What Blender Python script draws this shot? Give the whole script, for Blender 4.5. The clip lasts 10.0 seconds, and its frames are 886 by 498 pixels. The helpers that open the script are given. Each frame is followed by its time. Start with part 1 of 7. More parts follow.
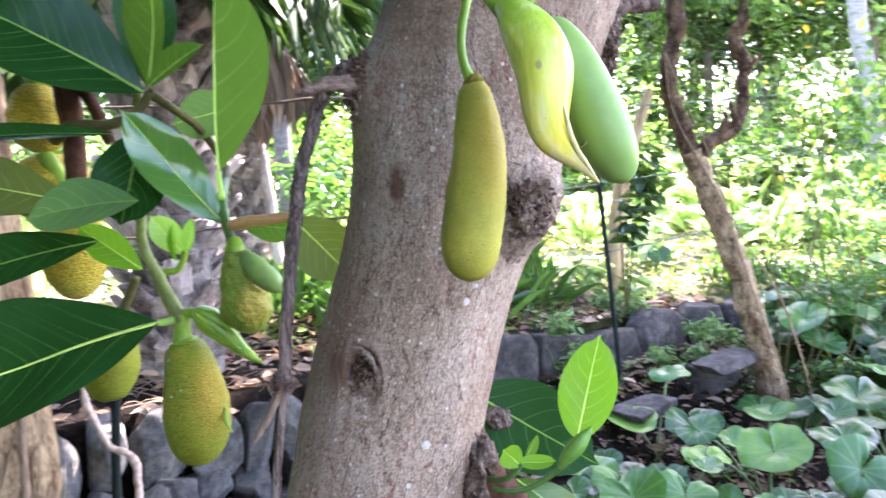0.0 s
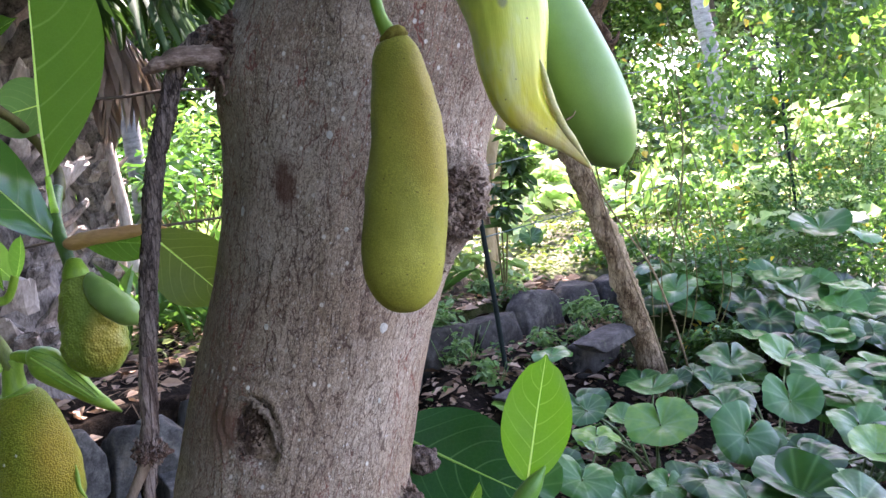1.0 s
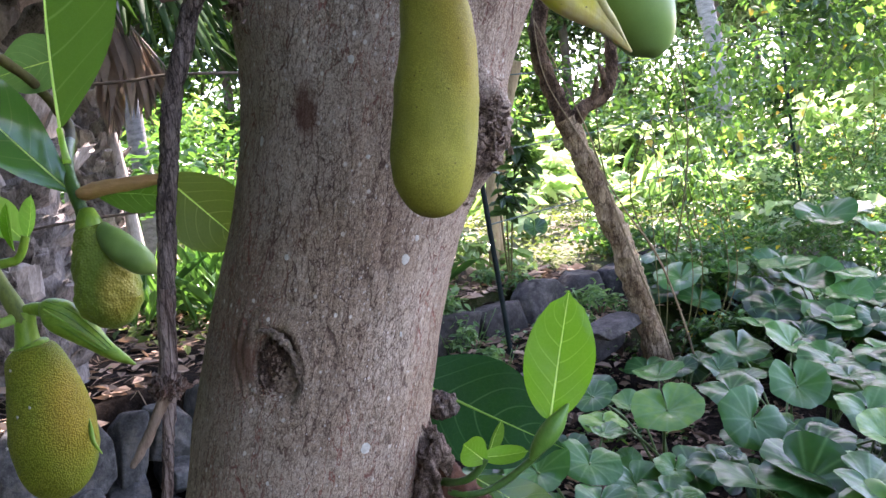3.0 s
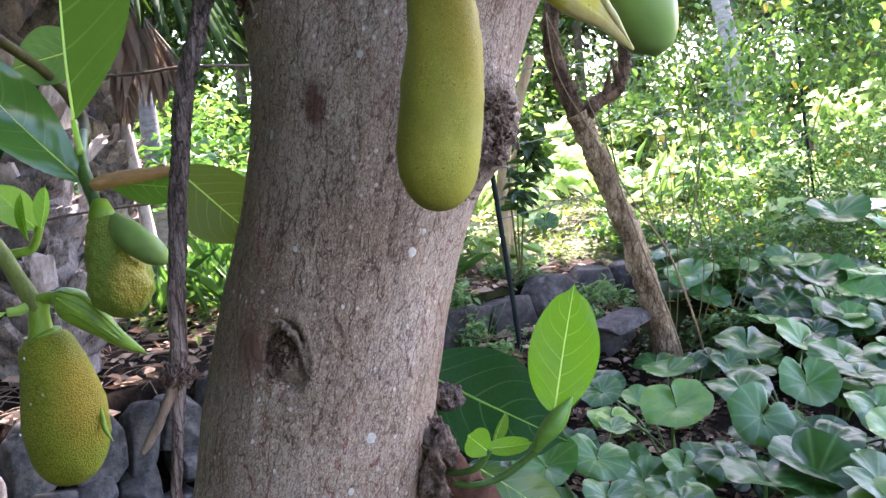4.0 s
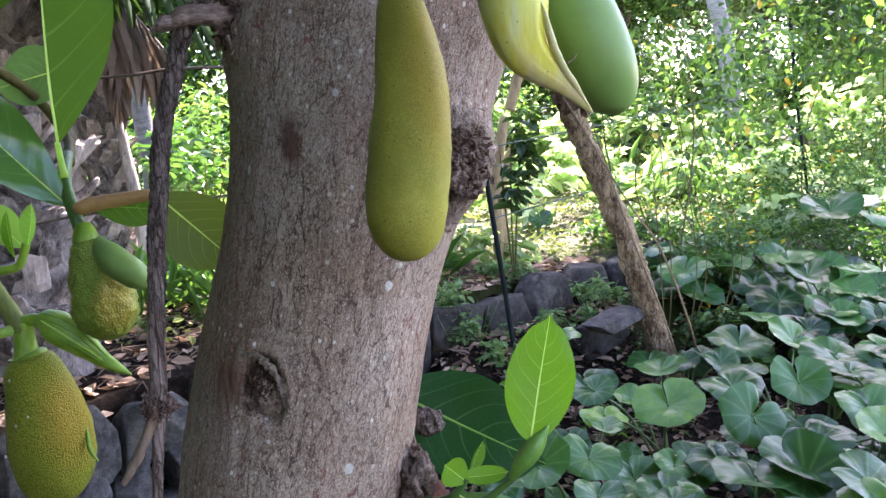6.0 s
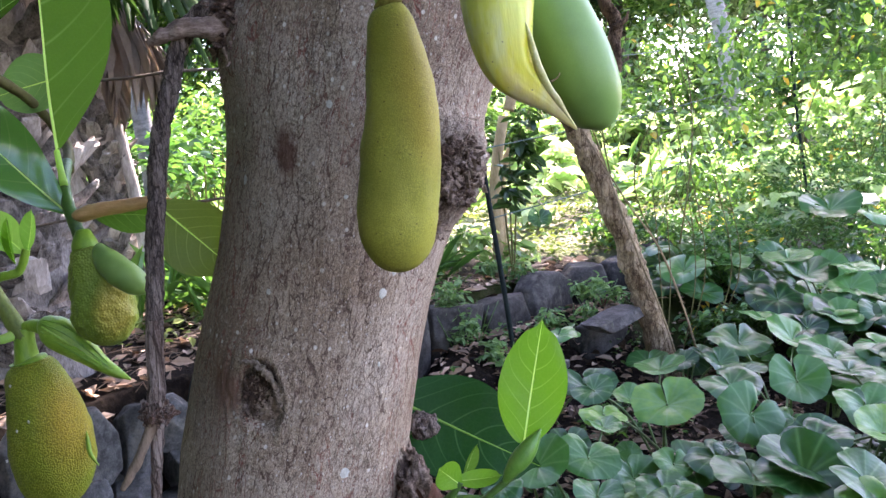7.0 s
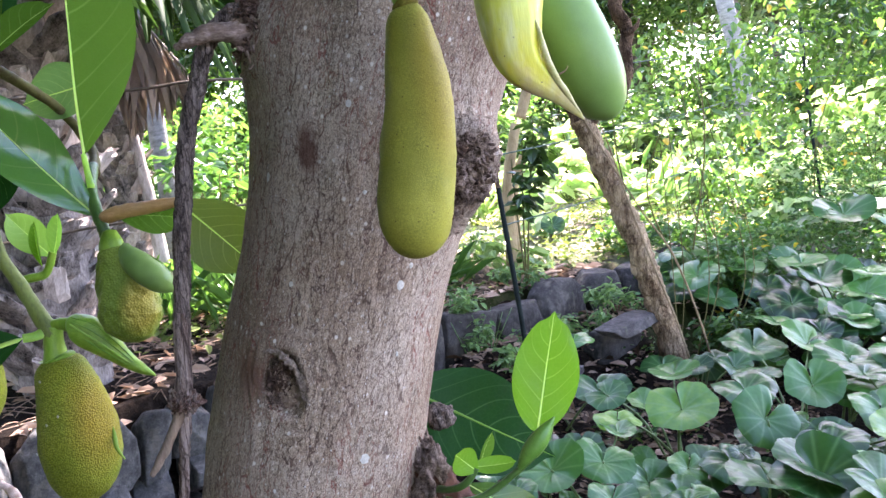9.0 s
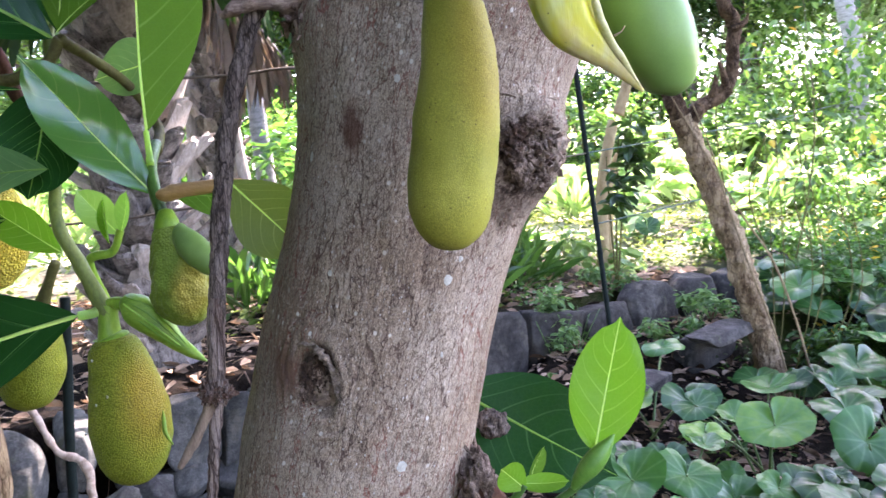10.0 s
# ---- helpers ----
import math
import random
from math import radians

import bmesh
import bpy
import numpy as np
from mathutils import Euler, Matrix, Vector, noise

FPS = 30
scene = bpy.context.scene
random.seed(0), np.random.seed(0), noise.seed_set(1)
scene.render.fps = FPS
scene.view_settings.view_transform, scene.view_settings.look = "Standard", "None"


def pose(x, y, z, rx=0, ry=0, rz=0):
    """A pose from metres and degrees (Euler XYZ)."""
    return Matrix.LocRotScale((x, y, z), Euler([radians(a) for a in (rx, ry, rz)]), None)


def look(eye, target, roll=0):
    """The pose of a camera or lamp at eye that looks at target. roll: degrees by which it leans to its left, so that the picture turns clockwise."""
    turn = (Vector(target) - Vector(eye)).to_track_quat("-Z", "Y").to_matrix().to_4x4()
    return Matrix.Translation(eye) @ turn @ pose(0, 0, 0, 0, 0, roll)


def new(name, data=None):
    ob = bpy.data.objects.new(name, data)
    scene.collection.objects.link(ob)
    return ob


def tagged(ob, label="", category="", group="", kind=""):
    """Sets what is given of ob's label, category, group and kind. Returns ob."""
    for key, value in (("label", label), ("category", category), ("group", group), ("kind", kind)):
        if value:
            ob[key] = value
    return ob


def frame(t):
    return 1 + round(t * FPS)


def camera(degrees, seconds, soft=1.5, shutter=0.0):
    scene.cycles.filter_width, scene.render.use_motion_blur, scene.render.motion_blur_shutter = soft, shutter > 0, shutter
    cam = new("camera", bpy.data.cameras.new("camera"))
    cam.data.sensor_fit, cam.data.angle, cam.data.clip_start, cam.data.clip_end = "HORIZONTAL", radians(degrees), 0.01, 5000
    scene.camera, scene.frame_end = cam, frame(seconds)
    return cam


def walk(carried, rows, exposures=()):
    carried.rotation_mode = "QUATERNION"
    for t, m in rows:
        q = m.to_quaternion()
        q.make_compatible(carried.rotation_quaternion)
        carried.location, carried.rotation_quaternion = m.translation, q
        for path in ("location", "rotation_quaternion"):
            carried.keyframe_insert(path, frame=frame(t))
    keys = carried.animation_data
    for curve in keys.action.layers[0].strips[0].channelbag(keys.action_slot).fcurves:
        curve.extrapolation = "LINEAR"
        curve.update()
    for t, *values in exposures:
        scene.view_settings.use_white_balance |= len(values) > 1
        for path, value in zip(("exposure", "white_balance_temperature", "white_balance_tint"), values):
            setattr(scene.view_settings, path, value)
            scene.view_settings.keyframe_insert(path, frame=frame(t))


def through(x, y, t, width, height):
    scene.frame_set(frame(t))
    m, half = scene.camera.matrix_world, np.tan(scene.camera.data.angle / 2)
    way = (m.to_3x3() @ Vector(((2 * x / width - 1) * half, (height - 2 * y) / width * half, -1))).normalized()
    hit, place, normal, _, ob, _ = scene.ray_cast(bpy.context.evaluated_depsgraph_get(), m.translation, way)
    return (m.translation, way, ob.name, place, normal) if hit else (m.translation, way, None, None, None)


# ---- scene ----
cam = camera(54.9, 10.0, shutter=0.3)
PATH = [
    (0, (0.0390, -0.1414, 1.3370), (-0.0041, 1.8514, 1.1728), -2.50),
    (0.2, (0.0220, -0.1030, 1.3360), (0.1140, 1.8860, 1.1510), -3.20),
    (0.5, (0.0081, -0.0406, 1.3411), (0.2174, 1.9375, 1.1327), -3.94),
    (1, (0.0126, 0.0059, 1.3403), (0.2753, 1.9773, 1.1295), -5.33),
    (1.5, (0.0079, 0.0097, 1.3310), (0.2783, 1.9809, 1.1275), -5.64),
    (2, (0.0063, 0.0075, 1.3186), (0.2780, 1.9782, 1.1120), -5.61),
    (2.5, (0.0081, 0.0087, 1.3100), (0.2801, 1.9789, 1.0992), -5.64),
    (3, (-0.0030, 0.0123, 1.2999), (0.2530, 1.9837, 1.0811), -5.50),
    (4.5, (0.0000, 0.0000, 1.3000), (0.2255, 1.9733, 1.0649), -4.97),
    (5, (0.0003, -0.0028, 1.3000), (0.2282, 1.9696, 1.0601), -4.93),
    (5.5, (0.0070, 0.0003, 1.3143), (0.2396, 1.9718, 1.0709), -5.01),
    (7, (0.0176, -0.0092, 1.3311), (0.2533, 1.9613, 1.0829), -5.37),
    (7.5, (0.0126, -0.0252, 1.3363), (0.2347, 1.9491, 1.1064), -5.70),
    (8, (0.0111, -0.0292, 1.3289), (0.2309, 1.9456, 1.1008), -5.82),
    (8.5, (0.0102, -0.0328, 1.3289), (0.2272, 1.9424, 1.1021), -5.92),
    (9, (0.0125, -0.0316, 1.3233), (0.2202, 1.9449, 1.0993), -5.88),
    (9.5, (0.0231, -0.0189, 1.3159), (0.1535, 1.9649, 1.0982), -5.40),
    (10, (0.0421, 0.0177, 1.3136), (0.0317, 2.0059, 1.0973), -4.05),
]
walk(cam, [(t, look(eye, target, roll)) for t, eye, target, roll in PATH],
     exposures=[(t, e, 6600, 34) for t, e in ((0.0, 3.92), (0.3, 3.38), (0.7, 3.3), (1.0, 3.14), (1.7, 2.82), (2.5, 2.72), (3.0, 2.98), (3.5, 3.10), (4.5, 3.26), (5.5, 3.05), (7.0, 3.14), (7.5, 3.36), (9.0, 3.47), (10.0, 3.50))])

# ---------------------------------------------------------------- light
SUN = Vector((0.42, 0.50, 0.76)).normalized()
world = bpy.data.worlds.new("world")
scene.world = world
world.use_nodes = True
sky = world.node_tree.nodes.new("ShaderNodeTexSky")
sky.sky_type, sky.sun_disc = "NISHITA", False
sky.sun_elevation, sky.sun_rotation = math.asin(SUN.z), math.atan2(SUN.x, SUN.y)
world.node_tree.links.new(sky.outputs[0], world.node_tree.nodes["Background"].inputs[0])
world.node_tree.nodes["Background"].inputs[1].default_value = 0.15
sun = new("sun", bpy.data.lights.new("sun", "SUN"))
sun.data.energy, sun.data.angle, sun.data.color = 5.0, radians(0.55), (1.0, 0.97, 0.91)
sun.matrix_world = look(SUN * 20, (0, 0, 0))


# ---------------------------------------------------------------- helpers
def thing(name, at, label, category, group="", kind=""):
    ob = new(name)
    ob.location = at
    ob.empty_display_size = 0.05
    return tagged(ob, label, category, group, kind)


def mesh_of(name, verts, faces, smooth=True):
    me = bpy.data.meshes.new(name)
    me.from_pydata([tuple(v) for v in verts], [], [tuple(f) for f in faces])
    if smooth:
        me.polygons.foreach_set("use_smooth", [True] * len(me.polygons))
    me.update()
    return me


def part(name, me, material, parent=None, label=""):
    if isinstance(me, bmesh.types.BMesh):
        bm, me = me, bpy.data.meshes.new(name)
        bm.to_mesh(me)
        bm.free()
    if material and not me.materials:
        me.materials.append(material)
    ob = new(name, me)
    if parent:
        ob.parent = parent
        if parent.type == "EMPTY":
            ob.matrix_parent_inverse = Matrix.Translation(-parent.location)
    if label:
        ob["label"] = label
    return ob


def whole(name, me, material, label, category, group="", kind=""):
    return tagged(part(name, me, material), label, category, group, kind)


def spline(points, n):
    """n points along a smooth curve through the given ones, with any number of columns."""
    p = np.array(points, float)
    k = len(p)
    s = np.linspace(0, k - 1, n)
    i = np.clip(s.astype(int), 0, k - 2)
    f = (s - i)[:, None]
    a, b, c, d = p[np.maximum(i - 1, 0)], p[i], p[i + 1], p[np.minimum(i + 2, k - 1)]
    return 0.5 * (2 * b + (c - a) * f + (2 * a - 5 * b + 4 * c - d) * f**2 + (3 * b - a - 3 * c + d) * f**3)


def rough(v, size, seed=0.0):
    return noise.noise(Vector((v[0] * size + seed, v[1] * size - seed, v[2] * size + 2 * seed)))


def tube(points, n=24, seg=12, bumps=0.0, grain=60.0, seed=0.0, caps=True, flat=1.0):
    """A tapered, bent, uneven stem through rows of x, y, z, radius: verts and faces."""
    c = spline(points, n)
    verts, faces = [], []
    up = Vector((0.13, 0.31, 0.94))
    for i in range(n):
        t = Vector(c[min(i + 1, n - 1), :3] - c[max(i - 1, 0), :3]).normalized()
        a = t.cross(up)
        a = (a if a.length > 1e-3 else t.cross(Vector((1, 0, 0)))).normalized()
        b = t.cross(a).normalized()
        up = -b if up.dot(b) < 0 else b
        b = up
        a = b.cross(t).normalized()
        for j in range(seg):
            w = 2 * math.pi * j / seg
            d = a * math.cos(w) + b * (math.sin(w) * flat)
            o = Vector(c[i, :3])
            r = max(c[i, 3], 1e-5)
            q = o + d * r
            if bumps:
                q += d * r * bumps * (rough(q, grain, seed) + 0.6 * rough(q, grain * 2.7, seed))
            verts.append(q)
    for i in range(n - 1):
        for j in range(seg):
            k = (j + 1) % seg
            faces.append((i * seg + j, i * seg + k, i * seg + seg + k, i * seg + seg + j))
    if caps:
        verts += [Vector(c[0, :3]), Vector(c[-1, :3])]
        for j in range(seg):
            k = (j + 1) % seg
            faces.append((len(verts) - 2, k, j))
            faces.append((len(verts) - 1, (n - 1) * seg + j, (n - 1) * seg + k))
    return verts, faces


def join(*lots):
    verts, faces = [], []
    for v, f in lots:
        faces += [tuple(i + len(verts) for i in q) for q in f]
        verts += list(v)
    return verts, faces


def lump(centre, size, bumps=0.35, grain=3.0, seed=0.0, level=3, turn=None):
    """A rough rounded lump (stone, knot), as a bmesh."""
    bm = bmesh.new()
    bmesh.ops.create_icosphere(bm, subdivisions=level, radius=1.0)
    m = turn.to_matrix() if turn else Matrix.Identity(3)
    for v in bm.verts:
        k = 1 + bumps * (rough(v.co, grain * 0.5, seed) + 0.6 * rough(v.co, grain, seed) + 0.3 * rough(v.co, grain * 3, seed))
        v.co = Vector(centre) + m @ Vector((v.co.x * size[0] * k, v.co.y * size[1] * k, v.co.z * size[2] * k))
    for f in bm.faces:
        f.smooth = True
    return bm


def rock(centre, size, seed, turn, cut=0.72):
    """A split field stone: flat broken faces, worn edges, a little roughness."""
    rr = random.Random(seed)
    planes = [(Vector(n).normalized(), 1.0 * rr.uniform(0.82, 1.0)) for n in ((1, 0, 0), (-1, 0, 0), (0, 1, 0), (0, -1, 0), (0, 0, 1), (0, 0, -1))]
    planes = [((n + Vector((rr.uniform(-0.22, 0.22), rr.uniform(-0.22, 0.22), rr.uniform(-0.22, 0.22)))).normalized(), d) for n, d in planes]
    planes += [(Vector((rr.uniform(-1, 1), rr.uniform(-1, 1), rr.uniform(-1, 1))).normalized(), rr.uniform(cut - 0.1, cut + 0.2)) for k in range(11)]
    bm = bmesh.new()
    bmesh.ops.create_icosphere(bm, subdivisions=5, radius=1.0)
    m = Euler(turn).to_matrix()
    for v in bm.verts:
        w = v.co.normalized()
        p = w * (sum((d / max(n.dot(w), 0.05)) ** -70 for n, d in planes) ** (-1 / 70))
        p *= 1 + 0.05 * rough(p, 1.3, seed) + 0.018 * rough(p, 4.5, seed) + 0.010 * rough(p, 13.0, seed) + 0.006 * rough(p, 30.0, seed)
        v.co = Vector(centre) + m @ Vector((p.x * size[0], p.y * size[1], p.z * size[2]))
    for f in bm.faces:
        f.smooth = True
    return bm


# ---------------------------------------------------------------- materials
def material(name):
    m = bpy.data.materials.new(name)
    m.use_nodes = True
    nt = m.node_tree
    return m, nt, nt.nodes["Principled BSDF"]


def node(nt, kind, **values):
    n = nt.nodes.new(kind)
    for k, v in values.items():
        n.inputs[k.replace("_", " ")].default_value = v
    return n


def coords(nt, scale=(1, 1, 1), space="Object"):
    t = nt.nodes.new("ShaderNodeTexCoord")
    m = nt.nodes.new("ShaderNodeMapping")
    m.inputs["Scale"].default_value = scale
    nt.links.new(t.outputs[space], m.inputs[0])
    return m.outputs[0]


def noise_tex(nt, vec, scale, detail=6.0, roughness=0.6):
    n = node(nt, "ShaderNodeTexNoise", Scale=scale, Detail=detail, Roughness=roughness)
    nt.links.new(vec, n.inputs["Vector"])
    return n.outputs["Fac"]


def ramp(nt, fac, *stops):
    r = nt.nodes.new("ShaderNodeValToRGB")
    while len(r.color_ramp.elements) < len(stops):
        r.color_ramp.elements.new(0.5)
    for e, (at, c) in zip(r.color_ramp.elements, stops):
        e.position = at
        e.color = (*c, 1) if isinstance(c, tuple) else (c, c, c, 1)
    nt.links.new(fac, r.inputs[0])
    return r.outputs[0]


def blend(nt, fac, a, b, how="MIX"):
    m = nt.nodes.new("ShaderNodeMix")
    m.data_type, m.blend_type = "RGBA", how
    for socket, v in ((m.inputs[0], fac), (m.inputs[6], a), (m.inputs[7], b)):
        if isinstance(v, (int, float)):
            socket.default_value = v if socket == m.inputs[0] else (v, v, v, 1)
        elif isinstance(v, tuple):
            socket.default_value = (*v, 1)
        else:
            nt.links.new(v, socket)
    return m.outputs[2]


def bump(nt, bsdf, height, strength, distance, before=None):
    b = node(nt, "ShaderNodeBump", Strength=strength, Distance=distance)
    nt.links.new(height, b.inputs["Height"])
    if before:
        nt.links.new(before, b.inputs["Normal"])
    nt.links.new(b.outputs[0], bsdf.inputs["Normal"])
    return b.outputs[0]


def simple(name, dark, light, scale=20, rough_=0.6, stretch=(1, 1, 1), depth=0.002, strength=0.5, spec=0.4, mid=None):
    """Grain at two scales between two colours, with fine relief."""
    m, nt, b = material(name)
    v = coords(nt, stretch)
    big, fine = noise_tex(nt, v, scale, 5), noise_tex(nt, v, scale * 6, 8, 0.7)
    mixed = blend(nt, 0.45, big, fine)
    stops = [(0.36, dark), (0.64, light)] if mid is None else [(0.37, dark), (0.5, mid), (0.62, light)]
    nt.links.new(ramp(nt, mixed, *stops), b.inputs["Base Color"])
    b.inputs["Roughness"].default_value = rough_
    b.inputs["Specular IOR Level"].default_value = spec if rough_ < 0.6 else 0.10
    bump(nt, b, mixed, strength, depth)
    return m


def leafy(name, dark, light, through=0.35, rough_=0.35, glow=None, per_island=True, scale=30, spec=0.5, veins=None):
    """Leaf: glossy skin, light passing through, hue changing from leaf to leaf."""
    m, nt, b = material(name)
    v = coords(nt)
    n = noise_tex(nt, v, scale, 5)
    if per_island:
        r = nt.nodes.new("ShaderNodeNewGeometry").outputs["Random Per Island"]
    else:
        r = nt.nodes.new("ShaderNodeObjectInfo").outputs["Random"]
    c = ramp(nt, blend(nt, 0.4, r, n), (0.15, dark), (0.85, light))
    if veins:
        uv = nt.nodes.new("ShaderNodeTexCoord").outputs["UV"]
        sep = nt.nodes.new("ShaderNodeSeparateXYZ")
        nt.links.new(uv, sep.inputs[0])
        ping = nt.nodes.new("ShaderNodeMath")
        ping.operation = "PINGPONG"
        nt.links.new(sep.outputs[0], ping.inputs[0])
        ping.inputs[1].default_value = 0.075
        fade = ramp(nt, sep.outputs[1], (0.0, 1.0), (0.95, 0.25))
        line = blend(nt, 1.0, ramp(nt, ping.outputs[0], (0.0020, 0.85), (0.0066, 0.0)), fade, "MULTIPLY")
        net = node(nt, "ShaderNodeTexVoronoi", Scale=260.0)
        net.feature = "DISTANCE_TO_EDGE"
        nt.links.new(v, net.inputs["Vector"])
        mesh_ = ramp(nt, net.outputs["Distance"], (0.0, 0.08), (0.10, 0.0))
        c = blend(nt, blend(nt, 1.0, line, mesh_, "ADD"), c, veins)
    nt.links.new(c, b.inputs["Base Color"])
    b.inputs["Roughness"].default_value = rough_
    b.inputs["Specular IOR Level"].default_value = spec
    bump(nt, b, noise_tex(nt, v, scale * 5, 4), 0.15, 0.002)
    t = nt.nodes.new("ShaderNodeBsdfTranslucent")
    tint = blend(nt, 1.0, c, glow or (1.0, 1.0, 0.6), "MULTIPLY")
    bright = nt.nodes.new("ShaderNodeHueSaturation")
    bright.inputs["Value"].default_value = 1.8
    nt.links.new(tint, bright.inputs["Color"])
    nt.links.new(bright.outputs[0], t.inputs["Color"])
    mix = nt.nodes.new("ShaderNodeMixShader")
    mix.inputs[0].default_value = through
    nt.links.new(b.outputs[0], mix.inputs[1])
    nt.links.new(t.outputs[0], mix.inputs[2])
    nt.links.new(mix.outputs[0], nt.nodes["Material Output"].inputs[0])
    return m


def near_dot(nt, vec, centre, radii, soft=0.5):
    """1 inside an ellipsoid round a place, fading to 0 at its edge."""
    a = nt.nodes.new("ShaderNodeVectorMath")
    a.operation = "SUBTRACT"
    a.inputs[1].default_value = centre
    nt.links.new(vec, a.inputs[0])
    d = nt.nodes.new("ShaderNodeVectorMath")
    d.operation = "DIVIDE"
    d.inputs[1].default_value = radii
    nt.links.new(a.outputs[0], d.inputs[0])
    ln = nt.nodes.new("ShaderNodeVectorMath")
    ln.operation = "LENGTH"
    nt.links.new(d.outputs[0], ln.inputs[0])
    return ln.outputs["Value"]


def bark_smooth():
    """Jackfruit bark: grey-brown skin with fine scales, thin reddish upright cracks and pale flecks."""
    m, nt, b = material("jackfruit bark")
    tilt = nt.nodes.new("ShaderNodeMapping")
    tilt.inputs["Rotation"].default_value = (0, radians(-15), 0)
    raw = nt.nodes.new("ShaderNodeTexCoord").outputs["Object"]
    nt.links.new(raw, tilt.inputs[0])
    base = tilt.outputs[0]

    def scaled(s):
        k = nt.nodes.new("ShaderNodeMapping")
        k.inputs["Scale"].default_value = s
        nt.links.new(base, k.inputs[0])
        return k.outputs[0]

    def maths(how, a, c):
        k = nt.nodes.new("ShaderNodeMath")
        k.operation = how
        for socket, v in zip(k.inputs, (a, c)):
            if isinstance(v, (int, float)):
                socket.default_value = v
            else:
                nt.links.new(v, socket)
        return k.outputs[0]

    def lines(vec, scale, thin, detail=3):
        """Thin wandering lines where a noise crosses its middle."""
        n = noise_tex(nt, vec, scale, detail, 0.55)
        return ramp(nt, maths("ABSOLUTE", maths("SUBTRACT", n, 0.5), 0.0), (0.0, 1.0), (thin, 0.0))

    large = noise_tex(nt, scaled((1, 1, 0.6)), 11, 5)
    colour = ramp(nt, large, (0.32, (0.275, 0.190, 0.125)), (0.5, (0.385, 0.290, 0.204)), (0.68, (0.49, 0.39, 0.292)))
    # faint rings across the stem
    ring = noise_tex(nt, scaled((0.12, 0.12, 1)), 60, 3)
    colour = blend(nt, ramp(nt, ring, (0.52, 0.0), (0.66, 0.28)), colour, (0.46, 0.385, 0.30))
    # small scales, longer than wide, with darker seams between them
    warp = noise_tex(nt, scaled((1, 1, 0.5)), 220, 3)
    moved = nt.nodes.new("ShaderNodeVectorMath")
    moved.operation = "MULTIPLY_ADD"
    nt.links.new(warp, moved.inputs[0])
    moved.inputs[1].default_value = (0.005, 0.005, 0.005)
    nt.links.new(scaled((1, 1, 0.42)), moved.inputs[2])
    vor = node(nt, "ShaderNodeTexVoronoi", Scale=330.0, Randomness=1.0)
    vor.feature = "DISTANCE_TO_EDGE"
    nt.links.new(moved.outputs[0], vor.inputs["Vector"])
    worn = noise_tex(nt, scaled((1, 1, 0.4)), 60, 4)
    seam = maths("MULTIPLY", ramp(nt, vor.outputs["Distance"], (0.0, 1.0), (0.10, 0.0)), ramp(nt, worn, (0.40, 0.20), (0.60, 1.0)))
    colour = blend(nt, maths("MULTIPLY", seam, 0.62), colour, (0.100, 0.064, 0.043))
    streak = noise_tex(nt, scaled((1, 1, 0.6)), 430, 6, 0.78)
    colour = blend(nt, ramp(nt, streak, (0.37, 0.75), (0.46, 0.0)), colour, (0.105, 0.066, 0.045))
    colour = blend(nt, ramp(nt, streak, (0.55, 0.0), (0.65, 0.6)), colour, (0.58, 0.50, 0.41))
    tick = maths("MULTIPLY", lines(scaled((1, 1, 0.22)), 300, 0.022, 4), ramp(nt, noise_tex(nt, scaled((1, 1, 0.5)), 150, 3), (0.42, 0.0), (0.58, 0.85)))
    colour = blend(nt, tick, colour, (0.085, 0.055, 0.040))
    # long thin cracks, reddish where they are fresh
    patchy = noise_tex(nt, scaled((1, 1, 0.35)), 55, 4)

    def rifts(scale, long, width, sway):
        """The edges of long upright cells, swaying a little."""
        w = nt.nodes.new("ShaderNodeTexNoise")
        w.inputs["Scale"].default_value, w.inputs["Detail"].default_value = scale * 1.6, 4
        nt.links.new(scaled((1, 1, 0.5)), w.inputs["Vector"])
        add = nt.nodes.new("ShaderNodeVectorMath")
        add.operation = "MULTIPLY_ADD"
        nt.links.new(w.outputs["Color"], add.inputs[0])
        add.inputs[1].default_value = (sway / scale, sway / scale, 0)
        nt.links.new(scaled((1, 1, long)), add.inputs[2])
        cell = node(nt, "ShaderNodeTexVoronoi", Scale=scale, Randomness=1.0)
        cell.feature = "DISTANCE_TO_EDGE"
        nt.links.new(add.outputs[0], cell.inputs["Vector"])
        return ramp(nt, cell.outputs["Distance"], (width * 0.35, 1.0), (width, 0.0))

    crack = maths("MULTIPLY", ramp(nt, patchy, (0.40, 0.0), (0.50, 1.0)), rifts(95, 0.10, 0.026, 0.9))
    crack2 = maths("MULTIPLY", ramp(nt, patchy, (0.46, 0.9), (0.60, 0.15)), rifts(170, 0.16, 0.030, 0.9))
    crack = maths("MAXIMUM", crack, crack2)
    red = ramp(nt, noise_tex(nt, scaled((1, 1, 0.3)), 16, 3), (0.42, (0.095, 0.056, 0.040)), (0.52, (0.215, 0.074, 0.050)))
    colour = blend(nt, maths("MULTIPLY", crack, 0.85), colour, red)
    grain = noise_tex(nt, scaled((1, 1, 0.7)), 1100, 6, 0.75)
    colour = blend(nt, 0.6, colour, ramp(nt, grain, (0.33, 0.0), (0.67, 1.0)), "OVERLAY")
    # pale flecks of lichen
    fleck = node(nt, "ShaderNodeTexVoronoi", Scale=105.0, Randomness=1.0)
    nt.links.new(scaled((1, 1, 0.8)), fleck.inputs["Vector"])
    few = noise_tex(nt, scaled((1, 1, 1)), 25, 2)
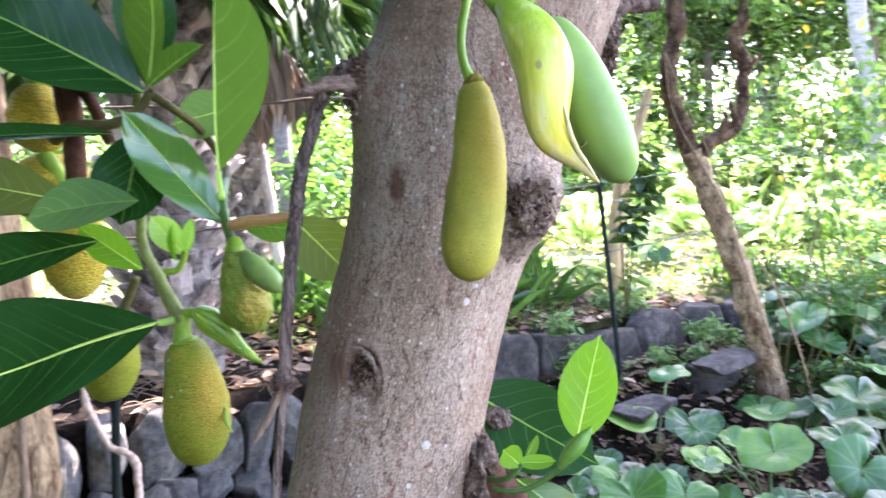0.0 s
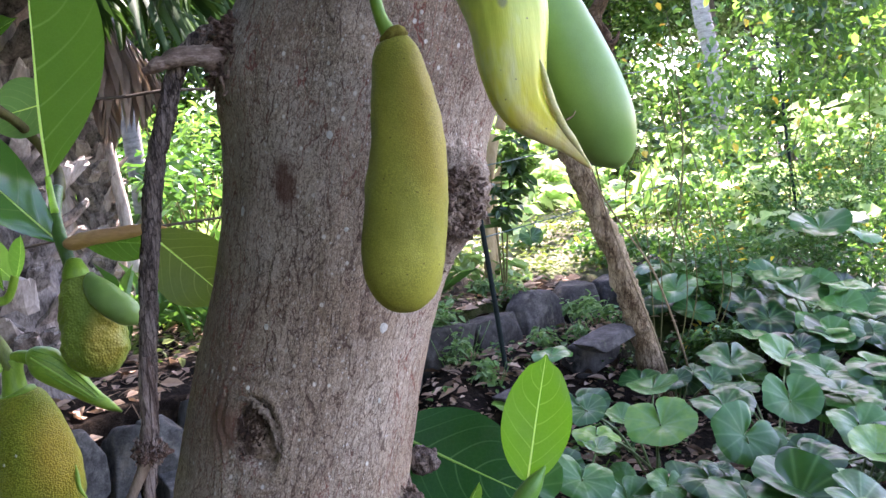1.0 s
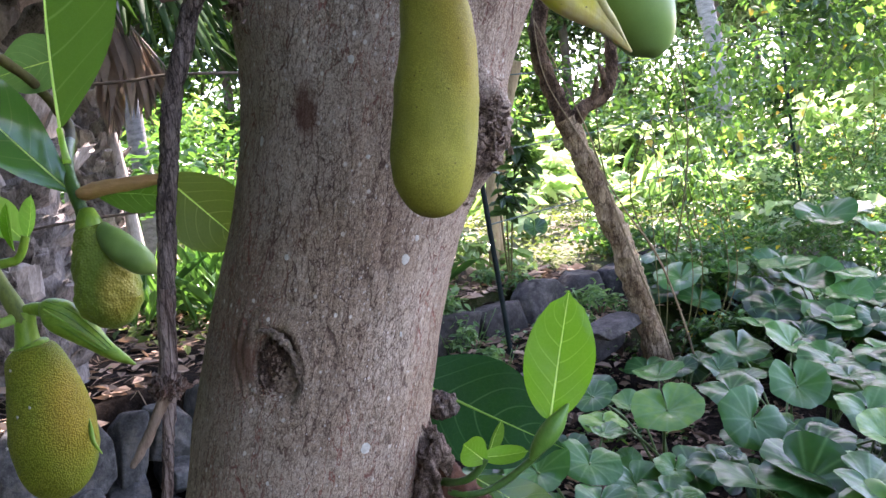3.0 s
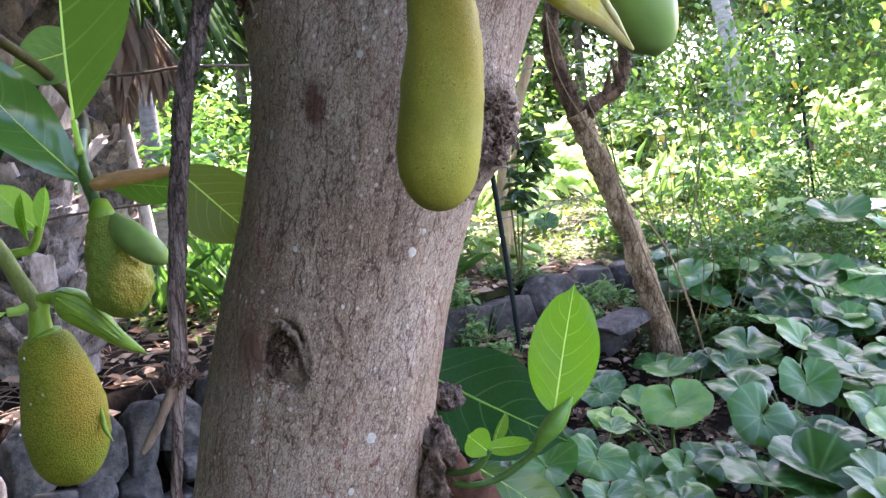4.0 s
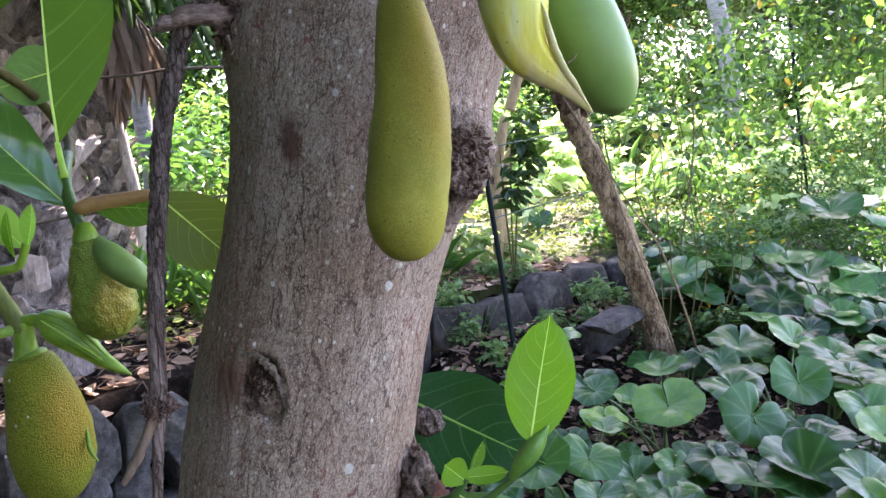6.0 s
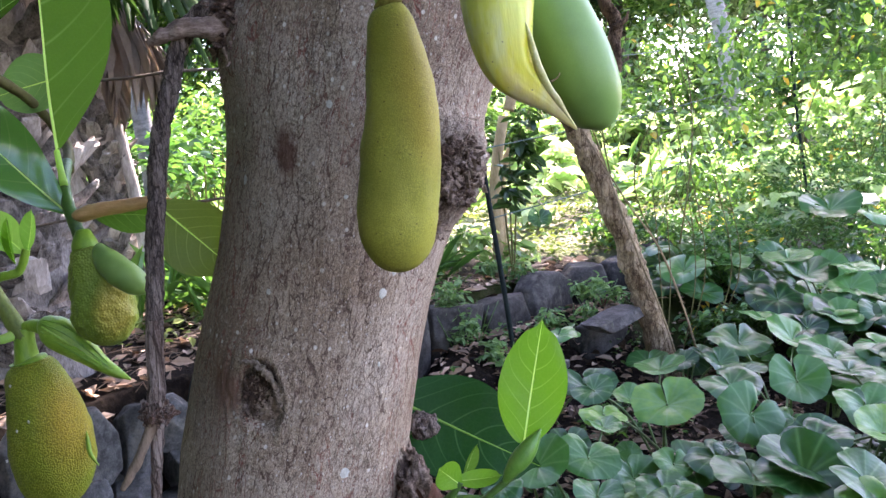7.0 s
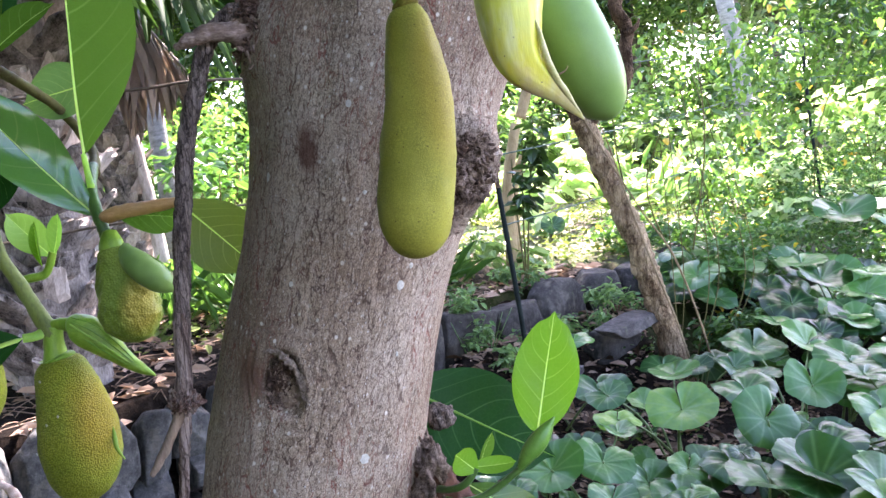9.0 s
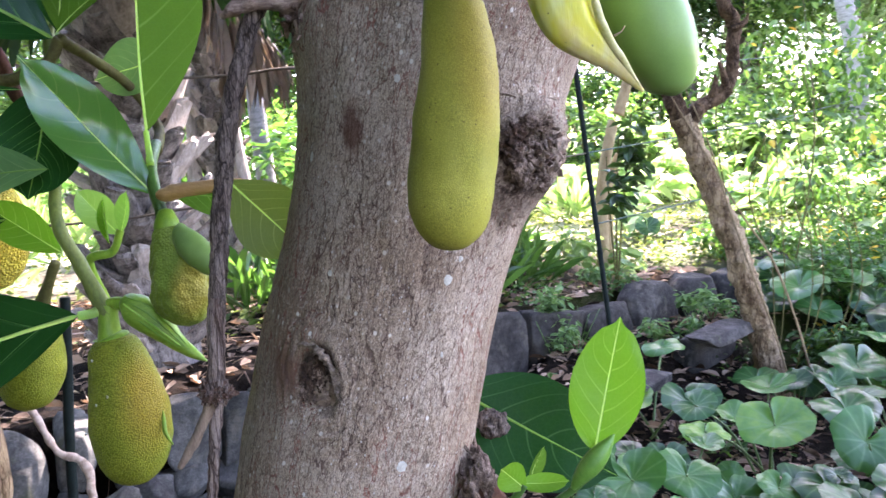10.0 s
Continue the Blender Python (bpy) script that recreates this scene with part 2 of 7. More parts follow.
    dots = maths("MULTIPLY", ramp(nt, few, (0.43, 0.0), (0.56, 1.0)), ramp(nt, fleck.outputs["Distance"], (0.10, 1.0), (0.15, 0.0)))
    colour = blend(nt, dots, colour, (0.66, 0.60, 0.49))
    dust = node(nt, "ShaderNodeTexVoronoi", Scale=290.0, Randomness=1.0)
    nt.links.new(scaled((1, 1, 0.7)), dust.inputs["Vector"])
    dots = maths("MULTIPLY", ramp(nt, noise_tex(nt, scaled((1, 1, 1)), 90, 2), (0.47, 0.0), (0.60, 0.85)), ramp(nt, dust.outputs["Distance"], (0.10, 1.0), (0.20, 0.0)))
    colour = blend(nt, dots, colour, (0.62, 0.56, 0.48))
    # one dark reddish stain
    stain = near_dot(nt, raw, (-0.010, 0.53, 1.334), (0.0085, 0.03, 0.021))
    edge = maths("ADD", maths("MULTIPLY", streak, 0.9), stain)
    colour = blend(nt, ramp(nt, maths("MULTIPLY", edge, 0.5), (0.46, 0.8), (0.78, 0.0)), colour, (0.105, 0.036, 0.022))
    # bare rotten wood inside the scar, and rust-brown bark beside it
    scar = near_dot(nt, raw, (-0.0445, 0.54, 1.181), (0.0135, 0.05, 0.0200))
    rust = near_dot(nt, raw, (-0.064, 0.54, 1.186), (0.0130, 0.05, 0.0150))
    colour = blend(nt, ramp(nt, maths("MULTIPLY", maths("ADD", maths("MULTIPLY", worn, 1.2), rust), 0.4), (0.46, 0.75), (0.76, 0.0)), colour, (0.165, 0.082, 0.050))
    colour = blend(nt, ramp(nt, maths("MULTIPLY", maths("ADD", maths("MULTIPLY", streak, 0.6), scar), 0.5), (0.475, 0.92), (0.625, 0.0)), colour, (0.026, 0.016, 0.012))
    # crumbling dark bark over the burl and down from it
    crumb = noise_tex(nt, scaled((1, 1, 0.8)), 260, 6, 0.8)
    burl = near_dot(nt, raw, (0.094, 0.54, 1.303), (0.034, 0.06, 0.042))
    rot = ramp(nt, maths("MULTIPLY", maths("ADD", maths("MULTIPLY", crumb, 1.1), burl), 0.4), (0.40, 0.95), (0.62, 0.0))
    colour = blend(nt, rot, colour, ramp(nt, crumb, (0.38, (0.030, 0.018, 0.013)), (0.50, (0.16, 0.108, 0.080)), (0.60, (0.46, 0.37, 0.30))))
    nt.links.new(colour, b.inputs["Base Color"])
    b.inputs["Roughness"].default_value = 0.78
    b.inputs["Specular IOR Level"].default_value = 0.15
    n1 = bump(nt, b, streak, 0.55, 0.0008)
    n2 = bump(nt, b, maths("SUBTRACT", 1.0, maths("MAXIMUM", maths("MAXIMUM", crack, tick), maths("MULTIPLY", seam, 0.7))), 0.75, 0.0010, n1)
    n3 = bump(nt, b, maths("MULTIPLY", crumb, rot), 0.9, 0.006, n2)
    bump(nt, b, grain, 0.6, 0.0008, n3)
    return m


def fruit_skin(name, base, tip, flush, cell, relief, flush_at=None, specks=0.0, rough_=0.55, cellmix=0.6):
    """Jackfruit skin: tight small warts, paler or browner on their tips, with a flush of another colour."""
    m, nt, b = material(name)
    v = coords(nt)
    vor = node(nt, "ShaderNodeTexVoronoi", Scale=cell, Randomness=0.75)
    nt.links.new(v, vor.inputs["Vector"])
    wart = ramp(nt, vor.outputs["Distance"], (0.12, 1.0), (0.66, 0.0))
    big = noise_tex(nt, v, 28, 4)
    c = ramp(nt, big, (0.32, base), (0.68, tip))
    if flush_at:
        d = near_dot(nt, v, *flush_at)
        wob = blend(nt, 0.35, ramp(nt, d, (0.45, 1.0), (1.15, 0.0)), big, "MULTIPLY")
        c = blend(nt, wob, c, flush)
    c = blend(nt, cellmix, c, ramp(nt, wart, (0.0, 0.22), (0.7, 1.0)), "MULTIPLY")
    if specks:
        sp = node(nt, "ShaderNodeTexVoronoi", Scale=specks)
        nt.links.new(v, sp.inputs["Vector"])
        some = noise_tex(nt, v, specks * 0.6, 2)
        c = blend(nt, blend(nt, 0.5, ramp(nt, noise_tex(nt, v, 60, 3), (0.42, 0.04), (0.62, 0.5)), 0.1), c, ramp(nt, noise_tex(nt, v, 1100, 4, 0.7), (0.35, 0.1), (0.65, 0.95)), "OVERLAY")
        mask = blend(nt, ramp(nt, some, (0.42, 0.0), (0.52, 0.85)), 0.0, ramp(nt, sp.outputs["Distance"], (0.06, 1.0), (0.12, 0.0)))
        c = blend(nt, mask, c, (0.10, 0.075, 0.015))
    nt.links.new(c, b.inputs["Base Color"])
    b.inputs["Roughness"].default_value = rough_
    b.inputs["Specular IOR Level"].default_value = 0.22
    b.inputs["Subsurface Weight"].default_value = 0.08
    b.inputs["Subsurface Radius"].default_value = (0.004, 0.004, 0.001)
    bump(nt, b, wart, 0.9, relief)
    return m


def cracked(name, dark, low, high, cell, stretch, depth, floor_=0.25):
    """Dead bark: small upright plates parted by dark cracks, with grain on them."""
    m, nt, b = material(name)
    v = coords(nt, (1, 1, stretch))
    warp = noise_tex(nt, v, cell * 1.3, 3)
    moved = nt.nodes.new("ShaderNodeVectorMath")
    moved.operation = "MULTIPLY_ADD"
    nt.links.new(warp, moved.inputs[0])
    moved.inputs[1].default_value = (0.6 / cell, 0.6 / cell, 0.6 / cell)
    nt.links.new(v, moved.inputs[2])
    vor = node(nt, "ShaderNodeTexVoronoi", Scale=cell, Randomness=1.0)
    vor.feature = "DISTANCE_TO_EDGE"
    nt.links.new(moved.outputs[0], vor.inputs["Vector"])
    gap = ramp(nt, vor.outputs["Distance"], (0.0, floor_), (0.09, 1.0))
    fine = noise_tex(nt, v, cell * 5, 7, 0.75)
    plate = noise_tex(nt, v, cell * 0.5, 4)
    c = ramp(nt, blend(nt, 0.5, plate, fine), (0.42, low), (0.58, high))
    c = blend(nt, gap, dark, c)
    nt.links.new(c, b.inputs["Base Color"])
    b.inputs["Roughness"].default_value = 0.9
    b.inputs["Specular IOR Level"].default_value = 0.1
    n1 = bump(nt, b, gap, 0.9, depth)
    bump(nt, b, fine, 0.8, depth * 0.5, n1)
    return m


BARK = bark_smooth()
CRUST = simple("crumbling dark bark", (0.022, 0.014, 0.010), (0.46, 0.34, 0.265), 190, 0.9, depth=0.004, strength=1.0, mid=(0.175, 0.120, 0.090))
STICK = cracked("dead branch bark", (0.016, 0.011, 0.009), (0.048, 0.034, 0.027), (0.29, 0.225, 0.185), 330, 0.14, 0.0012)
STICK_BARE = cracked("weathered bare wood", (0.030, 0.018, 0.013), (0.105, 0.066, 0.050), (0.36, 0.275, 0.225), 260, 0.11, 0.0016)
COLLAR = simple("crumbling reddish bark", (0.020, 0.011, 0.008), (0.38, 0.26, 0.195), 210, 0.9, depth=0.004, strength=1.0, mid=(0.125, 0.075, 0.053))
STUB = simple("bare pinkish dead wood", (0.085, 0.052, 0.038), (0.46, 0.34, 0.27), 110, 0.85, (0.25, 1, 1), 0.002, 0.9, mid=(0.24, 0.165, 0.125))
KNOT = simple("splintered reddish wood", (0.030, 0.017, 0.012), (0.40, 0.29, 0.22), 260, 0.9, (1, 1, 0.5), depth=0.003, strength=1.0, mid=(0.15, 0.085, 0.06))
BROKEN = simple("broken pale wood", (0.12, 0.08, 0.055), (0.36, 0.26, 0.18), 120, 0.85, (1, 1, 0.2), 0.001, 0.8)
LICHEN = simple("pale lichen", (0.40, 0.38, 0.31), (0.66, 0.63, 0.54), 300, 0.9)
LEAF = leafy("jackfruit leaf", (0.050, 0.130, 0.016), (0.090, 0.200, 0.027), 0.36, 0.20, scale=25, per_island=False, spec=0.45, veins=(0.16, 0.30, 0.07))
LEAF_PALE = leafy("pale jackfruit leaf", (0.10, 0.23, 0.07), (0.15, 0.29, 0.10), 0.35, 0.35, scale=25, per_island=False, spec=0.2, veins=(0.26, 0.4, 0.16))
LEAF_DARK = leafy("old jackfruit leaf", (0.007, 0.046, 0.009), (0.016, 0.078, 0.014), 0.12, 0.24, scale=25, per_island=False, spec=0.16, veins=(0.035, 0.11, 0.03))
LEAF_GLOSS = leafy("shiny jackfruit leaf", (0.038, 0.140, 0.024), (0.070, 0.205, 0.035), 0.28, 0.22, scale=25, per_island=False, spec=0.85, veins=(0.15, 0.29, 0.07))
# near-black copy of the leaf colour, with shade put into it
LEAF_DEEP = leafy("jackfruit leaf darkened for shade", (0.004, 0.030, 0.006), (0.012, 0.062, 0.010), 0.10, 0.34, scale=25, per_island=False, spec=0.08, veins=(0.05, 0.13, 0.04))
LEAF_YOUNG = leafy("young jackfruit leaf", (0.105, 0.275, 0.018), (0.155, 0.350, 0.030), 0.42, 0.3, scale=20, per_island=False, spec=0.25, veins=(0.24, 0.45, 0.08))
LEAF_OLIVE = leafy("olive underside leaf", (0.085, 0.130, 0.022), (0.12, 0.175, 0.03), 0.40, 0.5, scale=20, per_island=False, veins=(0.22, 0.28, 0.09))
LEAF_LIME = leafy("lime shoot leaf", (0.16, 0.36, 0.06), (0.24, 0.46, 0.09), 0.4, 0.35, scale=20, per_island=False, veins=(0.34, 0.55, 0.16))
SIDE_DARK = leafy("side vein", (0.05, 0.17, 0.035), (0.09, 0.23, 0.05), 0.3, 0.4, scale=80, per_island=False, spec=0.2)
VEIN = leafy("leaf vein", (0.13, 0.27, 0.05), (0.20, 0.36, 0.08), 0.35, 0.4, scale=80, per_island=False, spec=0.2)
VEIN_PALE = leafy("pale leaf vein", (0.40, 0.60, 0.17), (0.48, 0.66, 0.24), 0.50, 0.4, scale=80, per_island=False, spec=0.2)
BUD_GREEN = simple("young shoot skin", (0.085, 0.22, 0.028), (0.15, 0.32, 0.05), 60, 0.35)
STEM = simple("green stem", (0.030, 0.095, 0.014), (0.075, 0.17, 0.028), 60, 0.35, spec=0.5)
STEM_LIGHT = simple("light green stalk", (0.115, 0.255, 0.018), (0.26, 0.42, 0.045), 60, 0.4, (1, 1, 0.35), 0.0008, 0.4, spec=0.3)
STEM_BROWN = simple("brown green stem", (0.07, 0.055, 0.022), (0.13, 0.13, 0.04), 70, 0.6)
STEM_MID = simple("green-brown twig skin", (0.10, 0.13, 0.028), (0.24, 0.30, 0.06), 60, 0.5, (1, 1, 0.4), 0.0008, 0.5, spec=0.3)
TWIG = simple("reddish brown twig", (0.05, 0.022, 0.014), (0.14, 0.065, 0.04), 70, 0.7)
DEAD = simple("dead orange leaf", (0.36, 0.19, 0.060), (0.64, 0.39, 0.15), 60, 0.55, (0.3, 1, 1), depth=0.001)

# ---------------------------------------------------------------- the jackfruit tree
AXIS = [(-0.30, 0.70, -0.05, 0.125), (-0.235, 0.67, 0.3, 0.105), (-0.150, 0.635, 0.65, 0.092), (-0.085, 0.615, 0.9, 0.086),
        (-0.045, 0.61, 1.06, 0.083), (-0.014, 0.61, 1.185, 0.082), (0.011, 0.61, 1.26, 0.083), (0.030, 0.61, 1.32, 0.087),
        (0.054, 0.612, 1.40, 0.097), (0.080, 0.615, 1.48, 0.103), (0.12, 0.625, 1.60, 0.100), (0.19, 0.66, 1.85, 0.092),
        (0.34, 0.78, 2.5, 0.075), (0.45, 0.95, 3.2, 0.05), (0.5, 1.1, 4.2, 0.03)]


def smooth(a, b, v):
    k = min(1.0, max(0.0, (v - a) / (b - a)))
    return k * k * (3 - 2 * k)


AXIS_FINE = spline(AXIS, 400)


def trunk_ring(z):
    return [float(np.interp(z, AXIS_FINE[:, 2], AXIS_FINE[:, k])) for k in (0, 1, 3)]


def on_trunk(x, z, out=0.0):
    """The place on the bark's front above x at height z, and the way out of it."""
    cx, cy, r = trunk_ring(z)
    s = max(-0.98, min(0.98, (x - cx) / r))
    d = Vector((s, -math.sqrt(1 - s * s), -0.25 * s)).normalized()
    return Vector((cx + s * r, cy - math.sqrt(1 - s * s) * r, z)) + d * out, d


def trunk_mesh():
    zs = list(np.linspace(-0.05, 0.92, 24)) + list(np.linspace(0.93, 1.58, 330)) + list(np.linspace(1.62, 4.2, 40))
    seg = 300
    verts, faces = [], []
    hollow, hd = on_trunk(-0.044, 1.182)
    burl, collar = on_trunk(0.094, 1.312)[0], on_trunk(-0.036, 1.412)[0]
    for z in zs:
        cx, cy, r = trunk_ring(z)
        for j in range(seg):
            w = 2 * math.pi * j / seg
            d = Vector((math.cos(w), math.sin(w), 0))
            p = Vector((cx, cy, z)) + d * r
            k = 0.0030 * rough((p.x, p.y, p.z * 0.5), 14) + 0.0012 * rough((p.x, p.y, p.z * 0.5), 45) + 0.0007 * rough((p.x, p.y, p.z * 0.25), 170)
            q = p - hollow
            e = math.hypot(q.x / 0.0135, q.z / 0.0205) * (1 + 0.16 * rough(p, 70, 2.0))
            if e < 3.5 and q.y < 0.05:
                # a lip of healed bark, highest above and to the right of the hollow
                side = 0.55 + 0.45 * math.cos(math.atan2(q.z, q.x) - 0.75)
                k += (-0.0004 + 0.0032 * side) * math.exp(-((e - 1.30) / 0.50) ** 2) - 0.0085 * (1 - smooth(0.75, 1.20, e))
                k += 0.0009 * math.sin(e * 15 + 2 * rough(p, 60)) * math.exp(-((e - 1.75) / 0.45) ** 2) - 0.003 * (1 - smooth(0.5, 1.0, e))
                k += 0.0026 * rough(p, 190) * (1 - smooth(0.7, 1.3, e)) + 0.0010 * rough(p, 260) * math.exp(-((e - 1.2) / 0.5) ** 2)
            q = p - burl
            e = math.hypot(q.x / 0.031, q.z / 0.034)
            if e < 3 and q.y < 0.06:
                k += 0.016 * math.exp(-e ** 3) + 0.0034 * rough(p, 150) * math.exp(-(e / 1.1) ** 2) + 0.0026 * rough(p, 330, 3.0) * math.exp(-(e / 1.2) ** 2)
                k -= 0.011 * math.exp(-math.hypot((q.x + 0.006) / 0.0075, (q.z + 0.006) / 0.0060) ** 2) + 0.008 * math.exp(-math.hypot((q.x + 0.004) / 0.010, (q.z - 0.010) / 0.0055) ** 2)
            q = p - collar
            e = math.hypot(q.x / 0.030, q.z / 0.040)
            if e < 3 and q.y < 0.06:
                k += 0.012 * math.exp(-e * e)
            verts.append(p + d * k)
    for i in range(len(zs) - 1):
        for j in range(seg):
            k = (j + 1) % seg
            faces.append((i * seg + j, i * seg + k, i * seg + seg + k, i * seg + seg + j))
    return mesh_of("trunk", verts, faces)


CHIP = simple("crumbled dead wood", (0.10, 0.062, 0.042), (0.42, 0.31, 0.23), 170, 0.9, depth=0.002, strength=0.8)
ROT = simple("dark rotten wood", (0.012, 0.008, 0.006), (0.14, 0.085, 0.058), 260, 0.9, depth=0.002, strength=0.9)
LIP = simple("grey healed bark", (0.085, 0.056, 0.038), (0.40, 0.31, 0.23), 330, 0.85, depth=0.002, strength=0.8)
tree = thing("jackfruit_tree", (-0.30, 0.70, 0), "leaning jackfruit tree with grey-brown cracked bark and pale lichen spots", "tree")
part("trunk", trunk_mesh(), BARK, tree)


def crust(name, centre, size, seed, grain=4.5, bumps=0.36, level=5, turn=None, label="crumbling dark bark scar", mat=None):
    return part(name, lump(centre, size, bumps, grain, seed, level, Euler(turn) if turn else None), mat or CRUST, tree, label)


# healed branch scars
crust("branch_collar", (-0.027, 0.585, 1.414), (0.020, 0.022, 0.026), 1.7, 6.5, 0.5, label="rough collar of a dead branch", mat=COLLAR)
crust("branch_collar", (-0.038, 0.582, 1.430), (0.016, 0.018, 0.011), 2.9, 6.5, 0.5, mat=COLLAR)
crust("branch_collar", (-0.034, 0.580, 1.388), (0.007, 0.012, 0.014), 3.9, 6.5, 0.5, mat=COLLAR)
crust("branch_collar", (0.168, 0.605, 1.452), (0.012, 0.02, 0.030), 6.2, 6, 0.36, label="flaking collar of a cut branch")
crust("bark_scar", (0.047, 0.585, 1.075), (0.016, 0.022, 0.040), 4.3, 4.5, 0.38, label="rough bark below the side shoot")
crust("bark_nub", (0.066, 0.640, 1.112), (0.012, 0.012, 0.010), 9.3, 4, 0.3, label="grey dead bud nub", mat=STICK)
part("cut_branch", mesh_of("cut_branch", *tube([(0.15, 0.63, 1.468, 0.014), (0.19, 0.63, 1.481, 0.0085), (0.222, 0.63, 1.484, 0.0070)], 30, 14, 0.25, 120)), STICK_BARE, tree, "grey cut branch stub")
part("root_shoot", mesh_of("root_shoot", *tube([(0.030, 0.60, 1.10, 0.014), (0.056, 0.58, 1.076, 0.014), (0.082, 0.575, 1.044, 0.013), (0.10, 0.58, 0.99, 0.013)], 60, 20, 0.3, 140)), TWIG, tree, "reddish brown shoot base")


def flakes(centre, spread, n, size, seed, mat, label, filled=False):
    """Loose crumbs and flakes of bark over a scar."""
    rr = random.Random(seed)
    lots = []
    for k in range(n):
        w = Vector((rr.gauss(0, 1), rr.gauss(0, 1) - 0.6, rr.gauss(0, 1))).normalized()
        c = Vector(centre) + Vector((w.x * spread[0], w.y * spread[1], w.z * spread[2])) * (rr.uniform(0.2, 1.05) if filled else rr.uniform(0.88, 1.12))
        m = Euler((rr.uniform(0, 6), rr.uniform(0, 6), rr.uniform(0, 6))).to_matrix()
        a, b, h = size * rr.uniform(0.5, 1.6), size * rr.uniform(0.35, 0.9), size * rr.uniform(0.12, 0.3)
        v = [c + m @ Vector((i * a * rr.uniform(0.6, 1), j * b * rr.uniform(0.6, 1), l * h)) for l in (-1, 1) for i, j in ((-1, -1), (1, -1), (1, 1), (-1, 1))]
        lots.append((v, [(0, 3, 2, 1), (4, 5, 6, 7), (0, 1, 5, 4), (1, 2, 6, 5), (2, 3, 7, 6), (3, 0, 4, 7)]))
    return tagged(part("bark_flake", mesh_of("bark_flake", *join(*lots), False), mat, tree, label), kind="stuff")


burl_at = on_trunk(0.090, 1.314, 0.0135)[0]
rr = random.Random(12)
for k in range(16):
    w, q = rr.uniform(0, 6.28), rr.uniform(0.25, 1.0) ** 0.6
    x, z = 0.089 + 0.018 * q * math.cos(w), 1.313 + 0.022 * q * math.sin(w)
    crust("bark_lump", on_trunk(x, z, 0.008 + 0.006 * (1 - q * q))[0], (rr.uniform(0.004, 0.008), 0.006, rr.uniform(0.004, 0.008)), k * 3.1, 5.5, 0.75, 4, (rr.uniform(0, 3), rr.uniform(0, 3), rr.uniform(0, 3)), "crumbling lump of bark on the burl", (ROT, CRUST, CHIP, CRUST)[k % 4])
flakes(burl_at, (0.018, 0.005, 0.024), 80, 0.0028, 1, CRUST, "crumbs of dark bark on the burl", True)
flakes(burl_at, (0.018, 0.005, 0.023), 110, 0.0026, 7, CHIP, "brown chips on the burl", True)
flakes(burl_at, (0.015, 0.004, 0.018), 40, 0.0028, 17, ROT, "dark rotten splinters on the burl", True)
flakes(on_trunk(0.080, 1.279, 0.001)[0], (0.012, 0.004, 0.015), 60, 0.0017, 2, CHIP, "brown crumbs of bark below the burl", True)
flakes((-0.030, 0.583, 1.414), (0.022, 0.024, 0.028), 150, 0.0034, 3, COLLAR, "crumbs of dark bark on the collar")
flakes((-0.032, 0.582, 1.408), (0.021, 0.024, 0.030), 60, 0.0030, 8, STUB, "reddish chips on the collar")
rr = random.Random(5)
for k in range(9):
    x0, z0, ln, up = rr.uniform(0.068, 0.098), rr.uniform(1.326, 1.346), rr.uniform(0.012, 0.030), rr.uniform(-0.004, 0.004)
    part("bark_fibre", mesh_of("bark_fibre", *tube([(*on_trunk(x0 + ln * f, z0 + up * f + 0.0035 * math.sin(3.1 * f + k), 0.0045 + 0.006 * math.exp(-((z0 - 1.318) / 0.016) ** 2))[0], 0.0007) for f in (0, 0.3, 0.6, 1.0)], 20, 6, 0.7, 500, k)), LIP, tree, "frayed fibre of bark above the burl")
flakes((0.047, 0.585, 1.075), (0.016, 0.022, 0.040), 90, 0.0030, 4, CRUST, "crumbs of bark beside the shoot")
flakes((0.168, 0.605, 1.452), (0.0125, 0.02, 0.032), 80, 0.0030, 5, STICK_BARE, "flaking reddish bark")
hollow_at = on_trunk(-0.0455, 1.187, -0.0085)[0]
flakes(hollow_at, (0.0118, 0.0035, 0.0160), 200, 0.0026, 11, CRUST, "crumbs of rotten wood in the scar", True)
flakes(hollow_at, (0.0112, 0.0042, 0.0150), 80, 0.0024, 12, STICK_BARE, "brown splinters in the scar", True)
part("wood_chip", lump(on_trunk(-0.0405, 1.1710, -0.0085)[0], (0.0082, 0.0042, 0.0092), 0.55, 7, 2.2, 5), CHIP, tree, "tan lump of dead wood in the scar")
part("wood_chip", lump(on_trunk(-0.0500, 1.1695, -0.0072)[0], (0.0040, 0.0030, 0.0065), 0.5, 6, 5.2, 4), CRUST, tree)
part("wood_chip", lump(on_trunk(-0.0515, 1.1830, -0.0080)[0], (0.0035, 0.0032, 0.0110), 0.5, 6, 7.2, 4), CRUST, tree)
part("wood_chip", lump(on_trunk(-0.0370, 1.1835, -0.0072)[0], (0.0030, 0.0030, 0.0085), 0.5, 6, 9.2, 4), CRUST, tree)
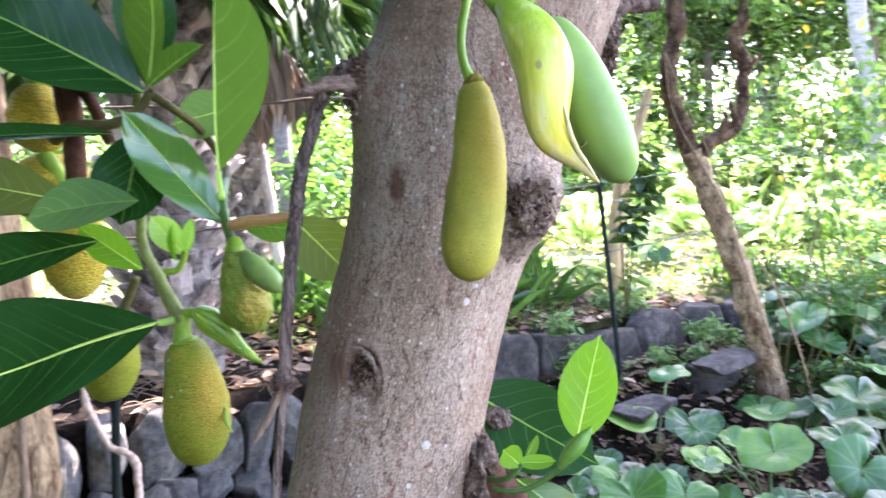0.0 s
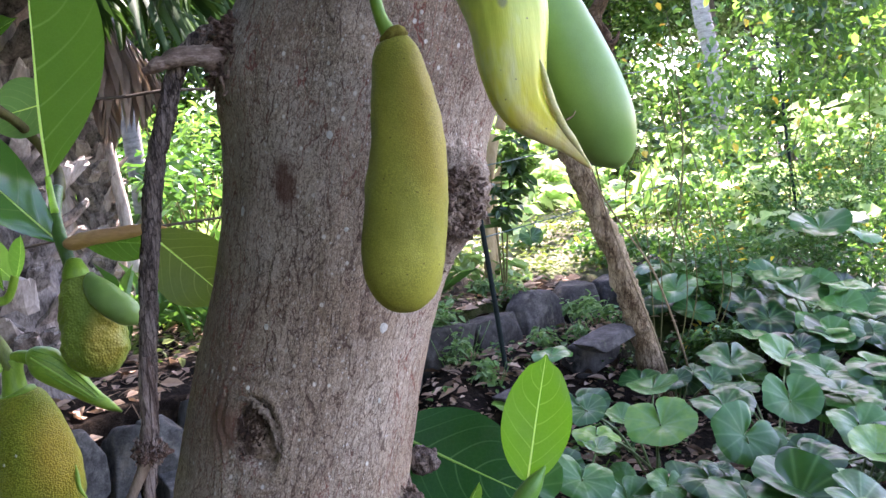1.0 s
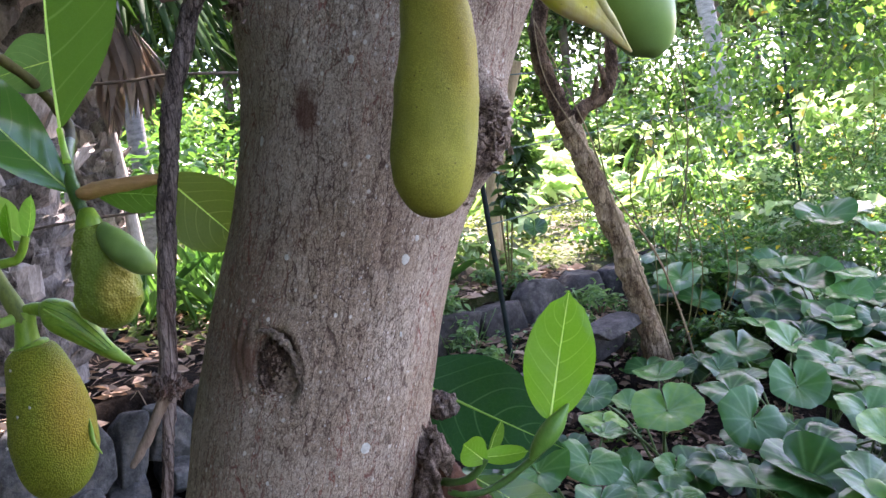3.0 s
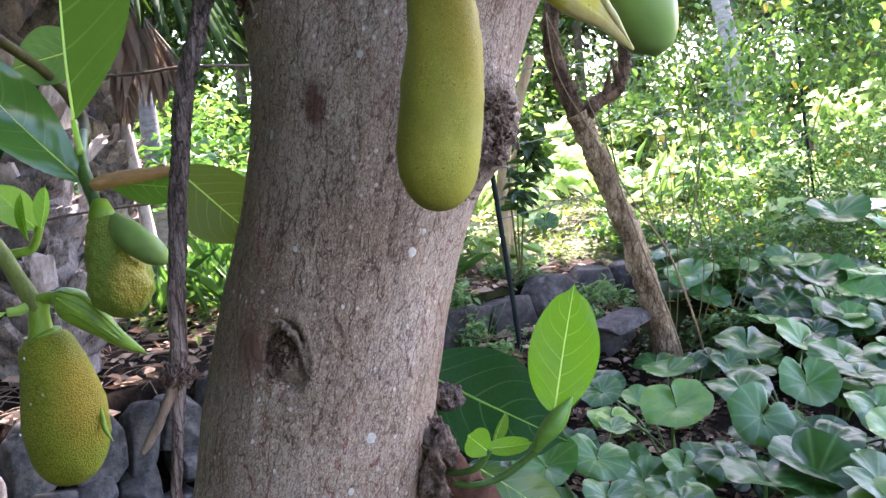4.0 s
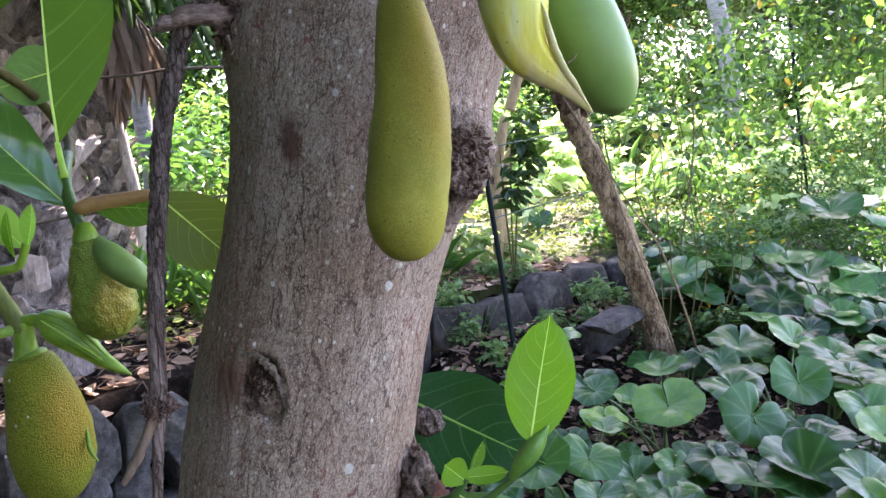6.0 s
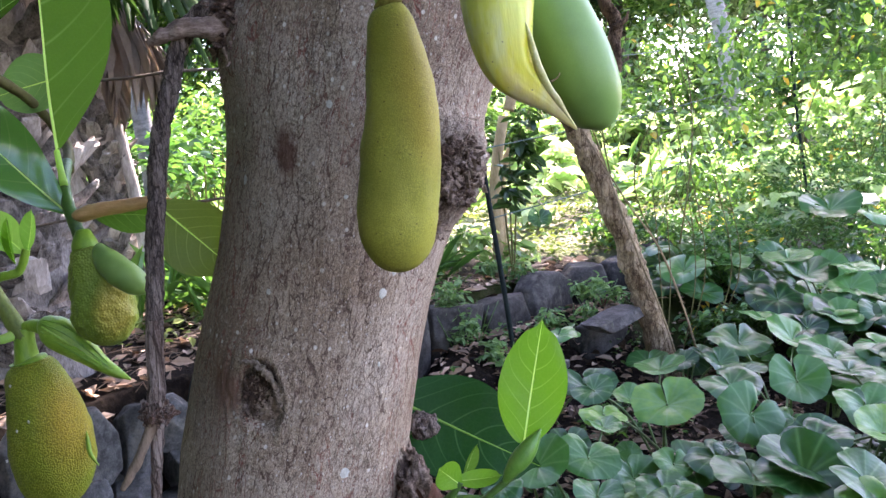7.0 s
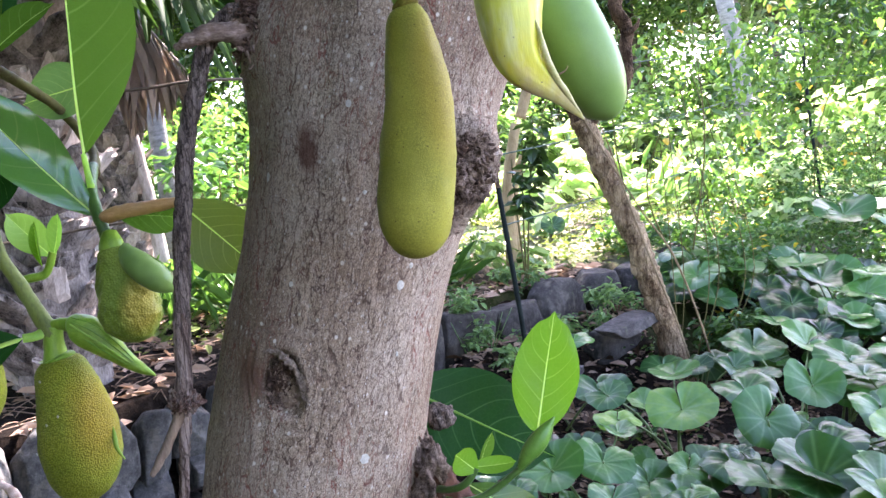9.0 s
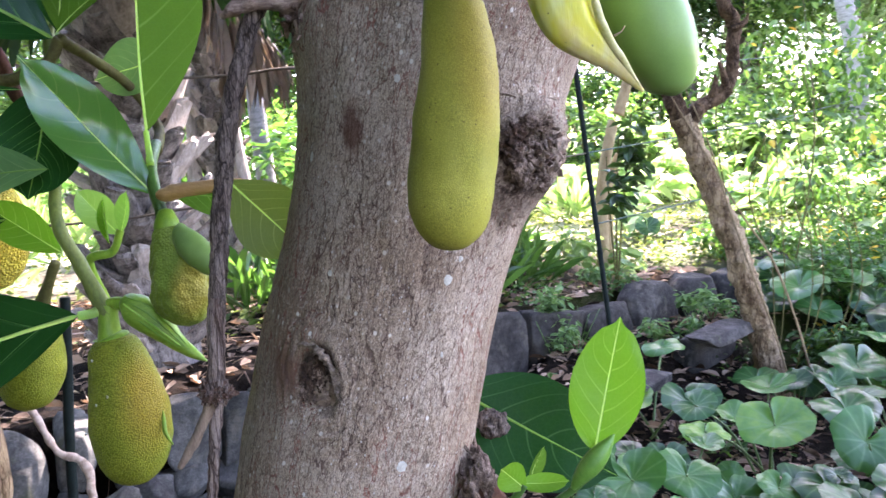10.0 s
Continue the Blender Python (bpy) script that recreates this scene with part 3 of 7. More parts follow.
part("scar_lip", mesh_of("scar_lip", *tube([(*on_trunk(x, z, o)[0], r) for x, z, o, r in ((-0.0580, 1.1985, -0.002, 0.0008), (-0.0540, 1.2025, 0.0006, 0.0016), (-0.0480, 1.2035, 0.0020, 0.0018), (-0.0415, 1.2010, 0.0026, 0.0022), (-0.0370, 1.1955, 0.0022, 0.0023), (-0.0335, 1.1885, 0.0008, 0.0017), (-0.0315, 1.1780, -0.001, 0.0016), (-0.0325, 1.1690, -0.002, 0.0012))], 110, 18, 0.9, 420)), LIP, tree, "pale cracked lip of healed bark")
flakes(on_trunk(-0.0455, 1.186, -0.0045)[0], (0.0098, 0.0020, 0.0140), 22, 0.0019, 23, CHIP, "tan chips of wood in the scar", True)
flakes(on_trunk(-0.0455, 1.184, -0.0050)[0], (0.0108, 0.0020, 0.0150), 150, 0.0022, 24, ROT, "dark rotten crumbs in the scar", True)
flakes(on_trunk(-0.031, 1.180, 0.0005)[0], (0.0050, 0.0025, 0.0170), 60, 0.0014, 21, LIP, "grey crumbs of healed bark beside the scar", True)
flakes(on_trunk(-0.055, 1.172, -0.0015)[0], (0.0050, 0.0020, 0.0130), 50, 0.0014, 22, CRUST, "dark crumbs at the rim of the scar", True)
flakes((-0.114, 0.556, 1.173), (0.0095, 0.009, 0.009), 70, 0.0022, 6, STICK_BARE, "splinters round the knot")

# the dead branch that bends down beside the trunk
part("dead_branch", mesh_of("dead_branch", *tube([(-0.020, 0.60, 1.425, 0.013), (-0.044, 0.578, 1.431, 0.0090), (-0.060, 0.575, 1.424, 0.0067), (-0.073, 0.575, 1.407, 0.0059), (-0.081, 0.574, 1.383, 0.0061),
     (-0.0895, 0.573, 1.359, 0.0059), (-0.0945, 0.571, 1.335, 0.0063), (-0.0985, 0.57, 1.31, 0.0059), (-0.1035, 0.567, 1.28, 0.0061), (-0.1055, 0.565, 1.256, 0.0058), (-0.109, 0.562, 1.23, 0.0058)], 240, 28, 0.17, 230)), STICK, tree, "dark dead branch hanging down")
part("bare_branch", mesh_of("bare_branch", *tube([(-0.1085, 0.562, 1.233, 0.0056), (-0.1105, 0.560, 1.214, 0.0058), (-0.1115, 0.558, 1.195, 0.0054), (-0.114, 0.556, 1.172, 0.0066)], 60, 24, 0.16, 190)), STICK_BARE, tree, "reddish bare end of the dead branch")
crust("branch_knot", (-0.114, 0.556, 1.173), (0.0088, 0.0085, 0.0075), 7.7, 6.0, 0.7, label="splintered knot on the dead branch", mat=KNOT)
part("broken_tip", mesh_of("broken_tip", *tube([(-0.114, 0.556, 1.172, 0.0045), (-0.124, 0.555, 1.152, 0.0034), (-0.134, 0.555, 1.135, 0.0030), (-0.142, 0.555, 1.124, 0.0016)], 24, 10, 0.35, 160)), BROKEN, tree, "pale splintered broken twig")
part("dead_twig", mesh_of("dead_twig", *tube([(-0.113, 0.56, 1.175, 0.0045), (-0.119, 0.56, 1.138, 0.0040), (-0.124, 0.56, 1.10, 0.0038), (-0.131, 0.56, 1.03, 0.0040), (-0.15, 0.57, 0.90, 0.004)], 80, 14, 0.25, 160)), STICK_BARE, tree, "thin reddish dead twig")
part("branch_stub", mesh_of("branch_stub", *tube([(-0.018, 0.585, 1.405, 0.011), (-0.040, 0.57, 1.416, 0.0085), (-0.062, 0.567, 1.418, 0.0066), (-0.080, 0.568, 1.415, 0.0048), (-0.091, 0.572, 1.411, 0.002)], 60, 18, 0.45, 110)), STUB, tree, "bare pinkish dead stub")


def lichen(x, z, a, b, seed):
    p, d = on_trunk(x, z, 0.0007)
    s = Vector((0, 0, 1)).cross(d).normalized()
    u = d.cross(s)
    ring = [p + s * math.cos(w) * a * (1 + 0.3 * noise.noise(Vector((math.cos(w) * 2, math.sin(w) * 2, seed)))) + u * math.sin(w) * b *
            (1 + 0.3 * noise.noise(Vector((math.cos(w) * 2, math.sin(w) * 2, seed + 4)))) - d * 0.0009 for w in np.linspace(0, 2 * math.pi, 14, endpoint=False)]
    part("lichen_spot", mesh_of("lichen_spot", ring + [p], [(i, (i + 1) % 14, 14) for i in range(14)]), LICHEN, tree, "pale round lichen spot")


for row in ((0.004, 1.415, 0.0030, 0.0042), (0.041, 1.239, 0.0036, 0.0042), (-0.031, 1.247, 0.0022, 0.0026), (-0.039, 1.319, 0.0018, 0.0034), (0.004, 1.122, 0.0034, 0.0036),
            (0.020, 1.361, 0.0024, 0.0030), (0.050, 1.250, 0.0017, 0.0021), (0.024, 1.303, 0.0014, 0.0014), (0.082, 1.365, 0.0022, 0.0026), (0.022, 1.136, 0.0016, 0.003),
            (-0.058, 1.11, 0.0016, 0.0022), (-0.012, 1.09, 0.002, 0.0024), (0.034, 1.19, 0.0012, 0.002), (0.071, 1.345, 0.0014, 0.0016)):
    lichen(*row, row[0] * 100)


# leaves of the jackfruit
def leaf_mesh(base, tip, width, face, fold=0.15, bend=0.05, belly=0.55, ripple=0.03, seed=0.0, sharp=1.0, twist=0.0):
    """A jackfruit leaf blade with midrib and side veins: blade, veins."""
    base, tip, n = Vector(base), Vector(tip), Vector(face)
    ax = tip - base
    ln = ax.length
    ax.normalize()
    n = (n - ax * n.dot(ax)).normalized()
    sd = ax.cross(n)

    def half(v):
        k = math.log(0.5) / math.log(belly)
        return 0.5 * width * max(0.0, math.sin(math.pi * v**k)) ** (0.72 * sharp) * (1 - 0.16 * v**6) * (1 - 0.62 * smooth(0.885, 0.97, v))

    def place(v, u, lift=0.0):
        w = half(v)
        tw = twist * v
        s2, n2 = sd * math.cos(tw) + n * math.sin(tw), n * math.cos(tw) - sd * math.sin(tw)
        h = fold * abs(u) * w - 4 * bend * ln * (v - v * v) + ripple * w * math.sin(9 * v + 3 * u + seed) * abs(u)
        h += ripple * 0.7 * w * noise.noise(Vector((v * 3 + seed, u * 1.5, seed)))
        # the skin swells a little between the side veins
        h += 0.005 * width * math.sin(2 * math.pi * (v * 8 - abs(u) * 1.3)) * abs(u) * (1 - abs(u)) * 2
        return base + ax * (v * ln) + s2 * (u * w) + n2 * (h + lift)

    r0 = width * 0.0125

    def rib_half(v):
        """Half width of the midrib, as a share of the blade's half width."""
        return min(0.75, r0 * (1.2 - 0.95 * v) / max(half(v), 1e-5))

    slope = 0.5 * width / ln
    nv, nu = 60, 8
    verts, faces, uvs = [], [], []
    for s in (1, -1):
        o = len(verts)
        for i in range(nv + 1):
            v = i / nv
            g = rib_half(v)
            for j in range(nu + 1):
                u = g + (1 - g) * j / nu
                verts.append(place(v, s * u))
                uvs.append((v - slope * (0.55 * u + 0.62 * u * u) - 0.10 - (0.035 if s > 0 else 0) + 1.2 + 0.022 * noise.noise(Vector((v * 4 + seed, s * u * 1.5, seed + width * 40))), u))
        for i in range(nv):
            for j in range(nu):
                f = [o + i * (nu + 1) + j, o + i * (nu + 1) + j + 1, o + (i + 1) * (nu + 1) + j + 1, o + (i + 1) * (nu + 1) + j]
                faces.append(f if s > 0 else f[::-1])
    blade = mesh_of("leaf", verts, faces)
    layer = blade.uv_layers.new(name="veins")
    layer.data.foreach_set("uv", [c for loop in blade.loops for c in uvs[loop.vertex_index]])
    # the midrib is a raised half round strip in the slot between the halves
    rows, ribf = [], []
    for i in range(nv + 1):
        v = i / nv
        g = rib_half(v)
        for j in range(5):
            a = math.pi * j / 4
            rows.append(place(v, g * math.cos(a) * 1.04, r0 * (1.2 - 0.95 * v) * 0.8 * math.sin(a)))
    for i in range(nv):
        for j in range(4):
            ribf.append((i * 5 + j, i * 5 + j + 1, i * 5 + 6 + j, i * 5 + 5 + j))
    sides = []
    for s in (1, -1):
        for k in range(6):
            v0 = 0.10 + 0.12 * k + (0.02 if s > 0 else 0)
            pts = [(*place(min(v0 + slope * (0.72 * f + 0.243 * f * f), 0.985), s * 0.9 * f), r0 * 0.26 * (1 - 0.8 * f)) for f in np.linspace(0, 1, 7)]
            sides.append(tube(pts, 12, 4, caps=False))
    return blade, mesh_of("midrib", rows, ribf), mesh_of("side_vein", *join(*sides))


def leaf(base, tip, width, face, mat, vein=None, parent=None, label="", stalk=None, **shape):
    blade, rib, sides = leaf_mesh(base, tip, width, face, **shape)
    ob = part("leaf", blade, mat, parent or tree, label)
    part("midrib", rib, vein or VEIN, ob)
    if mat is LEAF_DARK:
        part("side_vein", sides, SIDE_DARK, ob)
    if stalk:
        r = width * 0.03
        part("leaf_stalk", mesh_of("leaf_stalk", *tube([(*stalk, r * 1.2), (*((Vector(stalk) + Vector(base)) / 2 + Vector((0, 0, -0.002))), r), (*base, r * 0.9)], 12, 8)), vein or VEIN, ob)
    return ob


def shoot(name, pts, mat, label="", n=40, seg=12, bumps=0.12):
    return part(name, mesh_of(name, *tube(pts, n, seg, bumps, 70)), mat, tree, label)


# left twigs
shoot("twig", [(-0.345, 0.90, 1.47, 0.0060), (-0.335, 0.86, 1.34, 0.0058), (-0.323, 0.82, 1.279, 0.0060), (-0.306, 0.818, 1.238, 0.0066), (-0.286, 0.81, 1.199, 0.0082), (-0.279, 0.81, 1.188, 0.0088)], STEM_MID, "green twig turning brown")
shoot("twig", [(-0.318, 0.86, 1.452, 0.0060), (-0.285, 0.93, 1.415, 0.0050), (-0.252, 0.92, 1.368, 0.0052), (-0.232, 0.85, 1.338, 0.0056)], STEM_BROWN)
shoot("twig", [(-0.234, 0.855, 1.345, 0.0052), (-0.229, 0.82, 1.325, 0.0058), (-0.221, 0.80, 1.30, 0.0060), (-0.210, 0.79, 1.264, 0.0058)], STEM, "shiny green twig")
shoot("twig", [(-0.318, 0.86, 1.452, 0.0055), (-0.335, 0.865, 1.43, 0.006), (-0.375, 0.875, 1.418, 0.0065), (-0.43, 0.90, 1.42, 0.008), (-0.47, 0.94, 1.41, 0.01)], STEM_BROWN)
shoot("twig", [(-0.455, 0.95, 1.56, 0.016), (-0.455, 0.95, 1.47, 0.017), (-0.450, 0.95, 1.40, 0.014), (-0.46, 0.96, 1.30, 0.012)], TWIG, "reddish brown twig fork")
shoot("twig", [(-0.453, 0.95, 1.475, 0.010), (-0.425, 0.94, 1.462, 0.008), (-0.404, 0.93, 1.42, 0.008), (-0.395, 0.93, 1.40, 0.007)], TWIG)
shoot("twig", [(-0.37, 1.03, 1.17, 0.005), (-0.373, 1.0, 1.221, 0.0055), (-0.345, 1.0, 1.231, 0.005), (-0.333, 1.0, 1.255, 0.0045)], STEM_LIGHT)

leaf((-0.222, 0.80, 1.297), (-0.323, 0.78, 1.428), 0.062, (0.45, -1.0, 0.45), LEAF_GLOSS, VEIN_PALE, label="glossy green leaf catching the sky", stalk=(-0.212, 0.795, 1.290), bend=0.05, fold=0.25, twist=0.35, ripple=0.12)
leaf((-0.237, 0.84, 1.356), (-0.228, 0.85, 1.585), 0.104, (-0.75, -1.0, 0.0), LEAF, VEIN_PALE, label="upright mid-green leaf", stalk=(-0.226, 0.81, 1.325), fold=-0.75, bend=-0.02)
leaf((-0.240, 0.95, 1.438), (-0.322, 0.945, 1.420), 0.072, (0.1, -1.0, 0.5), LEAF_PALE, VEIN_PALE, label="pale green leaf behind another", fold=0.1, bend=-0.03, belly=0.5)
leaf((-0.322, 0.855, 1.452), (-0.520, 0.80, 1.566), 0.128, (0.15, -1.0, 0.62), LEAF_DARK, VEIN, label="large dark green leaf", fold=0.2, bend=-0.04)
leaf((-0.318, 0.86, 1.460), (-0.300, 0.83, 1.60), 0.070, (-0.5, -1.0, 0.2), LEAF, VEIN_PALE, fold=0.4, bend=0.06)
leaf((-0.322, 0.87, 1.460), (-0.330, 0.90, 1.62), 0.075, (0.6, -1.0, 0.2), LEAF_DARK, VEIN, fold=0.3, bend=0.03)
leaf((-0.316, 0.85, 1.456), (-0.240, 0.83, 1.50), 0.034, (0.0, -1.0, 0.5), LEAF, VEIN_PALE, fold=0.5, bend=-0.05)
leaf((-0.326, 0.84, 1.403), (-0.343, 0.81, 1.300), 0.088, (0.1, -1.0, 0.30), LEAF_DARK, VEIN, label="rounded dark green leaf", fold=0.1, bend=0.03, belly=0.5, sharp=0.8)
leaf((-0.318, 0.803, 1.327), (-0.441, 0.79, 1.311), 0.072, (0.0, -1.0, 0.8), LEAF_PALE, VEIN, label="pale green leaf folded over", fold=0.2, bend=-0.06)
leaf((-0.355, 0.85, 1.405), (-0.60, 0.82, 1.40), 0.034, (0.0, -0.8, 0.9), LEAF_DARK, VEIN, fold=0.3, bend=-0.03)
leaf((-0.44, 0.90, 1.33), (-0.60, 0.88, 1.37), 0.075, (0.0, -1.0, 0.4), LEAF_OLIVE, VEIN_PALE, fold=0.2, bend=0.03)
leaf((-0.385, 0.85, 1.282), (-0.60, 0.82, 1.23), 0.075, (0.0, -1.0, 0.75), LEAF_DARK, VEIN, label="dark glossy leaf", fold=0.2, bend=-0.04)
leaf((-0.34, 0.86, 1.245), (-0.425, 0.88, 1.300), 0.042, (0.1, -1.0, 0.4), LEAF_YOUNG, VEIN_PALE, label="yellow-green leaf", fold=0.2, bend=0.05)
leaf((-0.305, 0.80, 1.190), (-0.585, 0.76, 1.105), 0.152, (0.1, -1.0, 0.75), LEAF_DARK, VEIN_PALE, label="broad dark green leaf with pale midrib", stalk=(-0.283, 0.808, 1.195), fold=0.22, bend=-0.035, ripple=0.10)
# the withered leaf and the ones behind it
part("withered_leaf", mesh_of("withered_leaf", *tube([(-0.214, 0.787, 1.2945, 0.0030), (-0.210, 0.786, 1.2960, 0.0072), (-0.196, 0.785, 1.2990, 0.0080), (-0.165, 0.786, 1.3015, 0.0070), (-0.142, 0.787, 1.3030, 0.0048), (-0.128, 0.788, 1.302, 0.0010)], 70, 24, 0.14, 110, 3.0, True, 0.8)), DEAD, tree, "withered rolled orange-brown leaf")
leaf((-0.205, 0.80, 1.296), (-0.140, 0.82, 1.285), 0.035, (0.0, -1.0, -0.3), LEAF, VEIN, fold=0.2, bend=0.05)
leaf((-0.126, 0.69, 1.306), (-0.070, 0.70, 1.243), 0.060, (0.25, -1.0, -0.1), LEAF_OLIVE, VEIN_PALE, label="olive-green leaf underside", fold=0.15, bend=0.03)
# pale shoot
leaf((-0.335, 1.0, 1.25), (-0.375, 0.99, 1.305), 0.040, (0.2, -1.0, 0.4), LEAF_LIME, VEIN_PALE, label="tender lime green leaf", fold=0.3, bend=0.05)
leaf((-0.333, 1.0, 1.25), (-0.318, 0.99, 1.30), 0.020, (-0.2, -1.0, 0.2), LEAF_LIME, VEIN_PALE, fold=0.6, bend=0.05)
leaf((-0.345, 0.995, 1.24), (-0.343, 0.985, 1.295), 0.012, (-0.2, -1.0, 0.2), LEAF_YOUNG, VEIN_PALE, fold=0.8, bend=-0.08)

# side shoot on the right of the trunk
leaf((0.129, 0.557, 1.116), (0.1508, 0.562, 1.202), 0.0480, (-0.12, -1.0, 0.22), LEAF_YOUNG, VEIN_PALE, label="bright young leaf with pale midrib", fold=0.16, bend=0.03, belly=0.47, sharp=0.86, ripple=0.07)
leaf((0.042, 0.665, 1.132), (0.160, 0.645, 1.062), 0.086, (-0.1, -1.0, 0.55), LEAF_DEEP, VEIN, label="mature leaf behind the shoot, coloured dark for shade", fold=0.08, bend=0.03, belly=0.48)
leaf((0.081, 0.543, 1.099), (0.066, 0.535, 1.116), 0.021, (-0.2, -1.0, 0.5), LEAF_YOUNG, VEIN_PALE, fold=0.2, bend=0.1, belly=0.6, sharp=0.7)
leaf((0.078, 0.545, 1.102), (0.109, 0.540, 1.1035), 0.013, (0.0, -0.9, 0.7), LEAF_YOUNG, VEIN_PALE, fold=0.2, bend=0.08, belly=0.5, sharp=0.7)
leaf((0.084, 0.555, 1.096), (0.096, 0.555, 1.122), 0.010, (0.5, -1.0, 0.0), LEAF, VEIN_PALE, fold=0.6, bend=0.05)
leaf((0.078, 0.59, 1.072), (0.140, 0.58, 1.020), 0.036, (0.3, -1.0, 0.6), LEAF, VEIN_PALE, fold=0.3, bend=-0.05)
leaf((0.070, 0.60, 1.062), (0.115, 0.62, 1.00), 0.036, (-0.3, -1.0, 0.6), LEAF, VEIN, fold=0.3, bend=-0.05)
shoot("shoot_stem", [(0.050, 0.572, 1.073, 0.0026), (0.070, 0.562, 1.071, 0.0024), (0.090, 0.56, 1.075, 0.0024), (0.111, 0.557, 1.089, 0.0026), (0.122, 0.555, 1.099, 0.0032)], STEM, "curved green shoot")
shoot("shoot_stem", [(0.052, 0.570, 1.080, 0.0028), (0.062, 0.552, 1.085, 0.0026), (0.072, 0.546, 1.090, 0.0026), (0.081, 0.544, 1.101, 0.0022)], STEM)
shoot("bud_sheath", [(0.113, 0.553, 1.093, 0.002), (0.117, 0.551, 1.100, 0.0046), (0.124, 0.550, 1.108, 0.0070), (0.132, 0.550, 1.117, 0.0060), (0.141, 0.551, 1.128, 0.0006)], BUD_GREEN, "pointed green bud sheath", 24, 14, 0.02)


# ---------------------------------------------------------------- fruits
def spindle(pts, n=90, seg=72, bumps=0.0, grain=60, seed=0.0, squash=1.0):
    """A fruit body along a bent axis: rows of x, y, z, radius; closed and rounded at both ends."""
    return mesh_of("body", *tube(pts, n, seg, bumps, grain, seed, True, squash))


FRUIT_A = fruit_skin("pollen fruit skin", (0.290, 0.290, 0.038), (0.385, 0.365, 0.052), (0.46, 0.37, 0.050), 1500, 0.00007, ((0.062, 0.375, 1.36), (0.016, 0.03, 0.05)), 230, 0.62, 0.22)
FRUIT_B = fruit_skin("smooth green fruit skin", (0.165, 0.300, 0.070), (0.225, 0.375, 0.095), (0.2, 0.3, 0.1), 1300, 0.00001, None, 0, 0.36, 0.05)
JACK = fruit_skin("young jackfruit skin", (0.26, 0.33, 0.024), (0.37, 0.40, 0.034), (0.46, 0.32, 0.030), 620, 0.0012, ((-0.235, 0.775, 1.115), (0.040, 0.06, 0.07)), 0, 0.5, 0.52)
JACK_B = fruit_skin("warty jackfruit skin", (0.18, 0.28, 0.035), (0.25, 0.35, 0.050), (0.44, 0.35, 0.055), 420, 0.0006, ((-0.183, 0.755, 1.212), (0.022, 0.04, 0.034)), 0, 0.5, 0.25)
JACK_Y = fruit_skin("ripe yellow jackfruit skin", (0.72, 0.55, 0.045), (0.82, 0.68, 0.09), (0.5, 0.3, 0.05), 300, 0.003, None, 0, 0.5, 0.5)


def sheath_material():
    m, nt, b = material("yellow sheath")
    v = coords(nt)
    sep = nt.nodes.new("ShaderNodeSeparateXYZ")
    nt.links.new(v, sep.inputs[0])
    band = nt.nodes.new("ShaderNodeMapRange")
    band.inputs["From Min"].default_value, band.inputs["From Max"].default_value = 1.340, 1.452
    nt.links.new(sep.outputs[2], band.inputs[0])
    n = noise_tex(nt, v, 90, 4)
    k = nt.nodes.new("ShaderNodeMath")
    k.operation = "MULTIPLY_ADD"
    nt.links.new(n, k.inputs[0])
    k.inputs[1].default_value = 0.35
    nt.links.new(band.outputs[0], k.inputs[2])
    c = ramp(nt, k.outputs[0], (0.12, (0.76, 0.62, 0.34)), (0.30, (0.74, 0.66, 0.05)), (0.56, (0.60, 0.64, 0.08)), (0.95, (0.27, 0.44, 0.035)))
    fib = noise_tex(nt, coords(nt, (1, 1, 0.15)), 420, 4)
    c = blend(nt, 0.30, c, fib, "OVERLAY")
    milky = noise_tex(nt, coords(nt, (1, 1, 0.35)), 75, 4)
    c = blend(nt, ramp(nt, milky, (0.52, 0.0), (0.70, 0.55)), c, (0.72, 0.74, 0.46))
    bruise = near_dot(nt, v, (0.0835, 0.313, 1.3945), (0.0022, 0.02, 0.0030))
    c = blend(nt, ramp(nt, bruise, (0.55, 0.75), (1.1, 0.0)), c, (0.23, 0.22, 0.13))
    spot = node(nt, "ShaderNodeTexVoronoi", Scale=190.0)
    nt.links.new(v, spot.inputs["Vector"])
    c = blend(nt, ramp(nt, spot.outputs["Distance"], (0.05, 0.8), (0.085, 0.0)), c, (0.10, 0.07, 0.02))
    nt.links.new(c, b.inputs["Base Color"])
    b.inputs["Roughness"].default_value = 0.38
    b.inputs["Subsurface Weight"].default_value = 0.2
    b.inputs["Subsurface Radius"].default_value = (0.004, 0.003, 0.001)
    bump(nt, b, fib, 0.3, 0.0008)
    return m


SHEATH = sheath_material()
SHEATH_LIP = simple("cream sheath edge", (0.52, 0.50, 0.14), (0.80, 0.72, 0.36), 200, 0.45, depth=0.0006)
CROWN_SKIN = simple("scurfy brown rim", (0.13, 0.095, 0.020), (0.30, 0.26, 0.045), 420, 0.8, depth=0.0006)

# the long flower spike hanging in front of the trunk
spike = thing("flower_spike", (0.05, 0.40, 1.45), "long olive-yellow jackfruit flower spike hanging on a green stalk", "fruit")
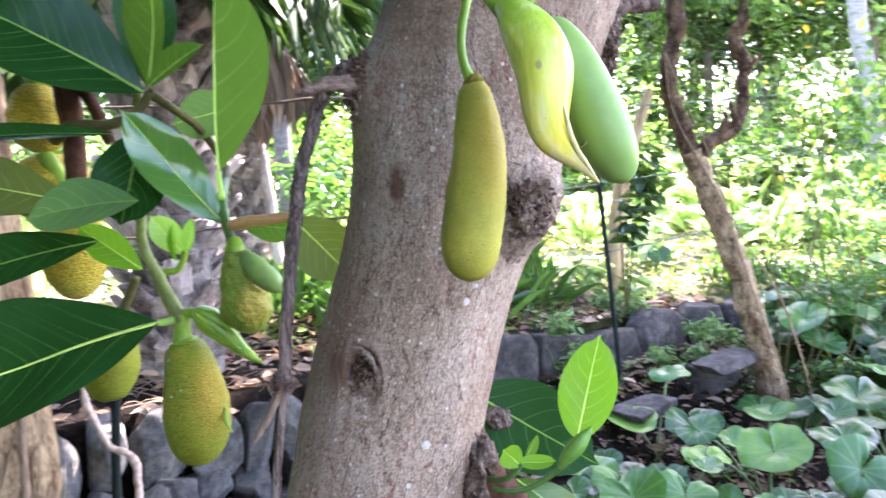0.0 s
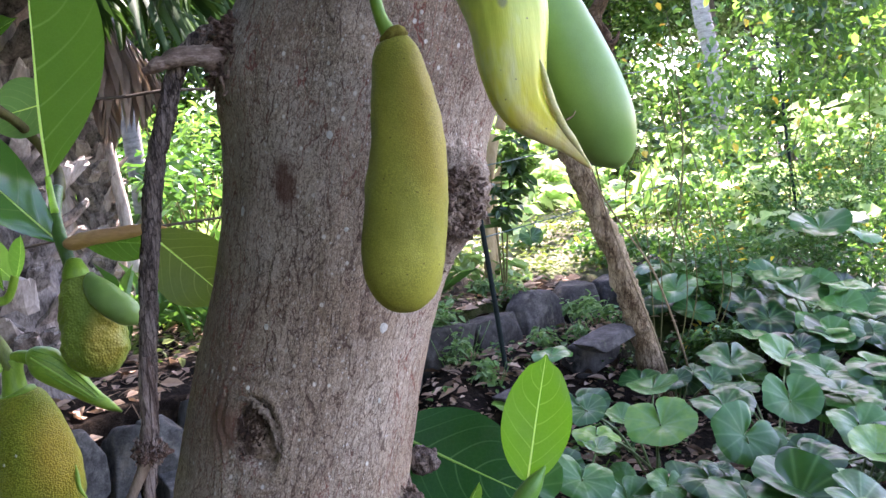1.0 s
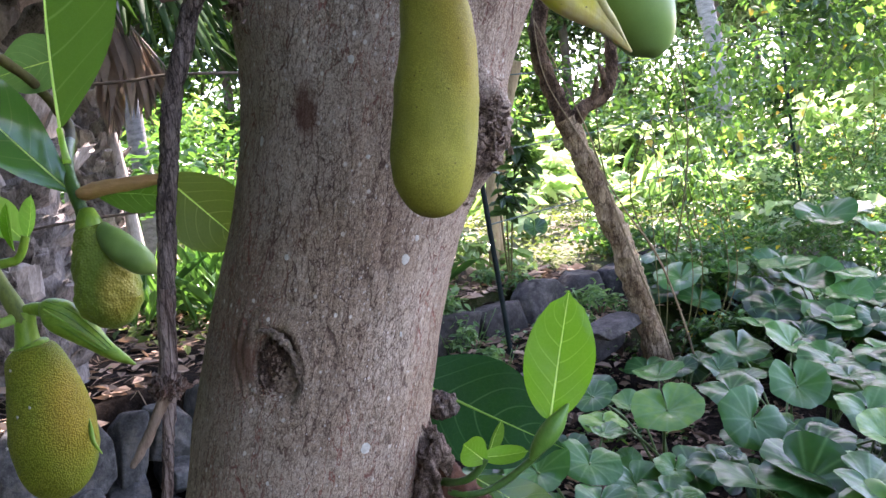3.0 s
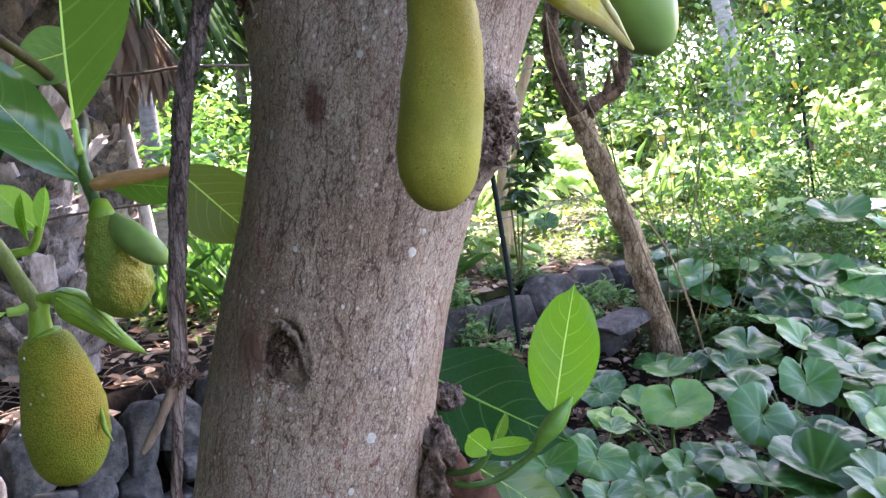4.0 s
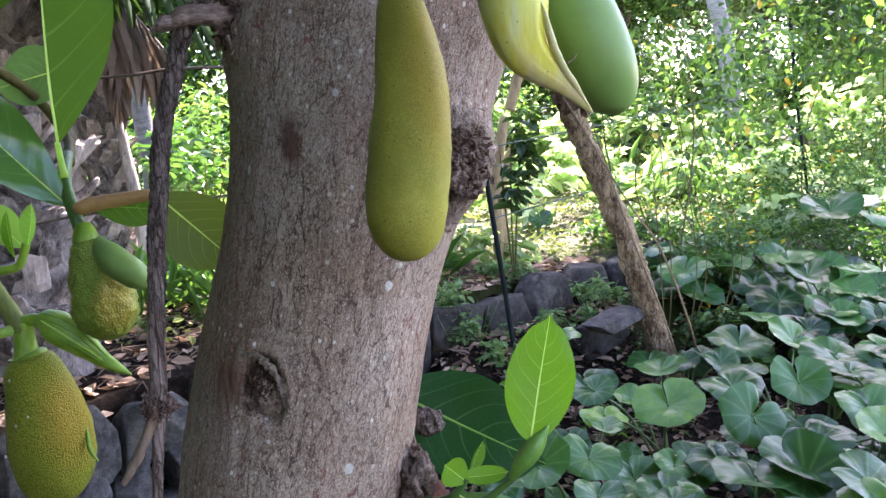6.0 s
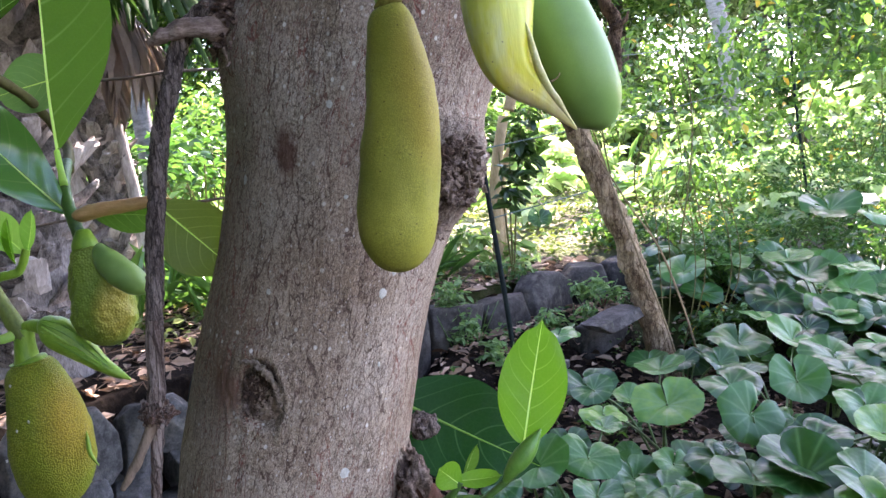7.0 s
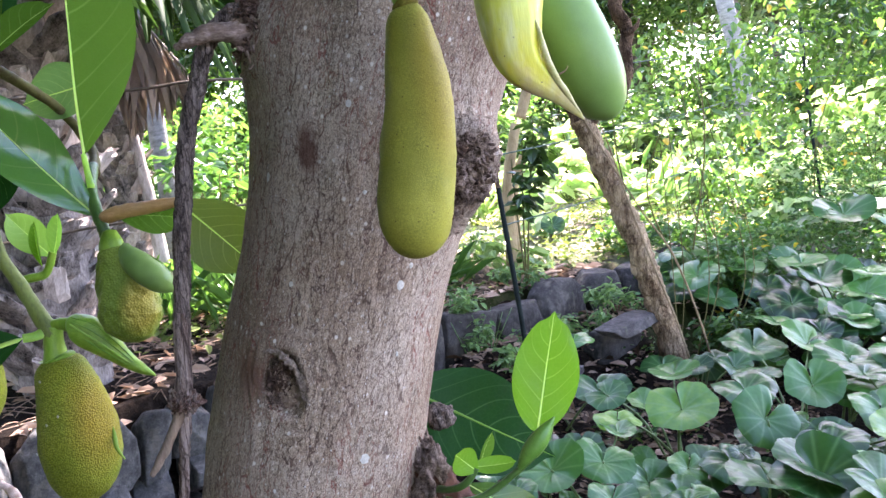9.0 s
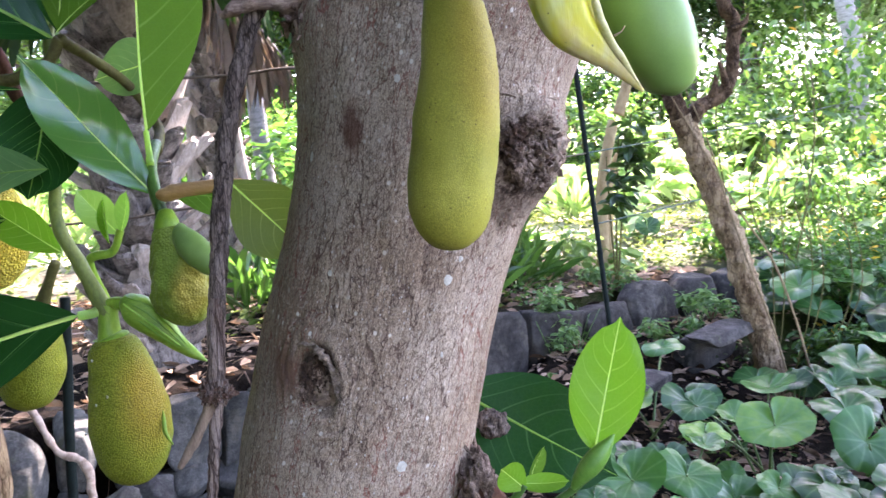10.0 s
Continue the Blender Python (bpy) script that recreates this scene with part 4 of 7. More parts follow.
part("body", spindle([(0.0505, 0.390, 1.3965, 0.0030), (0.0510, 0.390, 1.3940, 0.0070), (0.0512, 0.390, 1.3890, 0.0104), (0.0514, 0.390, 1.3800, 0.0124), (0.0520, 0.390, 1.3690, 0.0143), (0.0524, 0.389, 1.3550, 0.0160), (0.0518, 0.388, 1.3420, 0.0174),
     (0.0500, 0.388, 1.3280, 0.0184), (0.0474, 0.388, 1.3120, 0.0189), (0.0456, 0.388, 1.2990, 0.0189), (0.0446, 0.388, 1.2895, 0.0176), (0.04395, 0.388, 1.2832, 0.0154), (0.04348, 0.388, 1.2785, 0.0124), (0.04315, 0.388, 1.2752, 0.0088), (0.04296, 0.388, 1.2733, 0.0050), (0.04287, 0.388, 1.2724, 0.0006)],
     150, 90, 0.045, 48), FRUIT_A, spike)
part("collar", mesh_of("collar", *tube([(0.0496, 0.391, 1.3982, 0.0040), (0.0503, 0.3905, 1.3970, 0.0058), (0.0507, 0.390, 1.3955, 0.0064), (0.0509, 0.390, 1.3944, 0.0058)], 10, 28, 0.15, 400)), CROWN_SKIN, spike, "brown scurfy rim below the stalk")
part("stalk", mesh_of("stalk", *tube([(0.095, 0.535, 1.575, 0.0045), (0.088, 0.49, 1.560, 0.0036), (0.070, 0.425, 1.515, 0.0034), (0.055, 0.405, 1.470, 0.0031), (0.0465, 0.396, 1.437, 0.0029), (0.0440, 0.393, 1.420, 0.0028), (0.0455, 0.392, 1.406, 0.0029), (0.0490, 0.392, 1.397, 0.0040), (0.0500, 0.391, 1.3935, 0.0056)], 40, 16)), STEM_LIGHT, spike, "curved bright green stalk")

# the smooth fruit slipping out of its yellow sheath
egg = thing("sheathed_fruit", (0.07, 0.36, 1.45), "smooth green young fruit slipping out of a yellow sheath", "fruit")
part("body", spindle([(0.094, 0.352, 1.425, 0.002), (0.096, 0.351, 1.420, 0.0085), (0.1005, 0.349, 1.409, 0.0130), (0.107, 0.347, 1.395, 0.0152), (0.114, 0.345, 1.379, 0.0160), (0.1205, 0.343, 1.363, 0.0160), (0.1255, 0.342, 1.349, 0.0150),
     (0.1285, 0.341, 1.3395, 0.0122), (0.1300, 0.340, 1.333, 0.0078), (0.1305, 0.340, 1.3298, 0.0012)], 90, 80), FRUIT_B, egg)
def sheath_mesh():
    """A limp bag, rounded at its shoulder and drawn to a beak, with folds along it."""
    rows = spline([(0.0670, 0.350, 1.4330, 0.0048), (0.0735, 0.343, 1.4265, 0.0105), (0.0800, 0.335, 1.4160, 0.0146), (0.0846, 0.331, 1.4060, 0.0163), (0.0872, 0.328, 1.3960, 0.0162), (0.0880, 0.326, 1.3865, 0.0150), (0.0878, 0.325, 1.3775, 0.0138),
         (0.0877, 0.324, 1.3690, 0.0124), (0.0884, 0.323, 1.3615, 0.0108), (0.0912, 0.322, 1.3550, 0.0090), (0.0965, 0.321, 1.3490, 0.0064), (0.1035, 0.321, 1.3430, 0.0040), (0.1100, 0.322, 1.3365, 0.0022), (0.1150, 0.323, 1.3312, 0.0005)], 120)
    seg, verts, faces = 84, [], []
    for i, (x, y, z, r) in enumerate(rows):
        v = i / 119
        t = Vector(rows[min(i + 1, 119)][:3]) - Vector(rows[max(i - 1, 0)][:3])
        t.normalize()
        a = t.cross(Vector((0, 1, 0))).normalized()
        b = a.cross(t)
        for j in range(seg):
            w = 2 * math.pi * j / seg
            fold = 0.05 * math.sin(3 * w + 5 * v) * smooth(0.3, 0.8, v) + 0.05 * noise.noise(Vector((math.cos(w) * 1.3, math.sin(w) * 1.3, v * 5))) + 0.025 * noise.noise(Vector((math.cos(w) * 5, math.sin(w) * 5, v * 7)))
            # a sharp keel runs down the side that faces the fruit
            keel = 0.10 * math.exp(-((w - 5.2) / 0.22) ** 2) * smooth(0.35, 0.7, v)
            q = Vector((x, y, z)) + (a * math.cos(w) + b * math.sin(w) * 0.85) * (r * (1 + fold + keel))
            verts.append(q)
    for i in range(119):
        for j in range(seg):
            k = (j + 1) % seg
            faces.append((i * seg + j, i * seg + k, i * seg + seg + k, i * seg + seg + j))
    return mesh_of("sheath", verts, faces)


part("sheath", sheath_mesh(), SHEATH, egg, "limp yellow-green sheath with a pointed withered tip")
part("sheath_flap", mesh_of("sheath_flap", *tube([(0.0955, 0.316, 1.3740, 0.0004), (0.0972, 0.3160, 1.3680, 0.0012), (0.0990, 0.3160, 1.3590, 0.0017), (0.1022, 0.3170, 1.3500, 0.0019), (0.1078, 0.3192, 1.3415, 0.0015), (0.1142, 0.3225, 1.3322, 0.0004)], 40, 16, 0.15, 150, 1.0, True, 0.8)), SHEATH_LIP, egg, "curled lip of the sheath")
part("dry_hair", mesh_of("dry_hair", *tube([(0.1035, 0.314, 1.3500, 0.0005), (0.1060, 0.313, 1.3512, 0.0003), (0.1072, 0.313, 1.3530, 0.0002)], 8, 5)), BROKEN, egg, "tiny dry hair")
part("stalk", mesh_of("stalk", *tube([(0.075, 0.54, 1.57, 0.007), (0.062, 0.48, 1.55, 0.0056), (0.048, 0.41, 1.50, 0.0052), (0.054, 0.372, 1.455, 0.0050), (0.062, 0.359, 1.440, 0.0052), (0.0695, 0.352, 1.430, 0.0064)], 24, 16)), STEM_LIGHT, egg, "thick green stalk")
part("stalk", mesh_of("stalk", *tube([(0.078, 0.352, 1.428, 0.0022), (0.086, 0.357, 1.437, 0.0017), (0.095, 0.36, 1.450, 0.0015)], 14, 8)), STEM_LIGHT, egg)

# young jackfruits on the left twigs
big = thing("young_jackfruit", (-0.28, 0.81, 1.19), "warty olive-green young jackfruit hanging below a twig", "fruit", "young jackfruits")
part("body", spindle([(-0.2800, 0.81, 1.1665, 0.004), (-0.2798, 0.81, 1.165, 0.0160), (-0.2785, 0.81, 1.158, 0.0228), (-0.2762, 0.81, 1.143, 0.0274), (-0.2735, 0.81, 1.124, 0.0318), (-0.2715, 0.81, 1.104, 0.0354), (-0.2706, 0.81, 1.084, 0.0376),
     (-0.2712, 0.81, 1.065, 0.0366), (-0.2730, 0.81, 1.048, 0.0322), (-0.2752, 0.81, 1.034, 0.0246), (-0.2765, 0.81, 1.026, 0.0150), (-0.2770, 0.81, 1.0230, 0.002)], 130, 110, 0.03, 45), JACK, big)
part("stalk", mesh_of("stalk", *tube([(-0.279, 0.81, 1.197, 0.0085), (-0.281, 0.81, 1.185, 0.0092), (-0.2812, 0.81, 1.172, 0.0105), (-0.2808, 0.81, 1.1635, 0.0130)], 20, 24)), STEM_LIGHT, big, "thick pale green stalk")
part("collar", mesh_of("collar", *tube([(-0.2808, 0.81, 1.1680, 0.0095), (-0.2804, 0.81, 1.1668, 0.0164), (-0.2802, 0.81, 1.1650, 0.0160)], 8, 40, 0.04, 60)), STEM_LIGHT, big)
part("dry_thread", mesh_of("dry_thread", *tube([(-0.236, 0.80, 1.095, 0.0006), (-0.234, 0.795, 1.086, 0.0020), (-0.232, 0.79, 1.076, 0.0020), (-0.226, 0.79, 1.064, 0.0006)], 14, 8)), STEM_LIGHT, big, "tiny green scale with a yellow tip")
for dx, dz in ((-0.008, 1.111), (0.003, 1.118), (-0.012, 1.150), (-0.020, 1.085)):
    part("white_speck", lump((-0.278 + dx, 0.81 - 0.037 + (1.12 - dz) * -0.03 + (0.010 if dz > 1.14 else 0), dz), (0.0010, 0.0007, 0.0014), 0.5, 5, dx), LICHEN, big)

BUD_SKIN = simple("striped bud skin", (0.15, 0.31, 0.020), (0.30, 0.49, 0.06), 70, 0.35, (0.55, 1, 1.4), 0.0012, 0.6, spec=0.4)
bud = thing("flower_bud", (-0.27, 0.80, 1.20), "bright green pointed flower bud on a twig", "bud")
part("body", spindle([(-0.262, 0.803, 1.196, 0.005), (-0.257, 0.801, 1.196, 0.0118), (-0.248, 0.80, 1.191, 0.0152), (-0.237, 0.80, 1.182, 0.0150), (-0.224, 0.798, 1.169, 0.0112), (-0.212, 0.797, 1.157, 0.0074), (-0.200, 0.796, 1.148, 0.0050), (-0.188, 0.795, 1.140, 0.0008)], 80, 60, 0.07, 60), BUD_SKIN, bud)
part("stalk", mesh_of("stalk", *tube([(-0.281, 0.81, 1.196, 0.006), (-0.271, 0.806, 1.199, 0.0058), (-0.258, 0.802, 1.196, 0.0075)], 16, 14)), STEM_LIGHT, bud)
part("rib", mesh_of("rib", *tube([(-0.257, 0.7880, 1.200, 0.0008), (-0.240, 0.7846, 1.187, 0.0010), (-0.222, 0.7874, 1.170, 0.0009), (-0.203, 0.7925, 1.150, 0.0005)], 20, 6)), VEIN_PALE, bud)

for k, (dx, dy, dz) in enumerate(((0.004, 0.0016, 0.0098), (-0.004, 0.0010, -0.0086), (0.0022, -0.0024, 0.0052), (-0.0022, -0.0026, -0.0046))):
    part("rib", mesh_of("rib", *tube([(-0.257 + dx * 0.4, 0.7895 + dy * 0.6, 1.199 + dz * 0.7, 0.0005), (-0.240 + dx, 0.7880 + dy, 1.187 + dz, 0.0008), (-0.222 + dx * 0.8, 0.7895 + dy * 0.8, 1.170 + dz * 0.8, 0.0007), (-0.203 + dx * 0.3, 0.7930 + dy * 0.3, 1.150 + dz * 0.3, 0.0004)], 20, 6)), VEIN, bud, "fine green stripe")
mid = thing("young_jackfruit", (-0.21, 0.78, 1.27), "small bumpy olive jackfruit with a brown flush", "fruit", "young jackfruits")
part("body", spindle([(-0.2075, 0.78, 1.270, 0.004), (-0.207, 0.78, 1.268, 0.0110), (-0.206, 0.78, 1.258, 0.0165), (-0.2035, 0.78, 1.240, 0.0215), (-0.2005, 0.78, 1.222, 0.0258), (-0.1980, 0.78, 1.205, 0.0275), (-0.1965, 0.78, 1.190, 0.0225),
     (-0.1962, 0.78, 1.181, 0.0130), (-0.1962, 0.78, 1.177, 0.002)], 110, 96, 0.12, 62, 3.0), JACK_B, mid)
part("collar", mesh_of("collar", *tube([(-0.2085, 0.785, 1.282, 0.0065), (-0.2075, 0.781, 1.272, 0.0110), (-0.2070, 0.78, 1.2665, 0.0115)], 10, 24, 0.05)), STEM_LIGHT, mid)
part("sheath", spindle([(-0.194, 0.778, 1.268, 0.0040), (-0.190, 0.768, 1.261, 0.0095), (-0.180, 0.758, 1.251, 0.0135), (-0.168, 0.754, 1.240, 0.0140), (-0.158, 0.755, 1.231, 0.0105), (-0.151, 0.757, 1.224, 0.001)], 48, 34, 0.08, 50, 1.0, 0.85), FRUIT_B, mid, "half-open grey-green sheath")

low = thing("young_jackfruit", (-0.365, 0.89, 1.19), "olive-green young jackfruit half hidden by a leaf", "fruit", "young jackfruits")
part("body", spindle([(-0.384, 0.89, 1.186, 0.004), (-0.386, 0.89, 1.174, 0.017), (-0.391, 0.89, 1.152, 0.027), (-0.398, 0.89, 1.128, 0.033), (-0.405, 0.89, 1.104, 0.030), (-0.410, 0.89, 1.088, 0.020), (-0.412, 0.89, 1.079, 0.002)], 70, 70, 0.03, 45, 6.0), JACK, low)
part("stalk", mesh_of("stalk", *tube([(-0.352, 0.87, 1.235, 0.005), (-0.370, 0.88, 1.205, 0.006), (-0.384, 0.89, 1.182, 0.010)], 14, 14)), STEM_BROWN, low)

for at, size, label in (((-0.515, 1.00, 1.440), (0.042, 0.046), "ripe yellow warty jackfruit on a green stalk"), ((-0.485, 1.00, 1.265), (0.042, 0.070), "ripe yellow jackfruit partly behind leaves"), ((-0.520, 1.04, 1.345), (0.060, 0.05), "ripe yellow jackfruit behind leaves")):
    x, y, z = at
    r, h = size
    f = thing("ripe_jackfruit", (x, y, z + h), label, "fruit", "ripe jackfruits")
    part("body", spindle([(x + 0.004, y, z + h, 0.004), (x + 0.003, y, z + h * 0.92, r * 0.45), (x, y, z + h * 0.55, r * 0.85), (x, y, z, r), (x, y, z - h * 0.55, r * 0.88), (x, y, z - h * 0.9, r * 0.45), (x, y, z - h, 0.003)], 70, 70, 0.03, 45, x), JACK_Y, f)
    part("stalk", mesh_of("stalk", *tube([(x - 0.03, y, z + h + 0.06, 0.011), (x - 0.012, y, z + h + 0.025, 0.012), (x + 0.002, y, z + h * 0.96, 0.014)], 16, 14, 0.1)), STEM_LIGHT, f)

# ---------------------------------------------------------------- ground and stone edges
def ground_z(x, y):
    """Lower bed, a low stone step, and the terrace behind the stone edge; on the right they run into one slope."""
    d = y - 3.75 - 0.8 * x
    soft = 0.04 + 0.75 * smooth(1.7, 2.6, x)
    step = 0.34 * smooth(-1.05 - soft, -0.30, d) * smooth(0.1, 0.5, x)
    top = 0.53 * smooth(-soft, 0.03 + soft, d)
    far = 0.05 * max(0.0, d) * (0.6 + 0.4 * math.sin(x * 0.7)) if d < 12 else 0.6
    near = -0.10 * (1 - smooth(0.2, 2.4, y)) * (1 - smooth(-0.5, 0.3, x))
    return max(step, top) + min(far, 0.6) * smooth(0, 1, d) + near + 0.035 * rough((x, y, 0), 1.3) + 0.012 * rough((x, y, 3), 6.0)


def ground_mesh():
    xs = np.concatenate([[-400, -120, -40, -18, -10, -6], np.linspace(-4, 6, 170), [7, 8, 10, 14, 22, 45, 130, 400]])
    ys = np.concatenate([[-400, -100, -30, -10, -4, -2, -1], np.linspace(-0.5, 8, 150), [8.5, 9, 10, 11, 12, 14, 17, 22, 35, 90, 400]])
    verts = [(x, y, ground_z(x, y)) for y in ys for x in xs]
    w = len(xs)
    faces = [(i * w + j, i * w + j + 1, (i + 1) * w + j + 1, (i + 1) * w + j) for i in range(len(ys) - 1) for j in range(w - 1)]
    return mesh_of("ground", verts, faces)


def soil():
    m, nt, b = material("soil with leaf mould")
    v = coords(nt)
    n1, n2, n3 = noise_tex(nt, v, 1.2, 4), noise_tex(nt, v, 22, 8, 0.7), noise_tex(nt, v, 120, 6, 0.7)
    # almost black near soil carries the deep shade between the broad leaves
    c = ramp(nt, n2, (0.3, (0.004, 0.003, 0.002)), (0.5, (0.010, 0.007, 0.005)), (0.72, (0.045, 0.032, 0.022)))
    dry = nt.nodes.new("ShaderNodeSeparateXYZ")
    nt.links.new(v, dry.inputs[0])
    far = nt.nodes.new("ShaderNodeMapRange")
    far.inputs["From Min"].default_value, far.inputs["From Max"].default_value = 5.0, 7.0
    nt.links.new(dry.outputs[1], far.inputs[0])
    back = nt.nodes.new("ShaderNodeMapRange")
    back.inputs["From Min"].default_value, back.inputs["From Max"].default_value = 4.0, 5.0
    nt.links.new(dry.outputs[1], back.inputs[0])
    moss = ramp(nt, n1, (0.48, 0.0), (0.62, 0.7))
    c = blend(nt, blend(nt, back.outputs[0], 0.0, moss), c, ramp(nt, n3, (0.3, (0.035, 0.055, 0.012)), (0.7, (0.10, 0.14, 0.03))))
    # far dry ground is paled to stand in for glaring sun
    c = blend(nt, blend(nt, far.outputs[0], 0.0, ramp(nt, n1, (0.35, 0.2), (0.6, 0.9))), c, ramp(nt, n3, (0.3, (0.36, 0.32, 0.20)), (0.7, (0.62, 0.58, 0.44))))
    nt.links.new(c, b.inputs["Base Color"])
    b.inputs["Roughness"].default_value = 0.95
    b.inputs["Specular IOR Level"].default_value = 0.06
    n = bump(nt, b, n2, 0.9, 0.03)
    bump(nt, b, n3, 0.8, 0.01, n)
    return m


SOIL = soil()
whole("ground", ground_mesh(), SOIL, "soil with dry leaf mould and moss, darkened near for shade, paled far off for sun", "ground", kind="structure")

def stone(name, dark, low, high, lichen_=0.5):
    """Split volcanic stone: mottled grey faces, dark pits, dusty pale and mossy patches."""
    m, nt, b = material(name)
    v = coords(nt)
    big, mid_, fine = noise_tex(nt, v, 5, 4), noise_tex(nt, v, 26, 6, 0.7), noise_tex(nt, v, 150, 6, 0.75)
    c = ramp(nt, blend(nt, 0.5, big, mid_), (0.40, dark), (0.50, low), (0.62, high))
    c = blend(nt, 0.5, c, ramp(nt, fine, (0.3, 0.1), (0.7, 0.9)), "OVERLAY")
    c = blend(nt, ramp(nt, noise_tex(nt, v, 11, 5, 0.65), (0.56, 0.0), (0.68, lichen_)), c, (0.17, 0.165, 0.14))
    c = blend(nt, ramp(nt, noise_tex(nt, coords(nt, (1, 1, 0.7)), 8, 5, 0.7), (0.60, 0.0), (0.70, 0.6)), c, (0.055, 0.065, 0.030))
    tone = ramp(nt, nt.nodes.new("ShaderNodeObjectInfo").outputs["Random"], (0.0, 0.65), (1.0, 1.15))
    nt.links.new(blend(nt, 1.0, blend(nt, 1.0, c, tone, "MULTIPLY"), (1.0, 0.95, 0.86), "MULTIPLY"), b.inputs["Base Color"])
    b.inputs["Roughness"].default_value = 0.82
    b.inputs["Specular IOR Level"].default_value = 0.22
    n1 = bump(nt, b, mid_, 0.5, 0.010)
    bump(nt, b, fine, 0.6, 0.003, n1)
    return m


STONE = stone("dark weathered stone", (0.018, 0.017, 0.016), (0.040, 0.038, 0.037), (0.085, 0.082, 0.080))
STONE_L = stone("grey rubble stone", (0.034, 0.036, 0.036), (0.082, 0.086, 0.086), (0.175, 0.178, 0.176), 0.7)
wall = thing("stone_edge", (0, 3.75, 0), "dry-laid edge of dark grey field stones", "stone wall", kind="structure")
rng = random.Random(5)
x = -3.0
while x < 2.0:
    w = rng.uniform(0.26, 0.36) if x > 0 else rng.uniform(0.10, 0.2)
    y = 3.75 + 0.8 * (x + w / 2) - 0.05
    top = ground_z(x + w / 2, y + 0.25)
    h = rng.uniform(0.25, 0.31) if x > 0 else rng.uniform(0.2, 0.28)
    low = top - h
    part("stone", rock((x + w / 2, y - 0.02, top - h / 2 + rng.uniform(-0.03, 0.02)), (w * 0.60, 0.10, h * 0.60), rng.uniform(0, 90), (rng.uniform(-0.1, 0.1), rng.uniform(-0.12, 0.12), 0.67 + rng.uniform(-0.12, 0.12)), 1.12 if x > 0 else 0.8), STONE if x > 0 else STONE_L, wall)
    if x < 0.4:
        for row in range(3):
            part("stone", rock((x + w * rng.uniform(0.2, 0.9), y - 0.08 - 0.06 * row, low - 0.06 - 0.13 * row), (w * rng.uniform(0.5, 0.75), 0.12, rng.uniform(0.06, 0.10)), rng.uniform(0, 90), (rng.uniform(-0.3, 0.3), rng.uniform(-0.3, 0.3), 0.67 + rng.uniform(-0.4, 0.4))), STONE_L, wall)
    x += w * rng.uniform(0.88, 1.02)
step = thing("stone_step", (0, 3.2, 0), "low step of long flat dark stones", "stone step", kind="structure")
for x, y, z, w in ((1.34, 4.06, 0.375, 0.24), (0.84, 3.70, 0.25, 0.18)):
    part("stone", rock((x, y, z), (w, 0.08, 0.028), x * 31, (0.10, -0.03, 0.75), 1.25), STONE, step)
    part("stone", rock((x - 0.04, y + 0.12, z - 0.10), (w * 0.95, 0.07, 0.085), x * 47, (0.02, 0.03, 0.75), 1.15), STONE, step)

# loose rubble left of the trunk
for i, (x, y, z, s) in enumerate(((-0.62, 2.35, 0.30, 0.17), (-0.95, 2.15, 0.34, 0.20), (-0.40, 2.5, 0.24, 0.15), (-0.75, 1.95, 0.20, 0.16), (-1.15, 1.85, 0.26, 0.19), (-0.50, 2.05, 0.10, 0.14), (-1.35, 2.2, 0.38, 0.18), (-0.30, 2.85, 0.33, 0.16), (-0.98, 1.7, 0.08, 0.15))):
    whole("loose_stone", rock((x, y, z), (s * 0.85, s * 0.7, s * 0.5), i * 7.7, (0.3 * math.sin(i * 5), 0.3 * math.cos(i * 3), i * 1.1)), STONE_L, "grey angular stone in the rubble bank", "stone", "loose stones")
    whole("loose_stone", rock((x + 0.06, y + 0.10, z - s * 0.9), (s * 1.2, s, s * 0.8), i * 3.3 + 50, (0.2, 0.1, i * 0.7)), STONE_L, "grey angular stone in the rubble bank", "stone", "loose stones")


def clump(*args):
    """Fine stems too thin to pick apart."""
    return tagged(part(*args), kind="stuff")


# ---------------------------------------------------------------- clouds of small leaves
def leaf_cloud(name, place, mat, parent=None, label="", category="", kind="stuff", group=""):
    """place: rows of x, y, z, length, width, droop (0 flat to 1 hanging) and turn: one mesh of folded pointed leaves."""
    p = np.asarray(place, float)
    n = len(p)
    r = np.random.RandomState(n)
    yaw = p[:, 6]
    tip = -p[:, 5]
    a = np.stack([np.cos(yaw) * np.cos(tip), np.sin(yaw) * np.cos(tip), np.sin(tip)], 1)
    s = np.stack([-np.sin(yaw), np.cos(yaw), np.zeros(n)], 1)
    roll = r.normal(0, 0.5, n)[:, None]
    up = np.cross(a, s)
    s, up = s * np.cos(roll) + up * np.sin(roll), up * np.cos(roll) - s * np.sin(roll)
    o, ln, w = p[:, :3], p[:, 3:4], p[:, 4:5]
    v = np.stack([o, o + a * ln * 0.33 + s * w * 0.5 + up * w * 0.16, o + a * ln * 0.72 + s * w * 0.38 + up * w * 0.08, o + a * ln - up * ln * 0.12,
                  o + a * ln * 0.72 - s * w * 0.38 + up * w * 0.08, o + a * ln * 0.33 - s * w * 0.5 + up * w * 0.16], 1).reshape(-1, 3)
    i = np.arange(n)[:, None] * 6
    f = np.concatenate([i + [0, 1, 2, 3], i + [0, 3, 4, 5]], 0)
    me = mesh_of(name, v.tolist(), f.tolist(), False)
    ob = part(name, me, mat, parent, label)
    if not parent:
        tagged(ob, label, category, group, kind)
    elif kind == "stuff":
        ob["kind"] = "stuff"
    return ob


